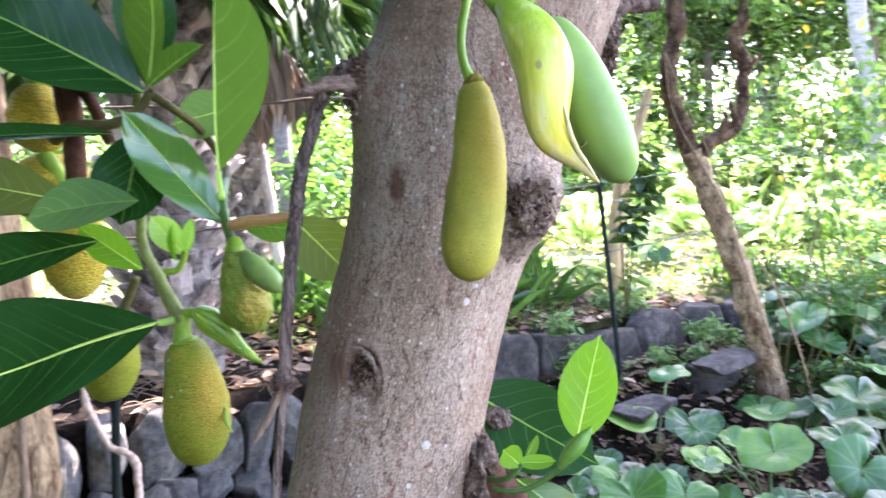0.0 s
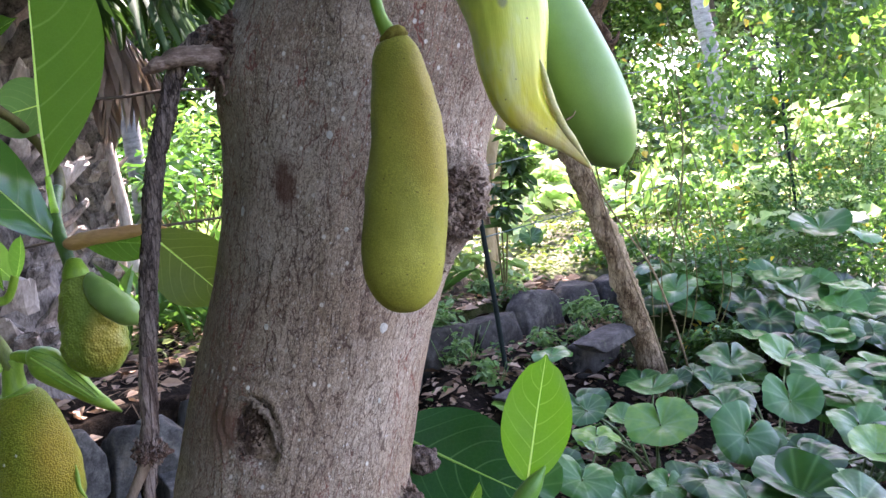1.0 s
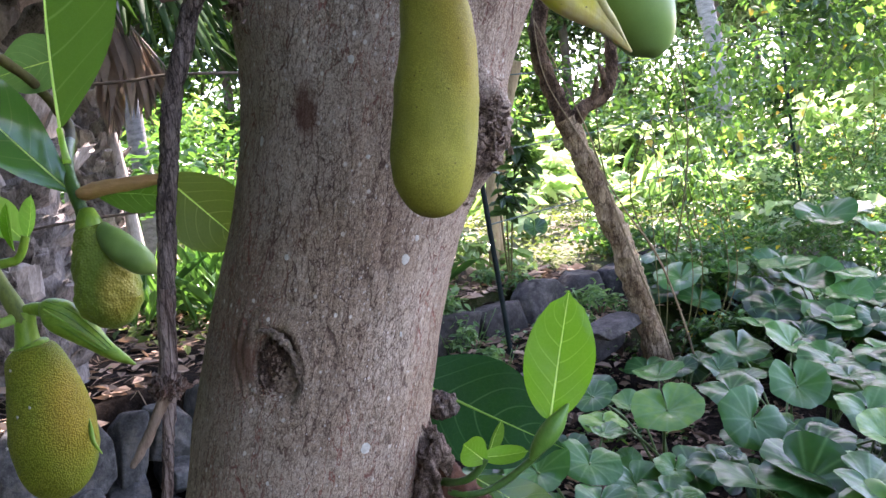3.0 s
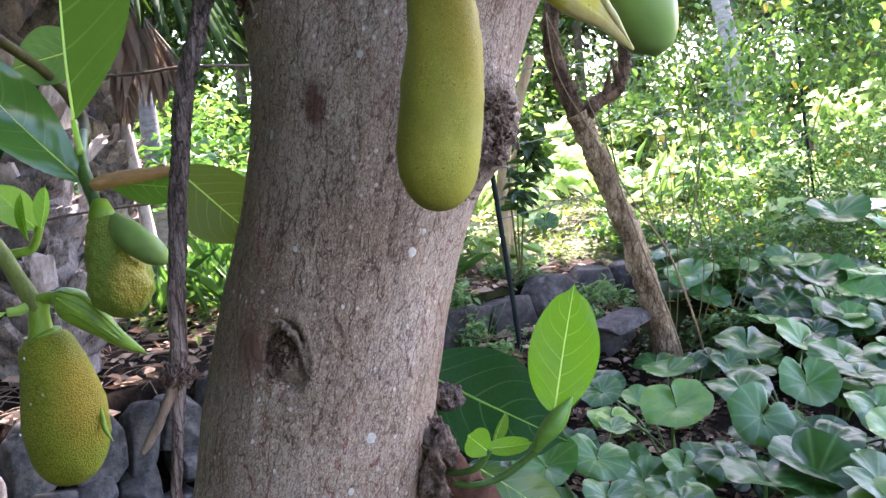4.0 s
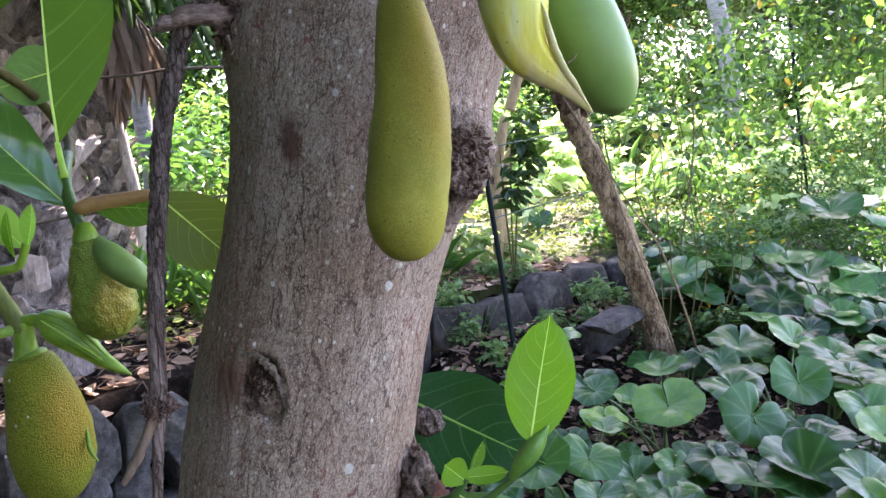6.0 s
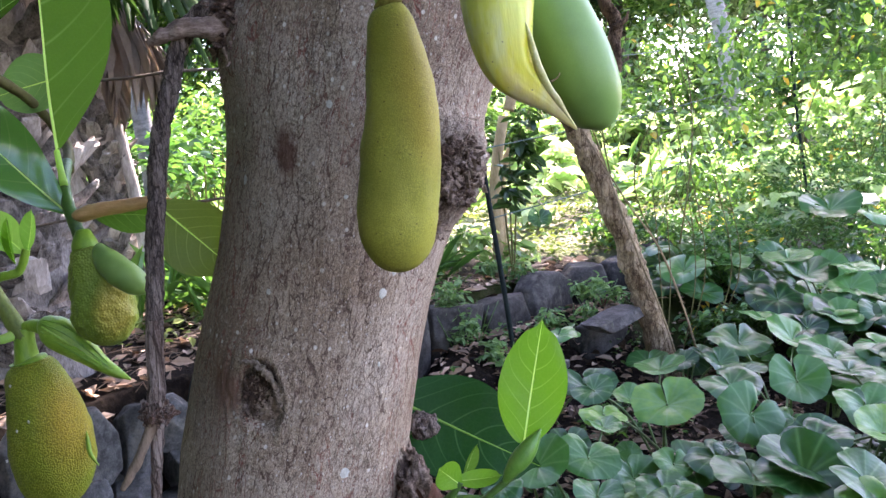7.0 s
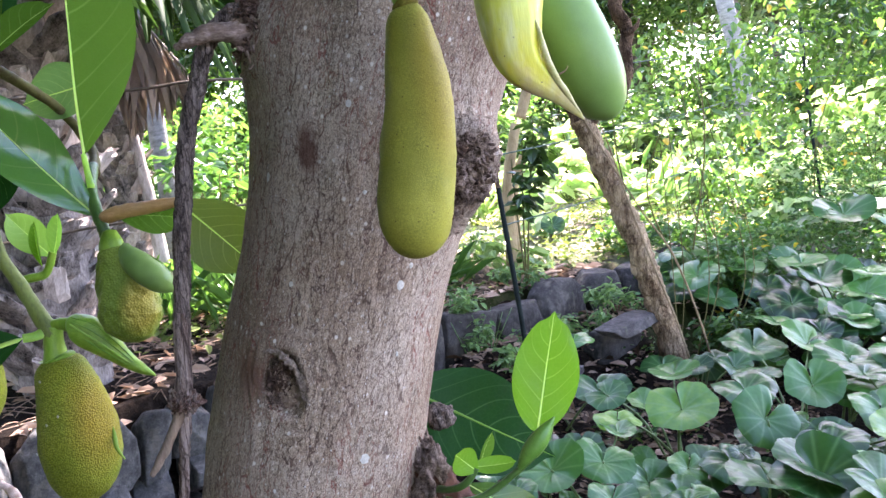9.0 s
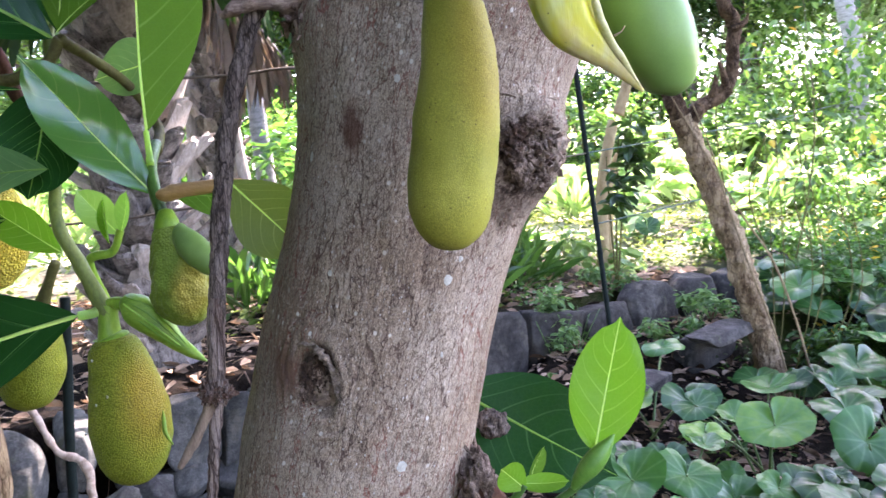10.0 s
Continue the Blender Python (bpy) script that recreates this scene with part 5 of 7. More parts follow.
def scatter(n, seed, xr, yr, height, size, fat=0.5, droop=(-0.3, 0.8), on_ground=True, keep=None):
    r = np.random.RandomState(seed)
    rows = []
    while len(rows) < n:
        x, y = r.uniform(*xr), r.uniform(*yr)
        if keep and not keep(x, y, r):
            continue
        z = (ground_z(x, y) if on_ground else 0) + r.uniform(*height)
        ln = r.uniform(*size)
        rows.append((x, y, z, ln, ln * fat * r.uniform(0.8, 1.2), r.uniform(*droop), r.uniform(0, 6.283)))
    return rows


def bush_rows(n, seed, centre, radii, size, fat=0.5, droop=(-0.3, 0.9), shell=0.5, spread=0.17):
    """Leaves in clumps within an ellipsoid, thicker towards its skin."""
    r = np.random.RandomState(seed)
    c, k = np.array(centre), np.array(radii)
    clumps = r.normal(0, 1, (max(3, n // 40), 3))
    clumps /= np.linalg.norm(clumps, axis=1)[:, None]
    clumps *= r.uniform(shell, 1.0, (len(clumps), 1))
    d = clumps[r.randint(0, len(clumps), n)] + r.normal(0, spread, (n, 3))
    p = c + d * k
    ln = r.uniform(*size, n)
    return np.column_stack([p, ln, ln * fat * r.uniform(0.8, 1.2, n), r.uniform(*droop, n), r.uniform(0, 6.283, n)])


LITTER = leafy("dry fallen leaves", (0.030, 0.018, 0.011), (0.47, 0.34, 0.24), 0.1, 0.7, scale=30, spec=0.1, glow=(1, 0.8, 0.6))
# litter colour darkened to give the shade below the broad leaves
LITTER_DARK = leafy("fallen leaves darkened for shade", (0.006, 0.004, 0.003), (0.13, 0.082, 0.052), 0.05, 0.6, scale=30, spec=0.1, glow=(1, 0.8, 0.6))
GREEN_A = leafy("ground cover leaves", (0.022, 0.052, 0.012), (0.17, 0.21, 0.060), 0.35, 0.5, spec=0.15, glow=(1, 1, 0.6))
GREEN_B = leafy("shrub leaves", (0.016, 0.062, 0.013), (0.082, 0.185, 0.038), 0.38, 0.3)
GREEN_C = leafy("vine leaves", (0.022, 0.070, 0.015), (0.165, 0.275, 0.062), 0.5, 0.24, glow=(0.9, 1, 0.6), spec=0.8)
# lighter leaf colour, strong sunlight put into the green
GREEN_D = leafy("leaves paled for sun", (0.06, 0.15, 0.035), (0.36, 0.46, 0.18), 0.45, 0.26, glow=(0.92, 1, 0.7), spec=0.8)
# dark crown green, also used to put shade into vine and bushes
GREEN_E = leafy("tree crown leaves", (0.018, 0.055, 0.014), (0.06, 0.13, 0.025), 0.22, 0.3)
YELLOW = leafy("yellowing leaves", (0.40, 0.22, 0.03), (0.60, 0.46, 0.06), 0.4, 0.4)
WEED = leafy("fresh weed leaves", (0.045, 0.115, 0.040), (0.16, 0.28, 0.10), 0.35, 0.4, spec=0.3)

leaf_cloud("leaf_litter", scatter(2600, 3, (-2.4, 1.5), (1.6, 5.2), (0.004, 0.03), (0.04, 0.11), 0.45, (-0.25, 0.3)), LITTER, None, "dry brown curled leaves on the soil", "leaf litter")
leaf_cloud("leaf_litter", scatter(800, 4, (0.3, 3.4), (1.8, 4.6), (0.004, 0.03), (0.04, 0.10), 0.5, (-0.25, 0.3)), LITTER_DARK, None, "brown leaves darkened for the shade under the broad-leaved plants", "leaf litter")
leaf_cloud("leaf_litter", scatter(1700, 6, (0.1, 2.0), (2.9, 5.0), (0.003, 0.022), (0.018, 0.06), 0.42, (-0.25, 0.3)), LITTER, None, "small dry leaves before the stone edge", "leaf litter")
leaf_cloud("low_weeds", scatter(900, 7, (0.1, 1.7), (2.9, 4.7), (0.0, 0.07), (0.02, 0.05), 0.6, (-0.4, 0.6), keep=lambda x, y, r: noise.noise(Vector((x * 3, y * 3, 4.0))) > 0.12), GREEN_B, None, "small green weeds on the soil", "weeds")
# fine straw on the left bank
r = random.Random(8)
straw = []
for i in range(260):
    x, y = r.uniform(-2.2, 0.2), r.uniform(2.6, 4.6)
    w, ln = r.uniform(0, 3.1), r.uniform(0.08, 0.3)
    z = ground_z(x, y) + 0.012
    straw.append(tube([(x, y, z, 0.002), (x + ln * 0.5 * math.cos(w), y + ln * 0.5 * math.sin(w), z + 0.012, 0.002), (x + ln * math.cos(w), y + ln * math.sin(w), ground_z(x + ln * math.cos(w), y + ln * math.sin(w)) + 0.008, 0.001)], 4, 4))
whole("straw", mesh_of("straw", *join(*straw)), BROKEN, "dry straw and twigs on the bank", "straw", kind="stuff")


def open_terrace(x, y, r):
    d = y - 3.75 - 0.8 * x
    return d > 0.15 and (noise.noise(Vector((x * 0.9, y * 0.9, 1.0))) > -0.25 or r.uniform() < 0.35)


leaf_cloud("ground_cover", scatter(15000, 11, (-1.0, 8), (4.0, 10.5), (0.0, 0.10), (0.025, 0.06), 0.55, (-0.4, 0.6), keep=open_terrace), GREEN_A, None, "low creeping ground cover in dappled sun", "ground cover")
leaf_cloud("ground_cover", scatter(2600, 12, (-5, 0.3), (3.6, 9), (0.0, 0.10), (0.03, 0.07), 0.55, (-0.4, 0.6), keep=open_terrace), GREEN_A, None, "green ground cover beyond the bank", "ground cover")

# shrubs on the slope
for i, (x, y, s, h) in enumerate(((2.2, 4.9, 0.42, 0.36), (2.9, 5.3, 0.5, 0.42), (3.6, 5.2, 0.5, 0.45), (2.5, 5.8, 0.5, 0.38), (3.3, 6.2, 0.6, 0.45), (4.3, 5.9, 0.6, 0.55), (1.9, 5.5, 0.35, 0.28), (4.9, 6.6, 0.7, 0.6), (2.05, 4.35, 0.26, 0.25), (3.2, 4.65, 0.3, 0.22), (2.6, 4.5, 0.28, 0.2), (4.0, 6.5, 0.6, 0.75), (4.7, 7.1, 0.7, 0.9), (3.4, 6.9, 0.5, 0.6), (5.5, 7.5, 0.8, 1.0), (5.2, 6.4, 0.6, 0.8))):
    g = ground_z(x, y)
    h *= 0.58
    b = thing("shrub", (x, y, g), "small-leaved green shrub among the broad leaves", "shrub", "shrubs on the slope")
    leaf_cloud("foliage", bush_rows(1300, 40 + i, (x, y, g + h * 0.8), (s, s * 0.8, h), (0.03, 0.06), 0.5), GREEN_B, b)
    leaf_cloud("yellow_foliage", bush_rows(18, 80 + i, (x, y, g + h * 0.9), (s, s * 0.8, h), (0.03, 0.06), 0.5), YELLOW, b)
    rr = random.Random(i)
    stems = []
    for k in range(4):
        w = rr.uniform(0, 6.28)
        stems.append(tube([(x + 0.05 * math.cos(w), y + 0.05 * math.sin(w), g - 0.03, 0.004), (x + s * 0.4 * math.cos(w), y + s * 0.35 * math.sin(w), g + h * 0.8, 0.003), (x + s * 0.8 * math.cos(w), y + s * 0.6 * math.sin(w), g + h * 1.4, 0.001)], 8, 5))
    clump("stem_tuft", mesh_of("stem_tuft", *join(*stems)), STEM_BROWN, b)
# little plant in front of the stones
for i, (x, y, s) in enumerate(((0.62, 3.99, 0.20), (1.44, 4.56, 0.15), (0.50, 3.95, 0.17), (0.72, 3.80, 0.12), (1.15, 4.15, 0.16), (1.30, 4.38, 0.14), (0.90, 4.55, 0.12))):
    g = ground_z(x, y)
    b = thing("seedling", (x, y, g), "small fresh green weed beside the stones", "weed", "weeds by the stones")
    leaf_cloud("foliage", bush_rows(130, 140 + i, (x, y, g + s * 0.8), (s, s * 0.8, s * 0.8), (0.03, 0.055), 0.5), WEED, b)
    clump("stem_tuft", mesh_of("stem_tuft", *join(*[tube([(x, y, g - 0.02, 0.003), (x + s * 0.6 * math.cos(k * 1.3), y + s * 0.5 * math.sin(k * 1.3), g + s, 0.0015)], 5, 5) for k in range(5)])), STEM, b)


# dry sticks lying on the terrace behind the stones
for k, (a, b) in enumerate((((0.90, 4.73), (1.12, 4.92)), ((1.08, 4.79), (1.29, 5.01)), ((0.98, 4.70), (1.20, 4.80)))):
    z0, z1 = ground_z(*a) + 0.03, ground_z(*b) + 0.05
    whole("dry_stick", mesh_of("dry_stick", *tube([(*a, z0, 0.010), ((a[0] + b[0]) / 2, (a[1] + b[1]) / 2 - 0.02, (z0 + z1) / 2 + 0.012, 0.011), (*b, z1, 0.006)], 18, 8, 0.25, 60, k)), BROKEN, "pale dry stick lying on the terrace", "stick", "dry sticks")
# ---------------------------------------------------------------- broad-leaved plants
def broad_material():
    m, nt, b = material("broad leaf")
    uv = nt.nodes.new("ShaderNodeTexCoord").outputs["UV"]
    sep = nt.nodes.new("ShaderNodeSeparateXYZ")
    nt.links.new(uv, sep.inputs[0])
    k = nt.nodes.new("ShaderNodeMath")
    k.operation = "PINGPONG"
    nt.links.new(sep.outputs[0], k.inputs[0])
    k.inputs[1].default_value = 1 / 22
    near = nt.nodes.new("ShaderNodeMath")
    near.operation = "MULTIPLY"
    nt.links.new(k.outputs[0], near.inputs[0])
    nt.links.new(sep.outputs[1], near.inputs[1])
    rib = ramp(nt, near.outputs[0], (0.0, 1.0), (0.009, 0.0))
    r = nt.nodes.new("ShaderNodeObjectInfo").outputs["Random"]
    n = noise_tex(nt, coords(nt), 6, 5)
    c = ramp(nt, blend(nt, 0.25, r, n), (0.12, (0.003, 0.026, 0.007)), (0.5, (0.019, 0.090, 0.017)), (0.80, (0.052, 0.165, 0.026)), (0.95, (0.15, 0.27, 0.03)))
    c = blend(nt, blend(nt, 1.0, rib, (0.5, 0.5, 0.5), "MULTIPLY"), c, (0.11, 0.22, 0.075))
    nt.links.new(c, b.inputs["Base Color"])
    b.inputs["Roughness"].default_value = 0.31
    b.inputs["Specular IOR Level"].default_value = 0.34
    n1 = bump(nt, b, ramp(nt, near.outputs[0], (0.0, 0.0), (0.030, 1.0)), 0.20, 0.0035)
    bump(nt, b, noise_tex(nt, coords(nt), 4, 2), 0.2, 0.02, n1)
    t = nt.nodes.new("ShaderNodeBsdfTranslucent")
    t.inputs["Color"].default_value = (0.12, 0.28, 0.03, 1)
    mix = nt.nodes.new("ShaderNodeMixShader")
    mix.inputs[0].default_value = 0.12
    nt.links.new(b.outputs[0], mix.inputs[1])
    nt.links.new(t.outputs[0], mix.inputs[2])
    nt.links.new(mix.outputs[0], nt.nodes["Material Output"].inputs[0])
    return m


BROAD = broad_material()
BROAD_STALK = simple("leaf stalk", (0.06, 0.12, 0.03), (0.14, 0.22, 0.06), 40, 0.45)


def broad_blade(seed):
    """A kidney-shaped leaf, 1 across, with a deep notch at the stalk and waved rim; its stalk joins at the origin."""
    rr = random.Random(seed)
    nr, na = 9, 60
    ph, wav, cup = rr.uniform(0, 6), rr.uniform(0.02, 0.07), rr.uniform(-0.04, 0.26)
    wide, two = rr.uniform(1.05, 1.22), rr.uniform(-0.06, 0.06)
    verts, faces, uvs = [], [], []
    droop = rr.uniform(0.02, 0.16)
    gap = rr.uniform(0.03, 0.13)
    for j in range(na + 1):
        w = (math.pi - gap) * (-1 + 2 * j / na)
        back = abs(w) / (math.pi - gap)
        lobe = 0.5 * (1 + 0.030 * math.sin(5 * w + ph) + 0.022 * math.sin(9 * w + 2 * ph) + 0.010 * math.sin(23 * w + ph)) * (1 - 0.05 * math.cos(w)) * (1 - 0.34 * max(0.0, (back - 0.88) / 0.12) ** 2.0)
        for i in range(nr + 1):
            q = (i / nr) ** 0.85
            rad = lobe * q
            z = (0.05 + 0.08 * math.sin(ph * 3)) * math.sin(w) ** 2 * q + cup * q * q * 0.4 - droop * q**3 + wav * q * q * math.sin(3 * w + ph) * 0.8 + two * q * q * math.sin(2 * w + ph) + 0.012 * q**3 * math.sin(7 * w + 2 * ph) - 0.09 * (1 - q) ** 2 + 0.05 * q * smooth(0.85, 1.0, back)
            verts.append((wide * rad * math.sin(w), rad * math.cos(w) + 0.02, z))
            uvs.append((j / na, q))
    for j in range(na):
        for i in range(nr):
            faces.append((j * (nr + 1) + i, j * (nr + 1) + i + 1, (j + 1) * (nr + 1) + i + 1, (j + 1) * (nr + 1) + i))
    me = mesh_of("blade", verts, faces)
    layer = me.uv_layers.new(name="rays")
    flat = [c for loop in me.loops for c in uvs[loop.vertex_index]]
    layer.data.foreach_set("uv", flat)
    me.materials.append(BROAD)
    return me


BLADES = [broad_blade(i) for i in range(18)]


def broad_plant(root, leaves, seed, label="broad-leaved plant with round glossy ribbed leaves"):
    """leaves: rows of x, y, z, across, tilt towards -y in degrees, turn in degrees."""
    rr = random.Random(seed)
    g = ground_z(*root)
    plant = thing("broad_leaved_plant", (*root, g), label, "plant", "broad-leaved plants")
    for x, y, z, across, tilt, turn in leaves:
        b = part("leaf", BLADES[rr.randrange(len(BLADES))], BROAD, plant)
        m = Matrix.LocRotScale((x, y, z), Euler((radians(tilt + rr.uniform(-8, 14)), radians(rr.uniform(-16, 16)), 0)), (across * rr.uniform(0.94, 1.06), across * rr.uniform(0.9, 1.05), across)) @ pose(0, 0, 0, 0, 0, turn)
        b.matrix_parent_inverse = Matrix.Identity(4)
        b.matrix_basis = Matrix.Translation(-Vector((*root, g))) @ m
        mx, my = (x + root[0]) / 2, (y + root[1]) / 2
        part("leaf_stalk", mesh_of("leaf_stalk", *tube([(root[0] + rr.uniform(-0.03, 0.03), root[1] + rr.uniform(-0.03, 0.03), g - 0.02, 0.006), (mx, my, g + (z - g) * 0.62, 0.005), (x, y, z - 0.05 * across, 0.004)], 10, 6)), BROAD_STALK, plant)


broad_plant((1.42, 2.75), [(1.41, 2.79, 0.27, 0.25, 52, 140), (1.29, 2.26, 0.27, 0.27, 16, 190), (1.51, 2.56, 0.24, 0.18, 30, 30), (1.48, 2.31, 0.25, 0.16, 25, 100), (1.21, 2.59, 0.24, 0.08, 20, 0), (1.72, 2.5, 0.26, 0.2, 10, 60)], 1)
broad_plant((1.75, 3.2), [(1.76, 3.10, 0.27, 0.23, 50, 175), (1.85, 3.78, 0.27, 0.30, 10, 160), (1.51, 3.17, 0.27, 0.25, 4, 200), (2.07, 3.67, 0.28, 0.23, 6, 120), (1.70, 3.45, 0.22, 0.2, 12, 20)], 2)
broad_plant((0.86, 3.55), [(0.76, 3.58, 0.24, 0.22, 18, 170), (1.0, 3.46, 0.24, 0.21, 22, 190), (1.02, 3.96, 0.36, 0.17, 12, 150)], 12)
broad_plant((0.62, 2.9), [(0.57, 2.83, 0.24, 0.17, 20, 175), (0.73, 2.81, 0.24, 0.16, 26, 160)], 13)
broad_plant((1.22, 3.2), [(1.19, 3.04, 0.27, 0.25, 24, 170), (1.35, 3.52, 0.27, 0.21, 4, 130), (0.98, 3.32, 0.27, 0.17, 28, 210), (0.94, 3.06, 0.25, 0.16, 5, 160), (1.15, 3.35, 0.20, 0.15, 10, 60)], 3)
broad_plant((2.05, 2.95), [(2.01, 3.15, 0.27, 0.19, 12, 150), (1.78, 2.68, 0.28, 0.21, 34, 185), (2.2, 2.9, 0.30, 0.22, 10, 200), (2.3, 3.3, 0.28, 0.24, 8, 130), (1.95, 2.6, 0.2, 0.18, 15, 90)], 4)
broad_plant((0.72, 2.65), [(0.75, 2.62, 0.27, 0.18, 24, 165), (0.57, 2.61, 0.27, 0.20, 27, 200), (0.69, 2.34, 0.26, 0.15, 15, 150), (0.89, 2.90, 0.26, 0.13, 10, 180), (0.87, 2.23, 0.27, 0.13, 3, 160), (0.50, 2.85, 0.22, 0.14, 12, 120)], 5)
broad_plant((0.40, 2.6), [(0.43, 2.48, 0.27, 0.13, 25, 170), (0.38, 2.66, 0.27, 0.12, 22, 200), (0.30, 2.45, 0.22, 0.14, 10, 120), (0.52, 2.38, 0.2, 0.13, 12, 60)], 6)
broad_plant((2.3, 4.3), [(2.31, 4.25, 0.35, 0.33, 10, 170), (1.89, 4.70, 0.42, 0.31, 17, 190), (2.00, 4.50, 0.37, 0.21, 20, 150), (2.12, 4.05, 0.30, 0.26, 8, 200), (2.5, 4.0, 0.32, 0.25, 12, 140)], 7)
broad_plant((2.65, 4.3), [(2.56, 4.59, 0.50, 0.28, 6, 160), (2.77, 4.27, 0.46, 0.24, 8, 190), (2.65, 4.12, 0.38, 0.23, 28, 10), (2.55, 4.37, 0.44, 0.31, 7, 170), (2.9, 4.0, 0.36, 0.26, 10, 150)], 8)
broad_plant((3.17, 5.25), [(3.17, 5.14, 0.69, 0.34, 17, 175), (3.42, 5.1, 0.64, 0.28, 10, 160), (2.95, 5.3, 0.62, 0.24, 8, 190), (3.5, 5.35, 0.7, 0.25, 10, 150)], 9)
broad_plant((1.47, 6.1), [(1.47, 6.05, 0.72, 0.17, 50, 180), (1.38, 6.15, 0.66, 0.15, 15, 130)], 10)
rng = random.Random(21)
for i, (x, y) in enumerate(((2.55, 3.4), (2.9, 3.75), (3.2, 4.3), (2.7, 2.9), (3.4, 3.6), (1.05, 2.1), (1.6, 1.95), (2.1, 2.3), (2.5, 2.4), (3.7, 4.6), (0.75, 1.9), (0.62, 3.15), (1.55, 3.75), (2.6, 5.0), (3.4, 4.9), (3.0, 4.7), (2.1, 5.1), (1.1, 2.6), (1.55, 2.3), (1.95, 2.15), (1.3, 1.85), (2.35, 3.9), (2.85, 4.5), (1.0, 2.75), (1.6, 2.85), (2.3, 2.7))):
    s = 0.75 if x < 1.0 or i in (12, 17, 23, 24) else 1.0
    broad_plant((x, y), [(x + rng.uniform(-0.24, 0.24) * s, y + rng.uniform(-0.24, 0.24) * s, ground_z(x, y) + rng.uniform(0.17, 0.30) * s, rng.uniform(0.16, 0.26) * s, rng.uniform(2, 30), rng.uniform(130, 230)) for k in range(5)], 30 + i)


# more of them up the slope, and a lower storey of small leaves in their shade
rng = random.Random(33)
for i, (x, y) in enumerate(((2.05, 3.35), (2.25, 3.55), (2.5, 4.05), (2.75, 3.5), (2.15, 4.75), (2.95, 4.1), (2.45, 4.75), (1.65, 2.55), (3.3, 4.0), (2.75, 4.9))):
    broad_plant((x, y), [(x + rng.uniform(-0.26, 0.26), y + rng.uniform(-0.22, 0.22), ground_z(x, y) + rng.uniform(0.16, 0.30), rng.uniform(0.20, 0.30), rng.uniform(4, 34), rng.uniform(120, 240)) for k in range(5)], 70 + i)
for i in range(14):
    x, y = rng.uniform(0.55, 3.2), rng.uniform(1.9, 4.5)
    if y > 2.9 and x < 2.0:
        y -= 1.0
    broad_plant((x, y), [(x + rng.uniform(-0.2, 0.2), y + rng.uniform(-0.2, 0.2), ground_z(x, y) + rng.uniform(0.05, 0.14), rng.uniform(0.08, 0.17), rng.uniform(0, 40), rng.uniform(0, 360)) for k in range(4)], 120 + i, "young broad-leaved plant low in the shade")


# ---------------------------------------------------------------- the crooked tree
BARK_B = cracked("peeling tan bark", (0.040, 0.024, 0.014), (0.11, 0.066, 0.036), (0.46, 0.34, 0.20), 34, 0.30, 0.012, 0.55)
BARK_D = cracked("dark brown limb bark", (0.016, 0.009, 0.006), (0.040, 0.023, 0.013), (0.21, 0.135, 0.078), 42, 0.45, 0.012, 0.6)
VINE_BARK = simple("tan vine bark", (0.14, 0.095, 0.05), (0.36, 0.27, 0.15), 60, 0.8)
crook = thing("crooked_tree", (1.63, 4.15, 0), "crooked small tree with peeling tan-brown bark", "tree")
part("trunk", mesh_of("trunk", *tube([(1.66, 4.15, -0.08, 0.100), (1.60, 4.15, 0.14, 0.070), (1.535, 4.15, 0.43, 0.060), (1.485, 4.145, 0.60, 0.063), (1.44, 4.14, 0.78, 0.058), (1.39, 4.135, 0.90, 0.062), (1.35, 4.13, 1.01, 0.054), (1.30, 4.125, 1.14, 0.058), (1.255, 4.12, 1.26, 0.054), (1.19, 4.11, 1.42, 0.056)], 240, 44, 0.22, 17)), BARK_B, crook)
part("limb", mesh_of("limb", *tube([(1.205, 4.11, 1.38, 0.054), (1.15, 4.11, 1.54, 0.044), (1.10, 4.11, 1.68, 0.043), (1.085, 4.11, 1.84, 0.038), (1.13, 4.1, 2.05, 0.042), (1.10, 4.1, 2.4, 0.034), (1.2, 4.2, 3.2, 0.03)], 140, 30, 0.30, 17)), BARK_D, crook, "dark brown knotty limb")
part("limb", mesh_of("limb", *tube([(1.20, 4.11, 1.38, 0.042), (1.29, 4.1, 1.46, 0.036), (1.38, 4.1, 1.51, 0.035), (1.435, 4.1, 1.60, 0.032), (1.445, 4.1, 1.72, 0.030), (1.45, 4.1, 1.84, 0.032), (1.41, 4.1, 1.95, 0.034), (1.47, 4.1, 2.13, 0.030), (1.6, 4.2, 2.9, 0.026)], 140, 30, 0.30, 17)), BARK_D, crook, "dark brown knotty limb")
for row in ([(1.33, 4.09, 1.49, 0.020), (1.345, 4.06, 1.56, 0.014), (1.34, 4.05, 1.60, 0.006)], [(1.40, 4.08, 1.54, 0.02), (1.38, 4.05, 1.61, 0.014), (1.36, 4.05, 1.66, 0.007)], [(1.44, 4.08, 1.80, 0.02), (1.49, 4.06, 1.83, 0.012), (1.51, 4.06, 1.87, 0.006)]):
    part("spur", mesh_of("spur", *tube(row, 10, 10, 0.3, 30)), BARK_D, crook)
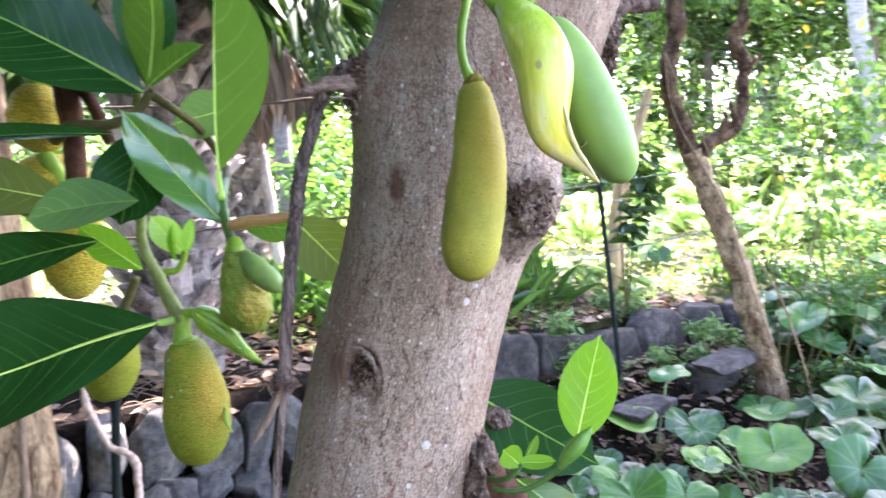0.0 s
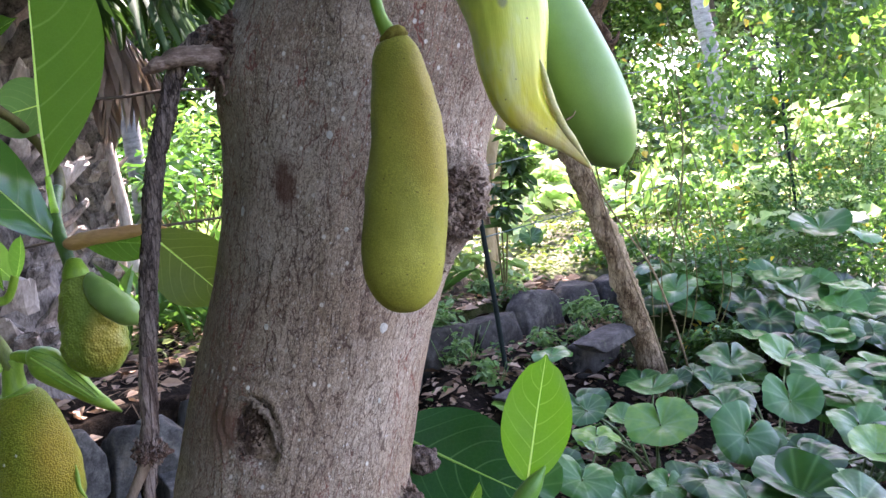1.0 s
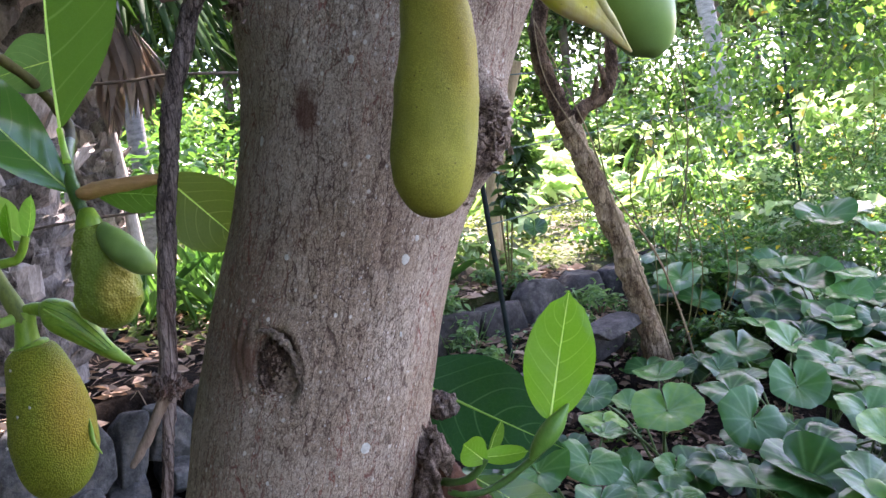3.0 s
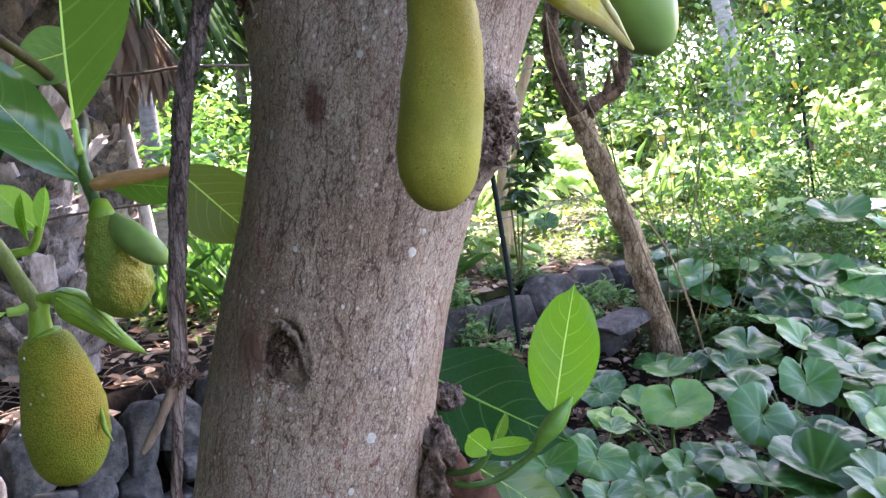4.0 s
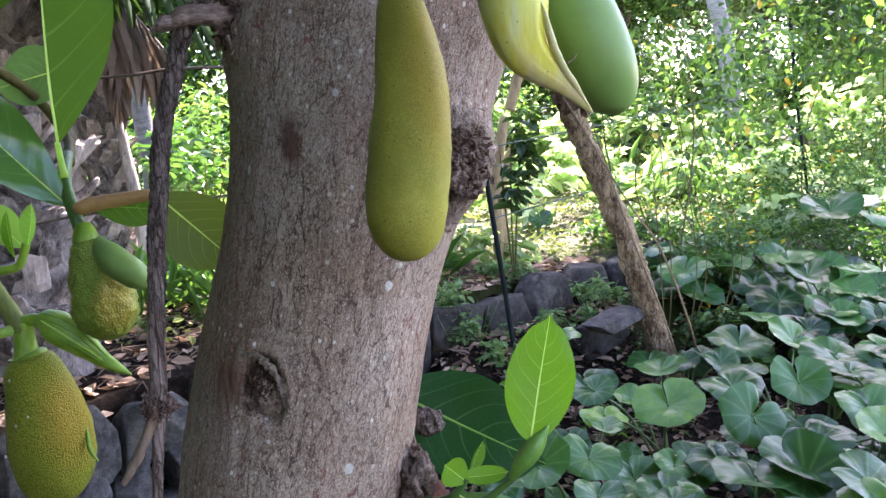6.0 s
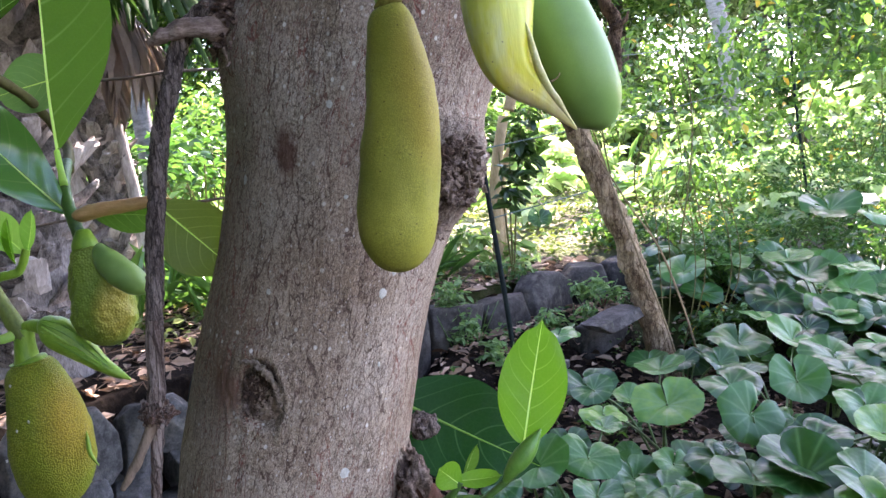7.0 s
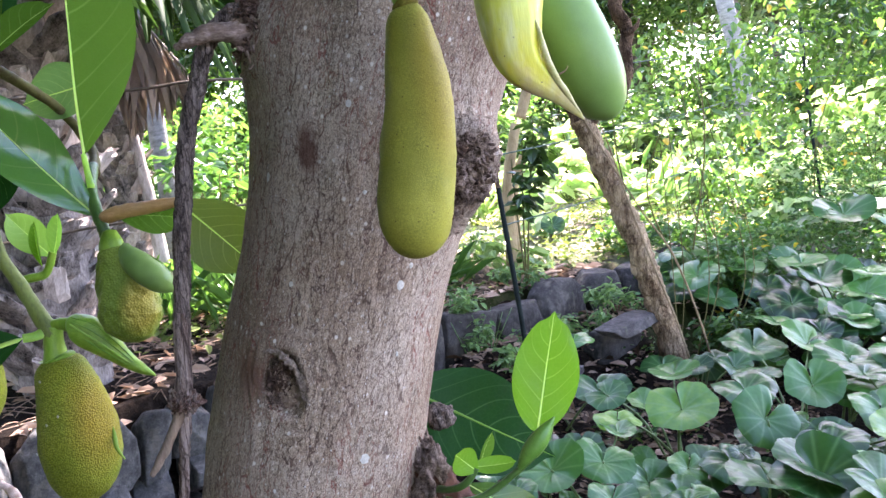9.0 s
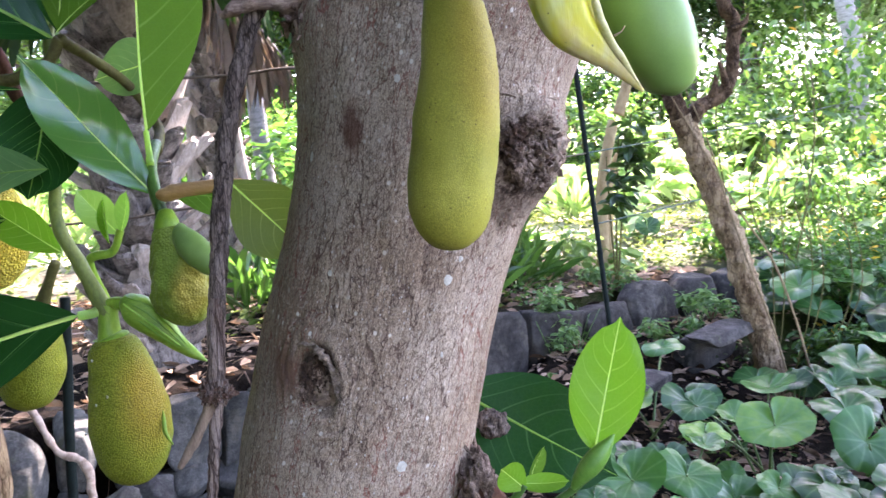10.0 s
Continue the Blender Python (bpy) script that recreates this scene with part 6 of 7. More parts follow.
for k in range(2):
    w = k * 1.9
    bx = 1.60 + 0.09 * math.cos(w)
    part("climbing_vine", mesh_of("climbing_vine", *tube([(bx + 0.10, 4.08 - 0.03 * (k % 3), 0.02, 0.006), (bx + 0.02, 4.06, 0.35, 0.006), (bx - 0.10, 4.05, 0.7, 0.006), (1.44 - 0.06 * k, 4.055, 0.95 + 0.05 * k, 0.005), (1.24 + 0.05 * k, 4.05, 1.32, 0.004), (1.09 + 0.08 * k, 4.05, 1.62, 0.003), (1.06, 4.06, 1.9, 0.003)], 40, 6, 0.1)), VINE_BARK, crook, "thin tan climbing stem")
leaf_cloud("foliage", np.concatenate([bush_rows(160, 300 + i, c, (0.22, 0.2, 0.18), (0.04, 0.08), 0.4) for i, c in enumerate(((1.10, 4.15, 1.95), (1.42, 4.15, 2.05), (1.2, 4.2, 2.2), (1.5, 4.2, 2.3)))]), GREEN_C, crook)


# ---------------------------------------------------------------- wire fence
METAL = simple("dark painted metal", (0.006, 0.010, 0.009), (0.014, 0.022, 0.019), 30, 0.65, depth=0.0005)
WIRE = simple("green coated wire", (0.02, 0.05, 0.04), (0.05, 0.10, 0.08), 40, 0.5, depth=0.0005)
fence = thing("wire_fence", (0.76, 3.9, 0), "wire fence with thin dark metal posts", "fence")


def fence_post(rows):
    bm_rows = [(x, y, z, 0.013) for x, y, z in rows]
    part("post", mesh_of("post", *tube(bm_rows, 14, 6)), METAL, fence, "dark metal fence post")


fence_post([(0.79, 3.9, 0.05), (0.77, 3.9, 0.43), (0.715, 3.9, 1.1), (0.665, 3.9, 1.72)])
fence_post([(3.95, 6.7, 0.3), (3.91, 6.7, 0.83), (3.86, 6.7, 1.42), (3.83, 6.7, 2.08)])
fence_post([(7.3, 9.6, 0.4), (7.25, 9.6, 1.4), (7.2, 9.6, 2.2)])
for z0, z1 in ((1.63, 2.0), (1.28, 1.62), (0.95, 1.22)):
    part("wire", mesh_of("wire", *tube([(0.69, 3.9, z0, 0.0035), (2.2, 5.25, (z0 + z1) / 2 - 0.04, 0.0035), (3.86, 6.7, z1, 0.0035), (5.5, 8.1, z1 + 0.02, 0.0035), (7.2, 9.6, z1 + 0.06, 0.0035)], 50, 5)), WIRE, fence)


# the vine on the fence and the shrubs behind it
def fence_rows(n, seed, s0, s1, z0, z1, thick, size):
    r = np.random.RandomState(seed)
    rows = []
    while len(rows) < n:
        s = r.uniform(s0, s1)
        z = r.uniform(z0, z1)
        if noise.noise(Vector((s * 4.2, z * 2.6, seed))) < 0.02 and r.uniform() < 0.88:
            continue
        ln = r.uniform(*size)
        rows.append((0.69 + 3.17 * s + r.normal(0, thick) * 0.6, 3.9 + 2.8 * s + r.normal(0, thick), z, ln, ln * 0.58, r.uniform(-0.2, 1.2), r.uniform(0, 6.283)))
    return rows


vine = thing("fence_vine", (3.9, 6.8, 0.6), "dense vine of small oval green leaves over the fence", "vine")
leaf_cloud("foliage", fence_rows(800, 61, 0.52, 1.0, 1.15, 3.0, 0.28, (0.05, 0.09)), GREEN_C, vine)
leaf_cloud("foliage", fence_rows(900, 65, 0.95, 1.9, 1.65, 3.0, 0.28, (0.07, 0.13)), GREEN_C, vine)
leaf_cloud("foliage", fence_rows(260, 66, 0.95, 1.9, 1.10, 1.75, 0.28, (0.06, 0.11)), GREEN_C, vine)
leaf_cloud("foliage", fence_rows(500, 62, 0.35, 0.9, 0.75, 1.9, 0.18, (0.04, 0.075)), GREEN_C, vine)
# upper right of the vine in a darker leaf colour, standing for shade
leaf_cloud("shaded_foliage", fence_rows(1500, 64, 1.05, 2.0, 1.80, 3.0, 0.20, (0.07, 0.14)), GREEN_E, vine, "vine leaves coloured darker for shade")
leaf_cloud("yellow_foliage", fence_rows(60, 63, 0.3, 1.8, 0.9, 2.6, 0.2, (0.05, 0.09)), YELLOW, vine)
rr = random.Random(77)
stems = []
for k in range(9):
    s = rr.uniform(0.3, 1.8)
    x, y = 0.69 + 3.17 * s, 3.9 + 2.8 * s
    g = ground_z(x, y)
    h = rr.uniform(0.7, 2.0)
    stems.append(tube([(x, y - 0.1, g - 0.03, 0.006), (x + rr.uniform(-0.25, 0.25), y + rr.uniform(-0.2, 0.1), g + h * 0.5, 0.005), (x + rr.uniform(-0.5, 0.5), y + rr.uniform(-0.2, 0.2), g + h, 0.002)], 12, 5))
clump("stem_tuft", mesh_of("stem_tuft", *join(*stems)), STEM_BROWN, vine, "thin brown vine stems")
for k in range(6):
    x, y = 1.66 + 0.05 * k, 4.25 + 0.1 * (k % 2)
    stem = tube([(x, y, 0.1, 0.0035), (x + 0.05 * k, y, 0.6, 0.003), (x + 0.04 * math.sin(k), y + 0.05, 1.3 + 0.1 * k, 0.002)], 14, 5)
    whole("wild_shoot", mesh_of("wild_shoot", *stem), STEM_BROWN, "thin brown wild shoot beside the crooked tree", "twig", "wild shoots")

# small-leaved twig behind the trunk, and cut tan stems
TAN = simple("cut tan wood", (0.24, 0.165, 0.08), (0.52, 0.39, 0.21), 20, 0.8, (1, 1, 0.3), 0.004)
for row in ([(1.19, 5.0, 1.80, 0.030), (1.13, 5.0, 1.62, 0.032), (1.08, 5.0, 1.48, 0.034)], [(1.06, 5.05, 1.45, 0.03), (1.0, 5.05, 1.2, 0.034), (0.97, 5.05, 0.98, 0.036), (0.96, 5.05, 0.5, 0.04)], [(1.10, 5.1, 1.25, 0.028), (1.02, 5.1, 1.05, 0.032), (1.00, 5.1, 0.5, 0.034)]):
    whole("cut_stem", mesh_of("cut_stem", *tube(row, 16, 14, 0.1, 20)), TAN, "cut tan woody stem behind the fence", "stem", "cut stems")
tw = thing("broadleaf_sapling", (0.95, 4.6, 0.5), "dark green sapling with oval leaves", "sapling")
clump("stem_tuft", mesh_of("stem_tuft", *join(*[tube([(0.95, 4.6, 0.5, 0.006), (0.93 + 0.03 * k, 4.6, 0.9, 0.005), (0.92 + 0.07 * k, 4.58, 1.25 + 0.1 * k, 0.003)], 10, 5) for k in range(3)])), STEM_BROWN, tw)
leaf_cloud("foliage", bush_rows(120, 71, (0.98, 4.6, 1.15), (0.16, 0.16, 0.35), (0.07, 0.12), 0.5), GREEN_E, tw)
leaf_cloud("foliage", bush_rows(160, 72, (1.0, 4.9, 0.75), (0.35, 0.3, 0.22), (0.07, 0.13), 0.42), GREEN_D, tw)


# ---------------------------------------------------------------- sunny plants beyond
def strap_rows(n, seed, xr, yr, size):
    """Tufts of long arching strap leaves."""
    r = np.random.RandomState(seed)
    rows = []
    for k in range(n):
        x, y = r.uniform(*xr), r.uniform(*yr)
        g = ground_z(x, y)
        for b in range(16):
            ln = r.uniform(*size)
            rows.append((x + r.normal(0, 0.06), y + r.normal(0, 0.06), g + r.uniform(0, 0.12), ln, ln * 0.13, r.uniform(-1.3, -0.3), r.uniform(0, 6.283)))
    return rows


leaf_cloud("strap_plants", strap_rows(48, 81, (-0.5, 9), (6.6, 12.5), (0.22, 0.55)), GREEN_D, None, "sunlit tufts of arching strap leaves", "plants")
# near-white leaf colour stands in for overexposed sun on the far plants
PALE_LEAF = leafy("leaves whitened for sun glare", (0.15, 0.26, 0.08), (0.52, 0.57, 0.36), 0.5, 0.20, glow=(0.92, 1, 0.8), spec=0.9)
for i in range(44):
    rr = random.Random(900 + i)
    x, y = rr.uniform(0.2, 7.0), rr.uniform(6.3, 10.5)
    g, s = ground_z(x, y), rr.uniform(0.22, 0.5)
    b = thing("pale_plant", (x, y, g), "plant with large glossy leaves whitened for sun glare", "plant", "pale plants in the sun")
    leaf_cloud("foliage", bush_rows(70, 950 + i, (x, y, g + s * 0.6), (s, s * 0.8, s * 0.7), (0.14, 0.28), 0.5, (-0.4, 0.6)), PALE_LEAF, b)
    clump("stem_tuft", mesh_of("stem_tuft", *join(*[tube([(x, y, g - 0.03, 0.006), (x + s * 0.6 * math.cos(k), y + s * 0.5 * math.sin(k), g + s * 0.8, 0.004)], 5, 5) for k in range(6)])), STEM, b)
for i in range(34):
    rr = random.Random(1200 + i)
    x, y = (rr.uniform(0.5, 8.0), rr.uniform(8.8, 11.6)) if i < 20 else (rr.uniform(-3.0, 0.2), rr.uniform(6.8, 11.0))
    g, s = ground_z(x, y), rr.uniform(0.4, 0.75)
    b = thing("garden_shrub", (x, y, g), "shrub with shining leaves coloured pale for sunlight" if i < 20 or (x > -1.1 and y > 8.5) else "fresh green shrub behind the palms", "shrub", "garden shrubs in the sun")
    # lighter leaves where the garden looks sunlit, plain green to the left
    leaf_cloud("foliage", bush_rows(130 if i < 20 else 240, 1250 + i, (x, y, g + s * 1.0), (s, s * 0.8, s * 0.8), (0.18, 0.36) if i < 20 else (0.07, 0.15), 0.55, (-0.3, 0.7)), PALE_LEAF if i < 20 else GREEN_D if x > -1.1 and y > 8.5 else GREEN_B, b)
    clump("stem_tuft", mesh_of("stem_tuft", *join(*[tube([(x, y, g - 0.03, 0.01), (x + s * 0.6 * math.cos(k), y + s * 0.5 * math.sin(k), g + s * 1.2, 0.005)], 5, 5) for k in range(6)])), STEM_BROWN, b)
# dark bushes whose colour makes shaded gaps among the pale plants
for i in range(14):
    rr = random.Random(1300 + i)
    x, y = rr.uniform(0.6, 8.5), rr.uniform(8.0, 12.0)
    g, s = ground_z(x, y), rr.uniform(0.35, 0.7)
    b = thing("shade_bush", (x, y, g), "bush coloured dark for the shade between brighter plants", "bush", "dark garden bushes")
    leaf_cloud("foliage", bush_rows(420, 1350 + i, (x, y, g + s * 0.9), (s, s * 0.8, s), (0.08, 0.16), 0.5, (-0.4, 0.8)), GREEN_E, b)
    clump("stem_tuft", mesh_of("stem_tuft", *join(*[tube([(x, y, g - 0.03, 0.01), (x + s * 0.6 * math.cos(k), y + s * 0.5 * math.sin(k), g + s * 1.1, 0.005)], 5, 5) for k in range(6)])), STEM_BROWN, b)
leaf_cloud("strap_plants", strap_rows(110, 82, (-6, 0), (5.5, 12.5), (0.2, 0.45)), GREEN_D, None, "sunlit green tufts behind the palms", "plants")
rng = random.Random(14)
for i in range(26):
    x, y = rng.uniform(-7, 12), rng.uniform(8.5, 15.5)
    s, h = rng.uniform(0.6, 1.2), rng.uniform(0.5, 1.2)
    g = ground_z(x, y)
    b = thing("bush", (x, y, g), "rounded sunlit garden bush", "bush", "background bushes")
    leaf_cloud("foliage", bush_rows(700, 500 + i, (x, y, g + h * 0.8), (s, s, h), (0.07, 0.14), 0.5), GREEN_C if i % 3 else GREEN_D, b)
    clump("stem_tuft", mesh_of("stem_tuft", *join(*[tube([(x, y, g - 0.05, 0.02), (x + s * 0.5 * math.cos(k), y + s * 0.5 * math.sin(k), g + h, 0.008)], 5, 5) for k in range(6)])), STEM_BROWN, b)
TRUNK_FAR = simple("far tree bark", (0.07, 0.055, 0.04), (0.22, 0.18, 0.14), 6, 0.9, (1, 1, 0.3), 0.02)
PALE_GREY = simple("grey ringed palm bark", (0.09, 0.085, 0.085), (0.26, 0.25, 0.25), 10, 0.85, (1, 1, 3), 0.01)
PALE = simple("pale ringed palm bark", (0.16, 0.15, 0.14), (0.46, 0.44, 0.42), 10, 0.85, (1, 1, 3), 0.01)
for i in range(16):
    x, y = -14 + 2.1 * i + rng.uniform(-0.7, 0.7), rng.uniform(17, 21)
    g = ground_z(x, y)
    t = thing("background_tree", (x, y, g), "leafy tree at the back of the garden", "tree", "background trees")
    part("trunk", mesh_of("trunk", *tube([(x, y, g - 0.1, 0.16), (x + 0.2, y, g + 2, 0.12), (x + rng.uniform(-0.5, 0.5), y, g + 5, 0.06)], 16, 10, 0.15, 3)), TRUNK_FAR, t)
    for k in range(5):
        w = k * 1.26 + i
        part("limb", mesh_of("limb", *tube([(x + 0.15, y, g + 1.6 + 0.4 * k, 0.06), (x + 0.9 * math.cos(w), y + 0.9 * math.sin(w), g + 2.5 + 0.5 * k, 0.03)], 6, 6)), TRUNK_FAR, t)
    leaf_cloud("crown", np.concatenate([bush_rows(1700, 600 + i, (x, y, g + 4.2), (1.9, 1.5, 2.2), (0.13, 0.25), 0.5, shell=0.2), bush_rows(1100, 700 + i, (x, y, g + 1.5), (1.7, 1.3, 1.5), (0.16, 0.3), 0.5, shell=0.2)]), GREEN_C, t)


for i, x in enumerate(np.linspace(-10, 15, 22)):
    y = 14.8 + 1.0 * math.sin(i * 2.1)
    g = ground_z(x, y)
    t = thing("garden_tree", (x, y, g), "tall leafy tree closing the garden", "tree", "garden trees")
    part("trunk", mesh_of("trunk", *tube([(x, y, g - 0.1, 0.11), (x + 0.15, y, g + 1.6, 0.09), (x, y, g + 4.5, 0.05)], 14, 10, 0.15, 3)), TRUNK_FAR, t)
    for k, (dx, dz) in enumerate(((0, 0.3), (-0.9, -0.6), (0.9, -0.4), (0.2, 1.6), (-0.8, 1.2), (0.9, 1.0))):
        # pale and dark boughs put sun and shade into the middle crowns
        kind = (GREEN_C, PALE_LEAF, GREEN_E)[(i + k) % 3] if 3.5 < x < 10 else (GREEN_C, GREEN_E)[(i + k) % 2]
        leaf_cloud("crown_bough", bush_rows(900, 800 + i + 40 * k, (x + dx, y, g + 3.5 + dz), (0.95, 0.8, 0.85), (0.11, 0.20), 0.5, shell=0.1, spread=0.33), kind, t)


for i, x in enumerate(np.linspace(-8, 13, 16)):
    y = 12.9 + 0.6 * math.sin(i * 1.7)
    g = ground_z(x, y)
    h = thing("hedge_bush", (x, y, g), "sunny garden hedge bush with small leaves", "hedge", "hedge bushes")
    leaf_cloud("foliage", bush_rows(1500, 850 + i, (x, y, g + 1.15), (0.85, 0.6, 1.0 + 0.3 * math.sin(i)), (0.08, 0.15), 0.5, shell=0.3, spread=0.25), GREEN_C if i % 3 else GREEN_D, h)
    clump("stem_tuft", mesh_of("stem_tuft", *join(*[tube([(x, y, g - 0.05, 0.02), (x + 0.5 * math.cos(k), y + 0.4 * math.sin(k), g + 1.6, 0.008)], 5, 5) for k in range(5)])), STEM_BROWN, h)


leaf_cloud("grass_tufts", strap_rows(46, 83, (-1.0, 0.5), (4.3, 6.2), (0.18, 0.42)), GREEN_B, None, "green grass tufts on the bank", "grass")


# ---------------------------------------------------------------- palms on the left
BOOT = simple("old palm boots", (0.014, 0.012, 0.010), (0.36, 0.32, 0.29), 24, 0.9, (1, 1, 0.4), depth=0.01, strength=0.8)
# pale dry husk, lightened further to stand in for flecks of sun
BOOT_PALE = simple("dry palm husk paled for sun flecks", (0.16, 0.135, 0.115), (0.62, 0.55, 0.49), 14, 0.85, (1, 1, 0.25), 0.006)
FROND = leafy("palm leaflets", (0.014, 0.040, 0.012), (0.045, 0.095, 0.022), 0.22, 0.5, spec=0.10)
FROND_DEAD = leafy("dead palm leaflets", (0.10, 0.075, 0.055), (0.40, 0.33, 0.27), 0.15, 0.7, glow=(1, 0.85, 0.6))


def boot(at, way, size, mat, parent, seed):
    """A stub of a cut palm frond: broad and fibrous where it clasps the trunk, broken off at a slant."""
    rr = random.Random(seed)
    a = Vector(way)
    side = Vector((-a.y, a.x, 0)).normalized()
    up = a.cross(side)
    up = up if up.z > 0 else -up
    p = Vector(at)
    n, verts, faces = 9, [], []
    slant = rr.uniform(-0.3, 0.3)
    for i, (f, w, h) in enumerate(((-0.3, 0.62, 0.16), (0.15, 0.50, 0.17), (0.55, 0.34, 0.14), (0.95, 0.26, 0.11), (1.0, 0.20, 0.06))):
        for j in range(n):
            q = 2 * math.pi * j / n
            x, y = math.cos(q) * w, math.sin(q) * h + 0.32 * (f > 0) * f * f
            k = (f + slant * x * (i >= 3)) * (1 + 0.10 * rr.uniform(-1, 1) * (i >= 3))
            verts.append(p + (a * k + side * (x * rr.uniform(0.88, 1.1)) + up * y) * size)
    for i in range(4):
        for j in range(n):
            k = (j + 1) % n
            faces.append((i * n + j, i * n + k, i * n + n + k, i * n + n + j))
    faces.append(tuple(range(4 * n, 5 * n)))
    part("boot", mesh_of("boot", verts, faces, False), mat, parent)


def booted_palm(x, y, r0, z1, seed, label, pale=0.3, lean=0.0):
    g = ground_z(x, y)
    palm = thing("booted_palm", (x, y, g), label, "palm", "palms")
    part("trunk", mesh_of("trunk", *tube([(x, y, g - 0.1, r0 * 1.1), (x + lean * 0.5, y, (g + z1) / 2, r0), (x + lean, y, z1, r0 * 0.85)], 40, 20, 0.2, 12)), BOOT, palm)
    rr = random.Random(seed)
    k, z = 0, g + 0.05
    while z < z1 - 0.1:
        for j in range(5):
            w = math.pi + 0.25 + j * 0.66 + (0.33 if k % 2 else 0)
            d = Vector((math.cos(w), math.sin(w), 0.55 + rr.uniform(-0.3, 0.3))).normalized()
            cx = x + lean * (z - g) / (z1 - g)
            # a random share of boots takes the lighter, sun-flecked colour
            boot((cx + d.x * r0 * 0.85, y + d.y * r0 * 0.85, z + rr.uniform(-0.03, 0.03)), d, r0 * rr.uniform(0.75, 1.25), BOOT_PALE if rr.random() < pale else BOOT, palm, rr.uniform(0, 50))
        z += r0 * 0.5
        k += 1
    return palm


booted_palm(-1.21, 3.55, 0.17, 3.2, 4, "old palm trunk covered with grey broken leaf bases", 0.65)
p2 = booted_palm(-1.25, 5.05, 0.10, 3.4, 9, "slender palm with dark old leaf bases", 0.35)
for row in ([(-1.47, 5.0, 0.55, 0.05), (-1.40, 5.0, 1.2, 0.045), (-1.36, 5.0, 1.9, 0.04)], [(-1.05, 4.95, 0.6, 0.04), (-1.10, 4.95, 1.3, 0.034), (-1.17, 5.0, 1.75, 0.03)]):
    part("husk", mesh_of("husk", *tube(row, 20, 10, 0.2, 12)), BOOT_PALE, p2, "pale pinkish dry leaf base")


def ringed_palm(rows, label):
    base = rows[0]
    palm = thing("ringed_palm", base[:3], label, "palm", "palms")
    c = spline(rows, 90)
    pts = [(*q[:3], q[3] * (1 + 0.05 * (i % 2))) for i, q in enumerate(c)]
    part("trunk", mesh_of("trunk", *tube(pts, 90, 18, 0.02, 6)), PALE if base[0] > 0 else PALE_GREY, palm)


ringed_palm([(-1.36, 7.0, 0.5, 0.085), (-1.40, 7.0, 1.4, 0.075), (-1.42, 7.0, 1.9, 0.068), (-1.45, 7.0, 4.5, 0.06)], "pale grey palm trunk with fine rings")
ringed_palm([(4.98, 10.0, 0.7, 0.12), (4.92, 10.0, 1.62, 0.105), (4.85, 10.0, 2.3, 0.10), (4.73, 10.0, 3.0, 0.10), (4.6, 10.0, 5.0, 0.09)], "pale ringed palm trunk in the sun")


def frond(pts, seed, mat, label, length=0.5, hang=0.9, n=60, rib=None, wide=0.02):
    c = spline(pts, n)
    rr = np.random.RandomState(seed)
    rows = []
    for i in range(2, n):
        t = c[min(i + 1, n - 1)] - c[i - 1]
        yaw = math.atan2(t[1], t[0])
        for s in (1, -1):
            ln = length * math.sin(math.pi * (0.12 + 0.80 * i / n)) * rr.uniform(0.8, 1.15)
            rows.append((*c[i, :3], ln, wide, hang + rr.uniform(-0.25, 0.25), yaw + s * rr.uniform(0.5, 1.0)))
    f = thing("palm_frond", tuple(c[0, :3]), label, "palm frond", "palm fronds")
    part("rib", mesh_of("rib", *tube([(*q[:3], 0.013 * (1 - 0.75 * i / n)) for i, q in enumerate(c)], 40, 7)), rib or mat, f)
    leaf_cloud("leaflet_fan", rows, mat, f)
    return f


frond([(-1.30, 4.5, 2.62), (-1.06, 4.4, 2.374), (-0.979, 4.4, 2.254), (-0.842, 4.4, 2.049), (-0.709, 4.4, 1.855)], 1, FROND_DEAD, "dead grey-brown palm frond hanging down", 0.55, 1.32, 44, rib=BOOT_PALE, wide=0.017)
frond([(-1.25, 4.8, 2.7), (-1.12, 4.6, 2.35), (-1.02, 4.5, 2.0), (-0.98, 4.4, 1.7)], 2, FROND_DEAD, "dead brown palm frond against the trunk", 0.45, 1.35, 30, rib=BOOT_PALE, wide=0.012)
frond([(-1.2, 4.9, 2.8), (-0.8, 4.7, 2.5), (-0.45, 4.5, 2.12), (-0.2, 4.4, 1.75)], 3, FROND, "drooping dark green palm frond", 0.55, 0.7)
frond([(-1.2, 4.9, 2.8), (-0.7, 5.0, 2.55), (-0.25, 5.1, 2.3), (0.2, 5.2, 1.9)], 4, FROND, "dark green palm frond", 0.6, 0.7)
frond([(-1.2, 4.8, 2.75), (-0.85, 4.5, 2.45), (-0.55, 4.3, 2.05), (-0.36, 4.25, 1.78), (-0.25, 4.2, 1.55)], 8, FROND, "feathery green palm frond", 0.42, 0.45, 54, wide=0.014)
frond([(-1.2, 4.7, 2.8), (-1.0, 4.1, 2.6), (-0.7, 3.6, 2.35), (-0.4, 3.3, 2.05)], 5, FROND, "dark green palm frond overhead", 0.5, 0.6)
frond([(-1.3, 3.6, 3.2), (-1.0, 3.3, 2.7), (-0.8, 3.1, 2.3), (-0.72, 3.0, 1.95)], 6, FROND, "dark green palm frond near the trunk", 0.45, 0.9)
frond([(-1.4, 5.0, 2.9), (-1.9, 4.8, 2.6), (-2.4, 4.6, 2.0)], 7, FROND, "dark green palm frond", 0.6, 0.8)

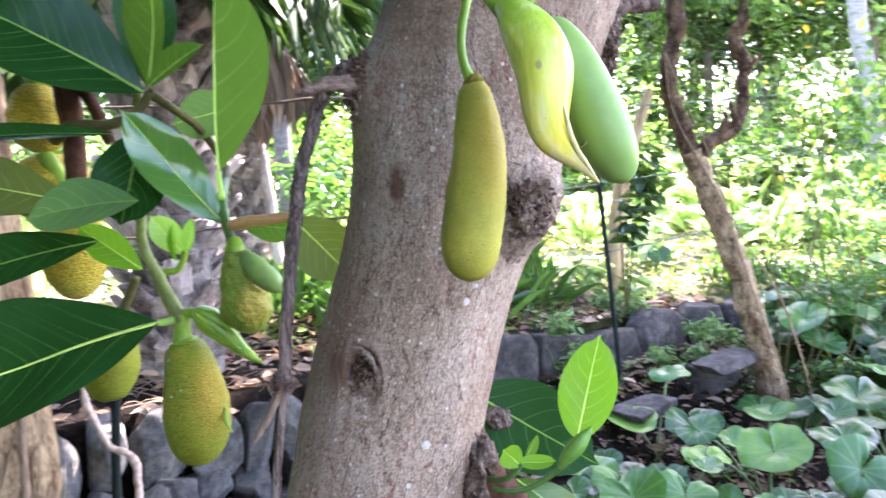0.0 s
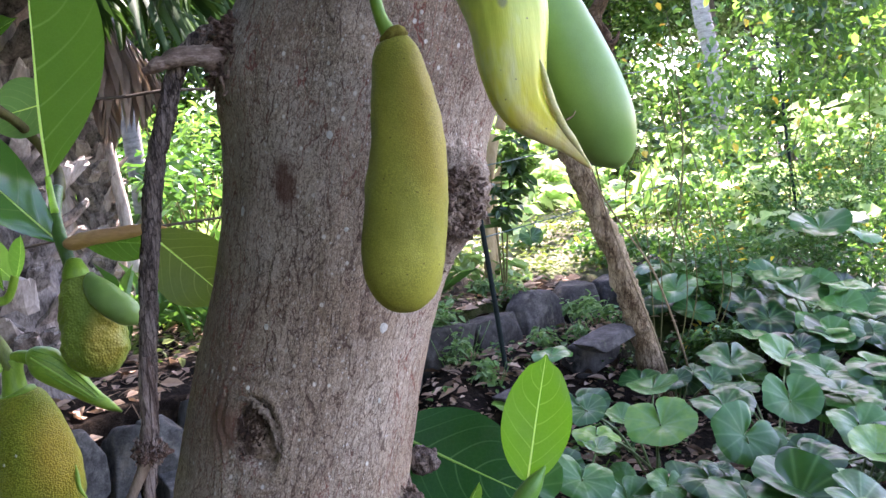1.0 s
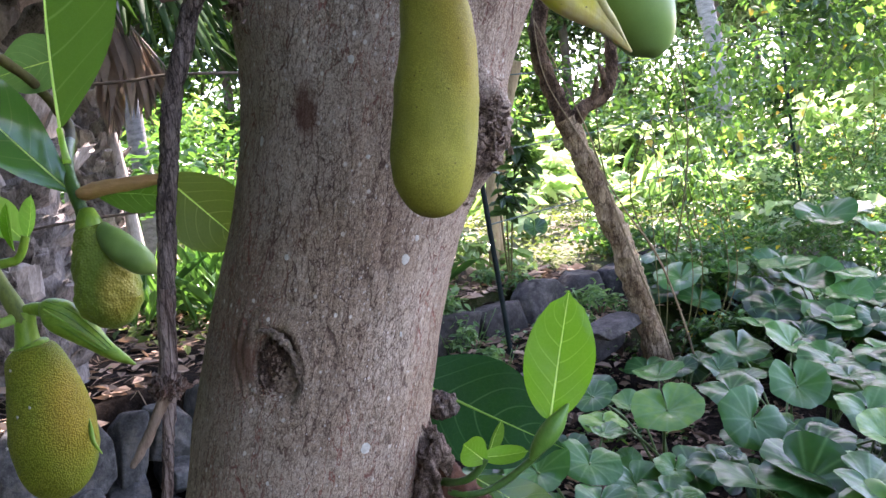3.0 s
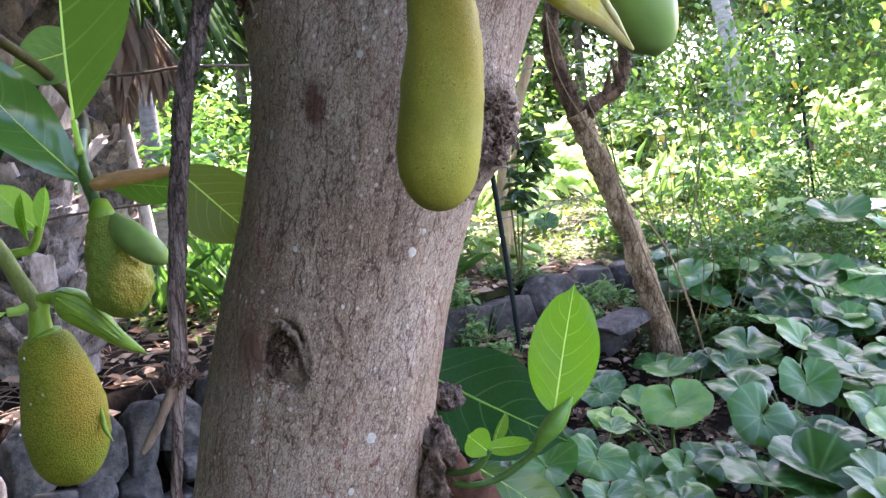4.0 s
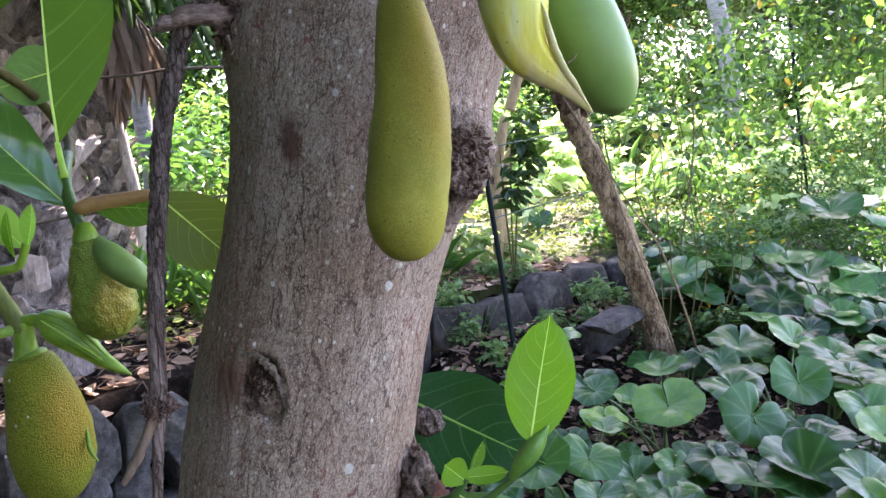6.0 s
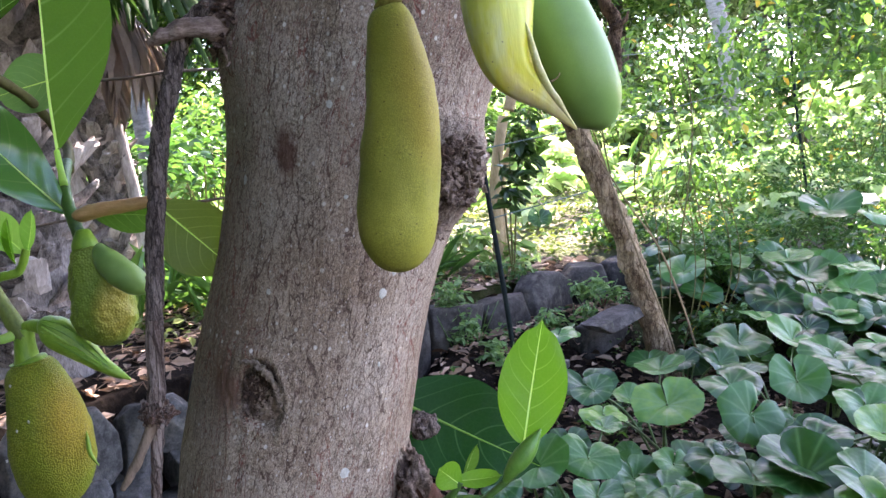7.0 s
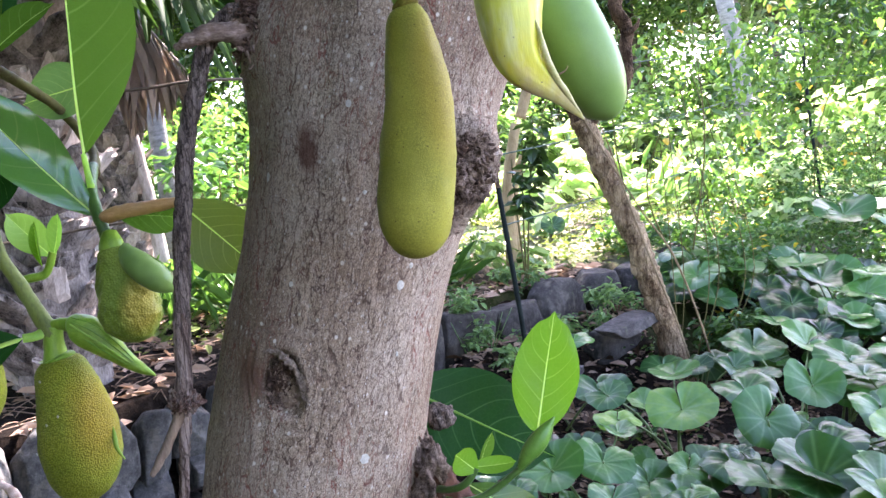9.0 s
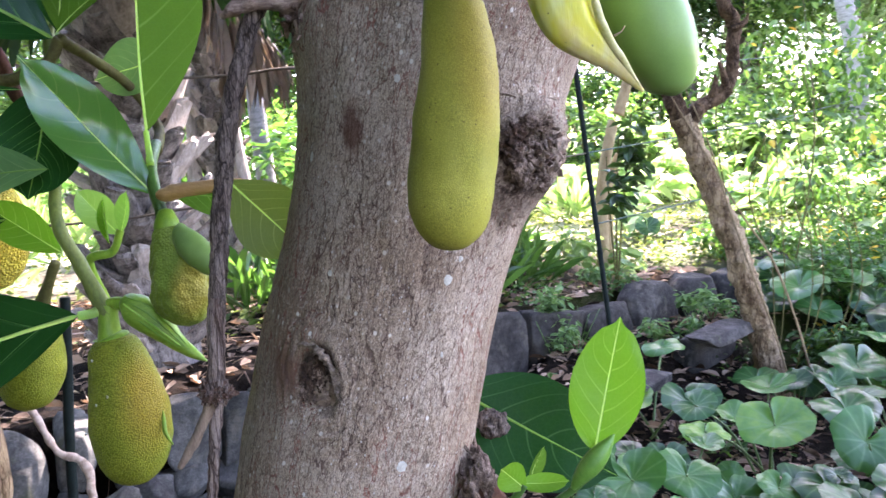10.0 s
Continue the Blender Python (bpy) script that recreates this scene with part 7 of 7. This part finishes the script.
def fan_leaf(hub, way, size, seed, label):
    """A palmate palm leaf: pleated fingers joined near the hub, split and drooping beyond."""
    rr = random.Random(seed)
    d = Vector(way).normalized()
    s = d.cross(Vector((0, 0, 1))).normalized()
    n = s.cross(d)
    h = Vector(hub)
    f = thing("fan_palm_leaf", hub, label, "palm leaf", "fan palm leaves")
    lots = []
    for k in range(26):
        w = -1.9 + 3.8 * k / 25
        ln = size * (0.8 + 0.2 * math.cos(w)) * rr.uniform(0.9, 1.05)
        a = d * math.cos(w) + s * math.sin(w)
        c = d * -math.sin(w) + s * math.cos(w)
        v = []
        for q, wd in ((0.05, 0.012), (0.35, 0.055), (0.6, 0.07), (0.85, 0.03), (1.0, 0.002)):
            o = h + a * (ln * q) - Vector((0, 0, 1)) * (0.42 * ln * q**3) + n * (0.03 * (k % 2))
            v += [o - c * wd * size, o + n * 0.03 * size, o + c * wd * size]
        lots.append((v, [(3 * i + j, 3 * i + j + 1, 3 * i + j + 4, 3 * i + j + 3) for i in range(4) for j in range(2)]))
    part("blade", mesh_of("blade", *join(*lots)), FROND, f)
    part("leaf_stalk", mesh_of("leaf_stalk", *tube([(*(h + d * 0.05), 0.010), (*(h - d * 0.3 + Vector((0, 0, 0.12))), 0.013), (*(h - d * 0.8 + Vector((-0.2, 0.3, 0.5))), 0.018)], 16, 8)), STEM_BROWN, f)


fan_leaf((-0.66, 3.4, 2.22), (0.55, -0.2, -0.80), 0.46, 1, "dark green pleated fan palm leaf hanging down")
fan_leaf((-0.60, 3.8, 2.50), (0.25, -0.3, -0.90), 0.52, 2, "dark green pleated fan palm leaf in the shade")
fan_leaf((-0.95, 3.9, 2.55), (0.25, -0.5, -0.80), 0.50, 3, "dark green pleated fan palm leaf in the shade")

# ropes between the trees
ROPE = simple("dark cord", (0.05, 0.04, 0.03), (0.16, 0.13, 0.10), 60, 0.8)
whole("cord", mesh_of("cord", *tube([(-1.6, 2.5, 1.19, 0.004), (-0.94, 2.5, 1.195, 0.004), (-0.68, 2.5, 1.215, 0.004), (-0.1, 2.6, 1.24, 0.004), (0.7, 3.9, 1.28, 0.004)], 40, 6)), ROPE, "taut dark cord between the trees", "cord", "cords")
whole("cord", mesh_of("cord", *tube([(-1.7, 3.0, 1.66, 0.005), (-0.71, 3.0, 1.64, 0.005), (-0.34, 3.0, 1.645, 0.005), (0.68, 3.9, 1.65, 0.005)], 40, 6)), ROPE, "taut dark cord higher up", "cord", "cords")

# at the far left: a brown trunk, a pale root and a dark stake
ROOT = simple("pale dry root", (0.28, 0.19, 0.14), (0.66, 0.52, 0.42), 90, 0.8, depth=0.002)
left = thing("brown_tree", (-0.98, 1.6, -0.1), "light brown tree trunk with thin bark", "tree")
part("trunk", mesh_of("trunk", *tube([(-0.99, 1.6, -0.15, 0.13), (-0.955, 1.6, 0.5, 0.115), (-0.95, 1.6, 0.9, 0.105), (-0.98, 1.62, 1.2, 0.10), (-1.05, 1.65, 2.2, 0.09)], 60, 24, 0.08, 9)), BARK_B, left)
part("branch_stub", mesh_of("branch_stub", *tube([(-0.90, 1.56, 0.93, 0.03), (-0.86, 1.50, 0.98, 0.022), (-0.85, 1.47, 1.02, 0.012)], 14, 12, 0.25, 30)), BARK_B, left)
whole("hanging_root", mesh_of("hanging_root", *tube([(-0.672, 1.4, 0.985, 0.0055), (-0.668, 1.4, 0.95, 0.0065), (-0.648, 1.4, 0.90, 0.0065), (-0.628, 1.4, 0.865, 0.006), (-0.595, 1.4, 0.85, 0.0068), (-0.583, 1.4, 0.82, 0.0078), (-0.585, 1.4, 0.70, 0.0062), (-0.62, 1.42, 0.3, 0.007)], 90, 10, 0.4, 50)), ROOT, "pale crooked dry stem", "stem")
whole("garden_stake", mesh_of("garden_stake", *tube([(-0.68, 1.6, 1.1, 0.010), (-0.69, 1.6, 0.98, 0.010), (-0.71, 1.6, 0.71, 0.010), (-0.74, 1.6, -0.1, 0.010)], 14, 8)), METAL, "thin dark garden stake", "stake")
whole("dry_vine", mesh_of("dry_vine", *tube([(-0.838, 1.5, 1.05, 0.007), (-0.842, 1.49, 0.87, 0.008), (-0.845, 1.49, 0.70, 0.008), (-0.86, 1.5, 0.1, 0.009)], 40, 8, 0.25, 40)), BROKEN, "pale dry vine along the brown trunk", "vine")


# ---------------------------------------------------------------- unseen crowns added overhead to shade the near ground
def canopy(n, seed, xr, yr, zr, size):
    r = np.random.RandomState(seed)
    k = n // 60
    c = np.column_stack([r.uniform(*xr, k), r.uniform(*yr, k), r.uniform(*zr, k)])
    p = c[r.randint(0, k, n)] + r.normal(0, 0.26, (n, 3)) * (1, 1, 0.6)
    ln = r.uniform(*size, n)
    return np.column_stack([p, ln, ln * 0.5, r.uniform(-0.2, 0.7, n), r.uniform(0, 6.283, n)])


# leaves above the view, placed to cut sky light on the left and on the upper trunk
leaf_cloud("crown", canopy(15000, 91, (-3.4, -0.25), (-2.8, 1.9), (2.7, 4.4), (0.14, 0.24)), GREEN_E, tree, "dense dark green crown added out of view to dim the light")
leaf_cloud("crown", canopy(6000, 95, (-0.9, 1.3), (0.1, 1.9), (2.5, 3.9), (0.14, 0.24)), GREEN_E, tree, "dense dark green crown added out of view to dim the light")
leaf_cloud("crown", canopy(700, 93, (0.6, 2.0), (3.6, 4.8), (3.4, 4.2), (0.06, 0.12)), GREEN_C, crook, "leafy crown")
# added tree, never in view; its crown stands between sun and near garden
shade = thing("sun_block_tree", (9.6, 8.2, 0.5), "tall spreading tree added out of view to block the sun", "tree")
part("trunk", mesh_of("trunk", *tube([(9.6, 8.2, 0.3, 0.34), (9.4, 8.2, 3.0, 0.28), (8.6, 8.0, 5.8, 0.22), (7.4, 7.6, 7.6, 0.12)], 40, 16, 0.12, 2)), TRUNK_FAR, shade)
for k in range(7):
    part("limb", mesh_of("limb", *tube([(8.7, 8.0, 5.6, 0.14), (7.2 - 0.25 * k, 6.0 + 0.55 * k, 7.2, 0.09), (5.4 - 0.35 * k, 4.9 + 0.8 * k, 8.0, 0.04)], 16, 10, 0.1, 2)), TRUNK_FAR, shade)
broad = canopy(17000, 92, (2.2, 8.8), (4.5, 9.7), (7.4, 8.4), (0.2, 0.34))
leaf_cloud("crown", broad[broad[:, 0] - 2.5 > 0.32 * (broad[:, 1] - 5.2)], GREEN_E, shade, "broad dark green crown that keeps the sun off the near garden")
# hedges added out of view, left and behind, to darken that side
for i, (x, y, s) in enumerate(((-2.7, 0.6, 1.2), (-2.6, -1.4, 1.4), (-4.4, 2.6, 1.3), (-4.6, 5.4, 1.4), (-1.9, -2.6, 1.3), (-0.7, -3.3, 1.3), (-4.2, -3.0, 1.5), (-1.55, -0.75, 0.7))):
    g = ground_z(x, y)
    h = thing("hedge_bush", (x, y, g), "tall dense dark green hedge bush added out of view to block light", "hedge", "hedge bushes")
    leaf_cloud("foliage", bush_rows(4200, 900 + i, (x, y, g + 3.0), (s, s, 3.1), (0.16, 0.24), 0.5, shell=0.3), GREEN_E, h)
    clump("stem_tuft", mesh_of("stem_tuft", *join(*[tube([(x, y, g - 0.05, 0.03), (x + s * 0.5 * math.cos(k), y + s * 0.5 * math.sin(k), g + 2.6, 0.01)], 6, 6) for k in range(6)])), STEM_BROWN, h)
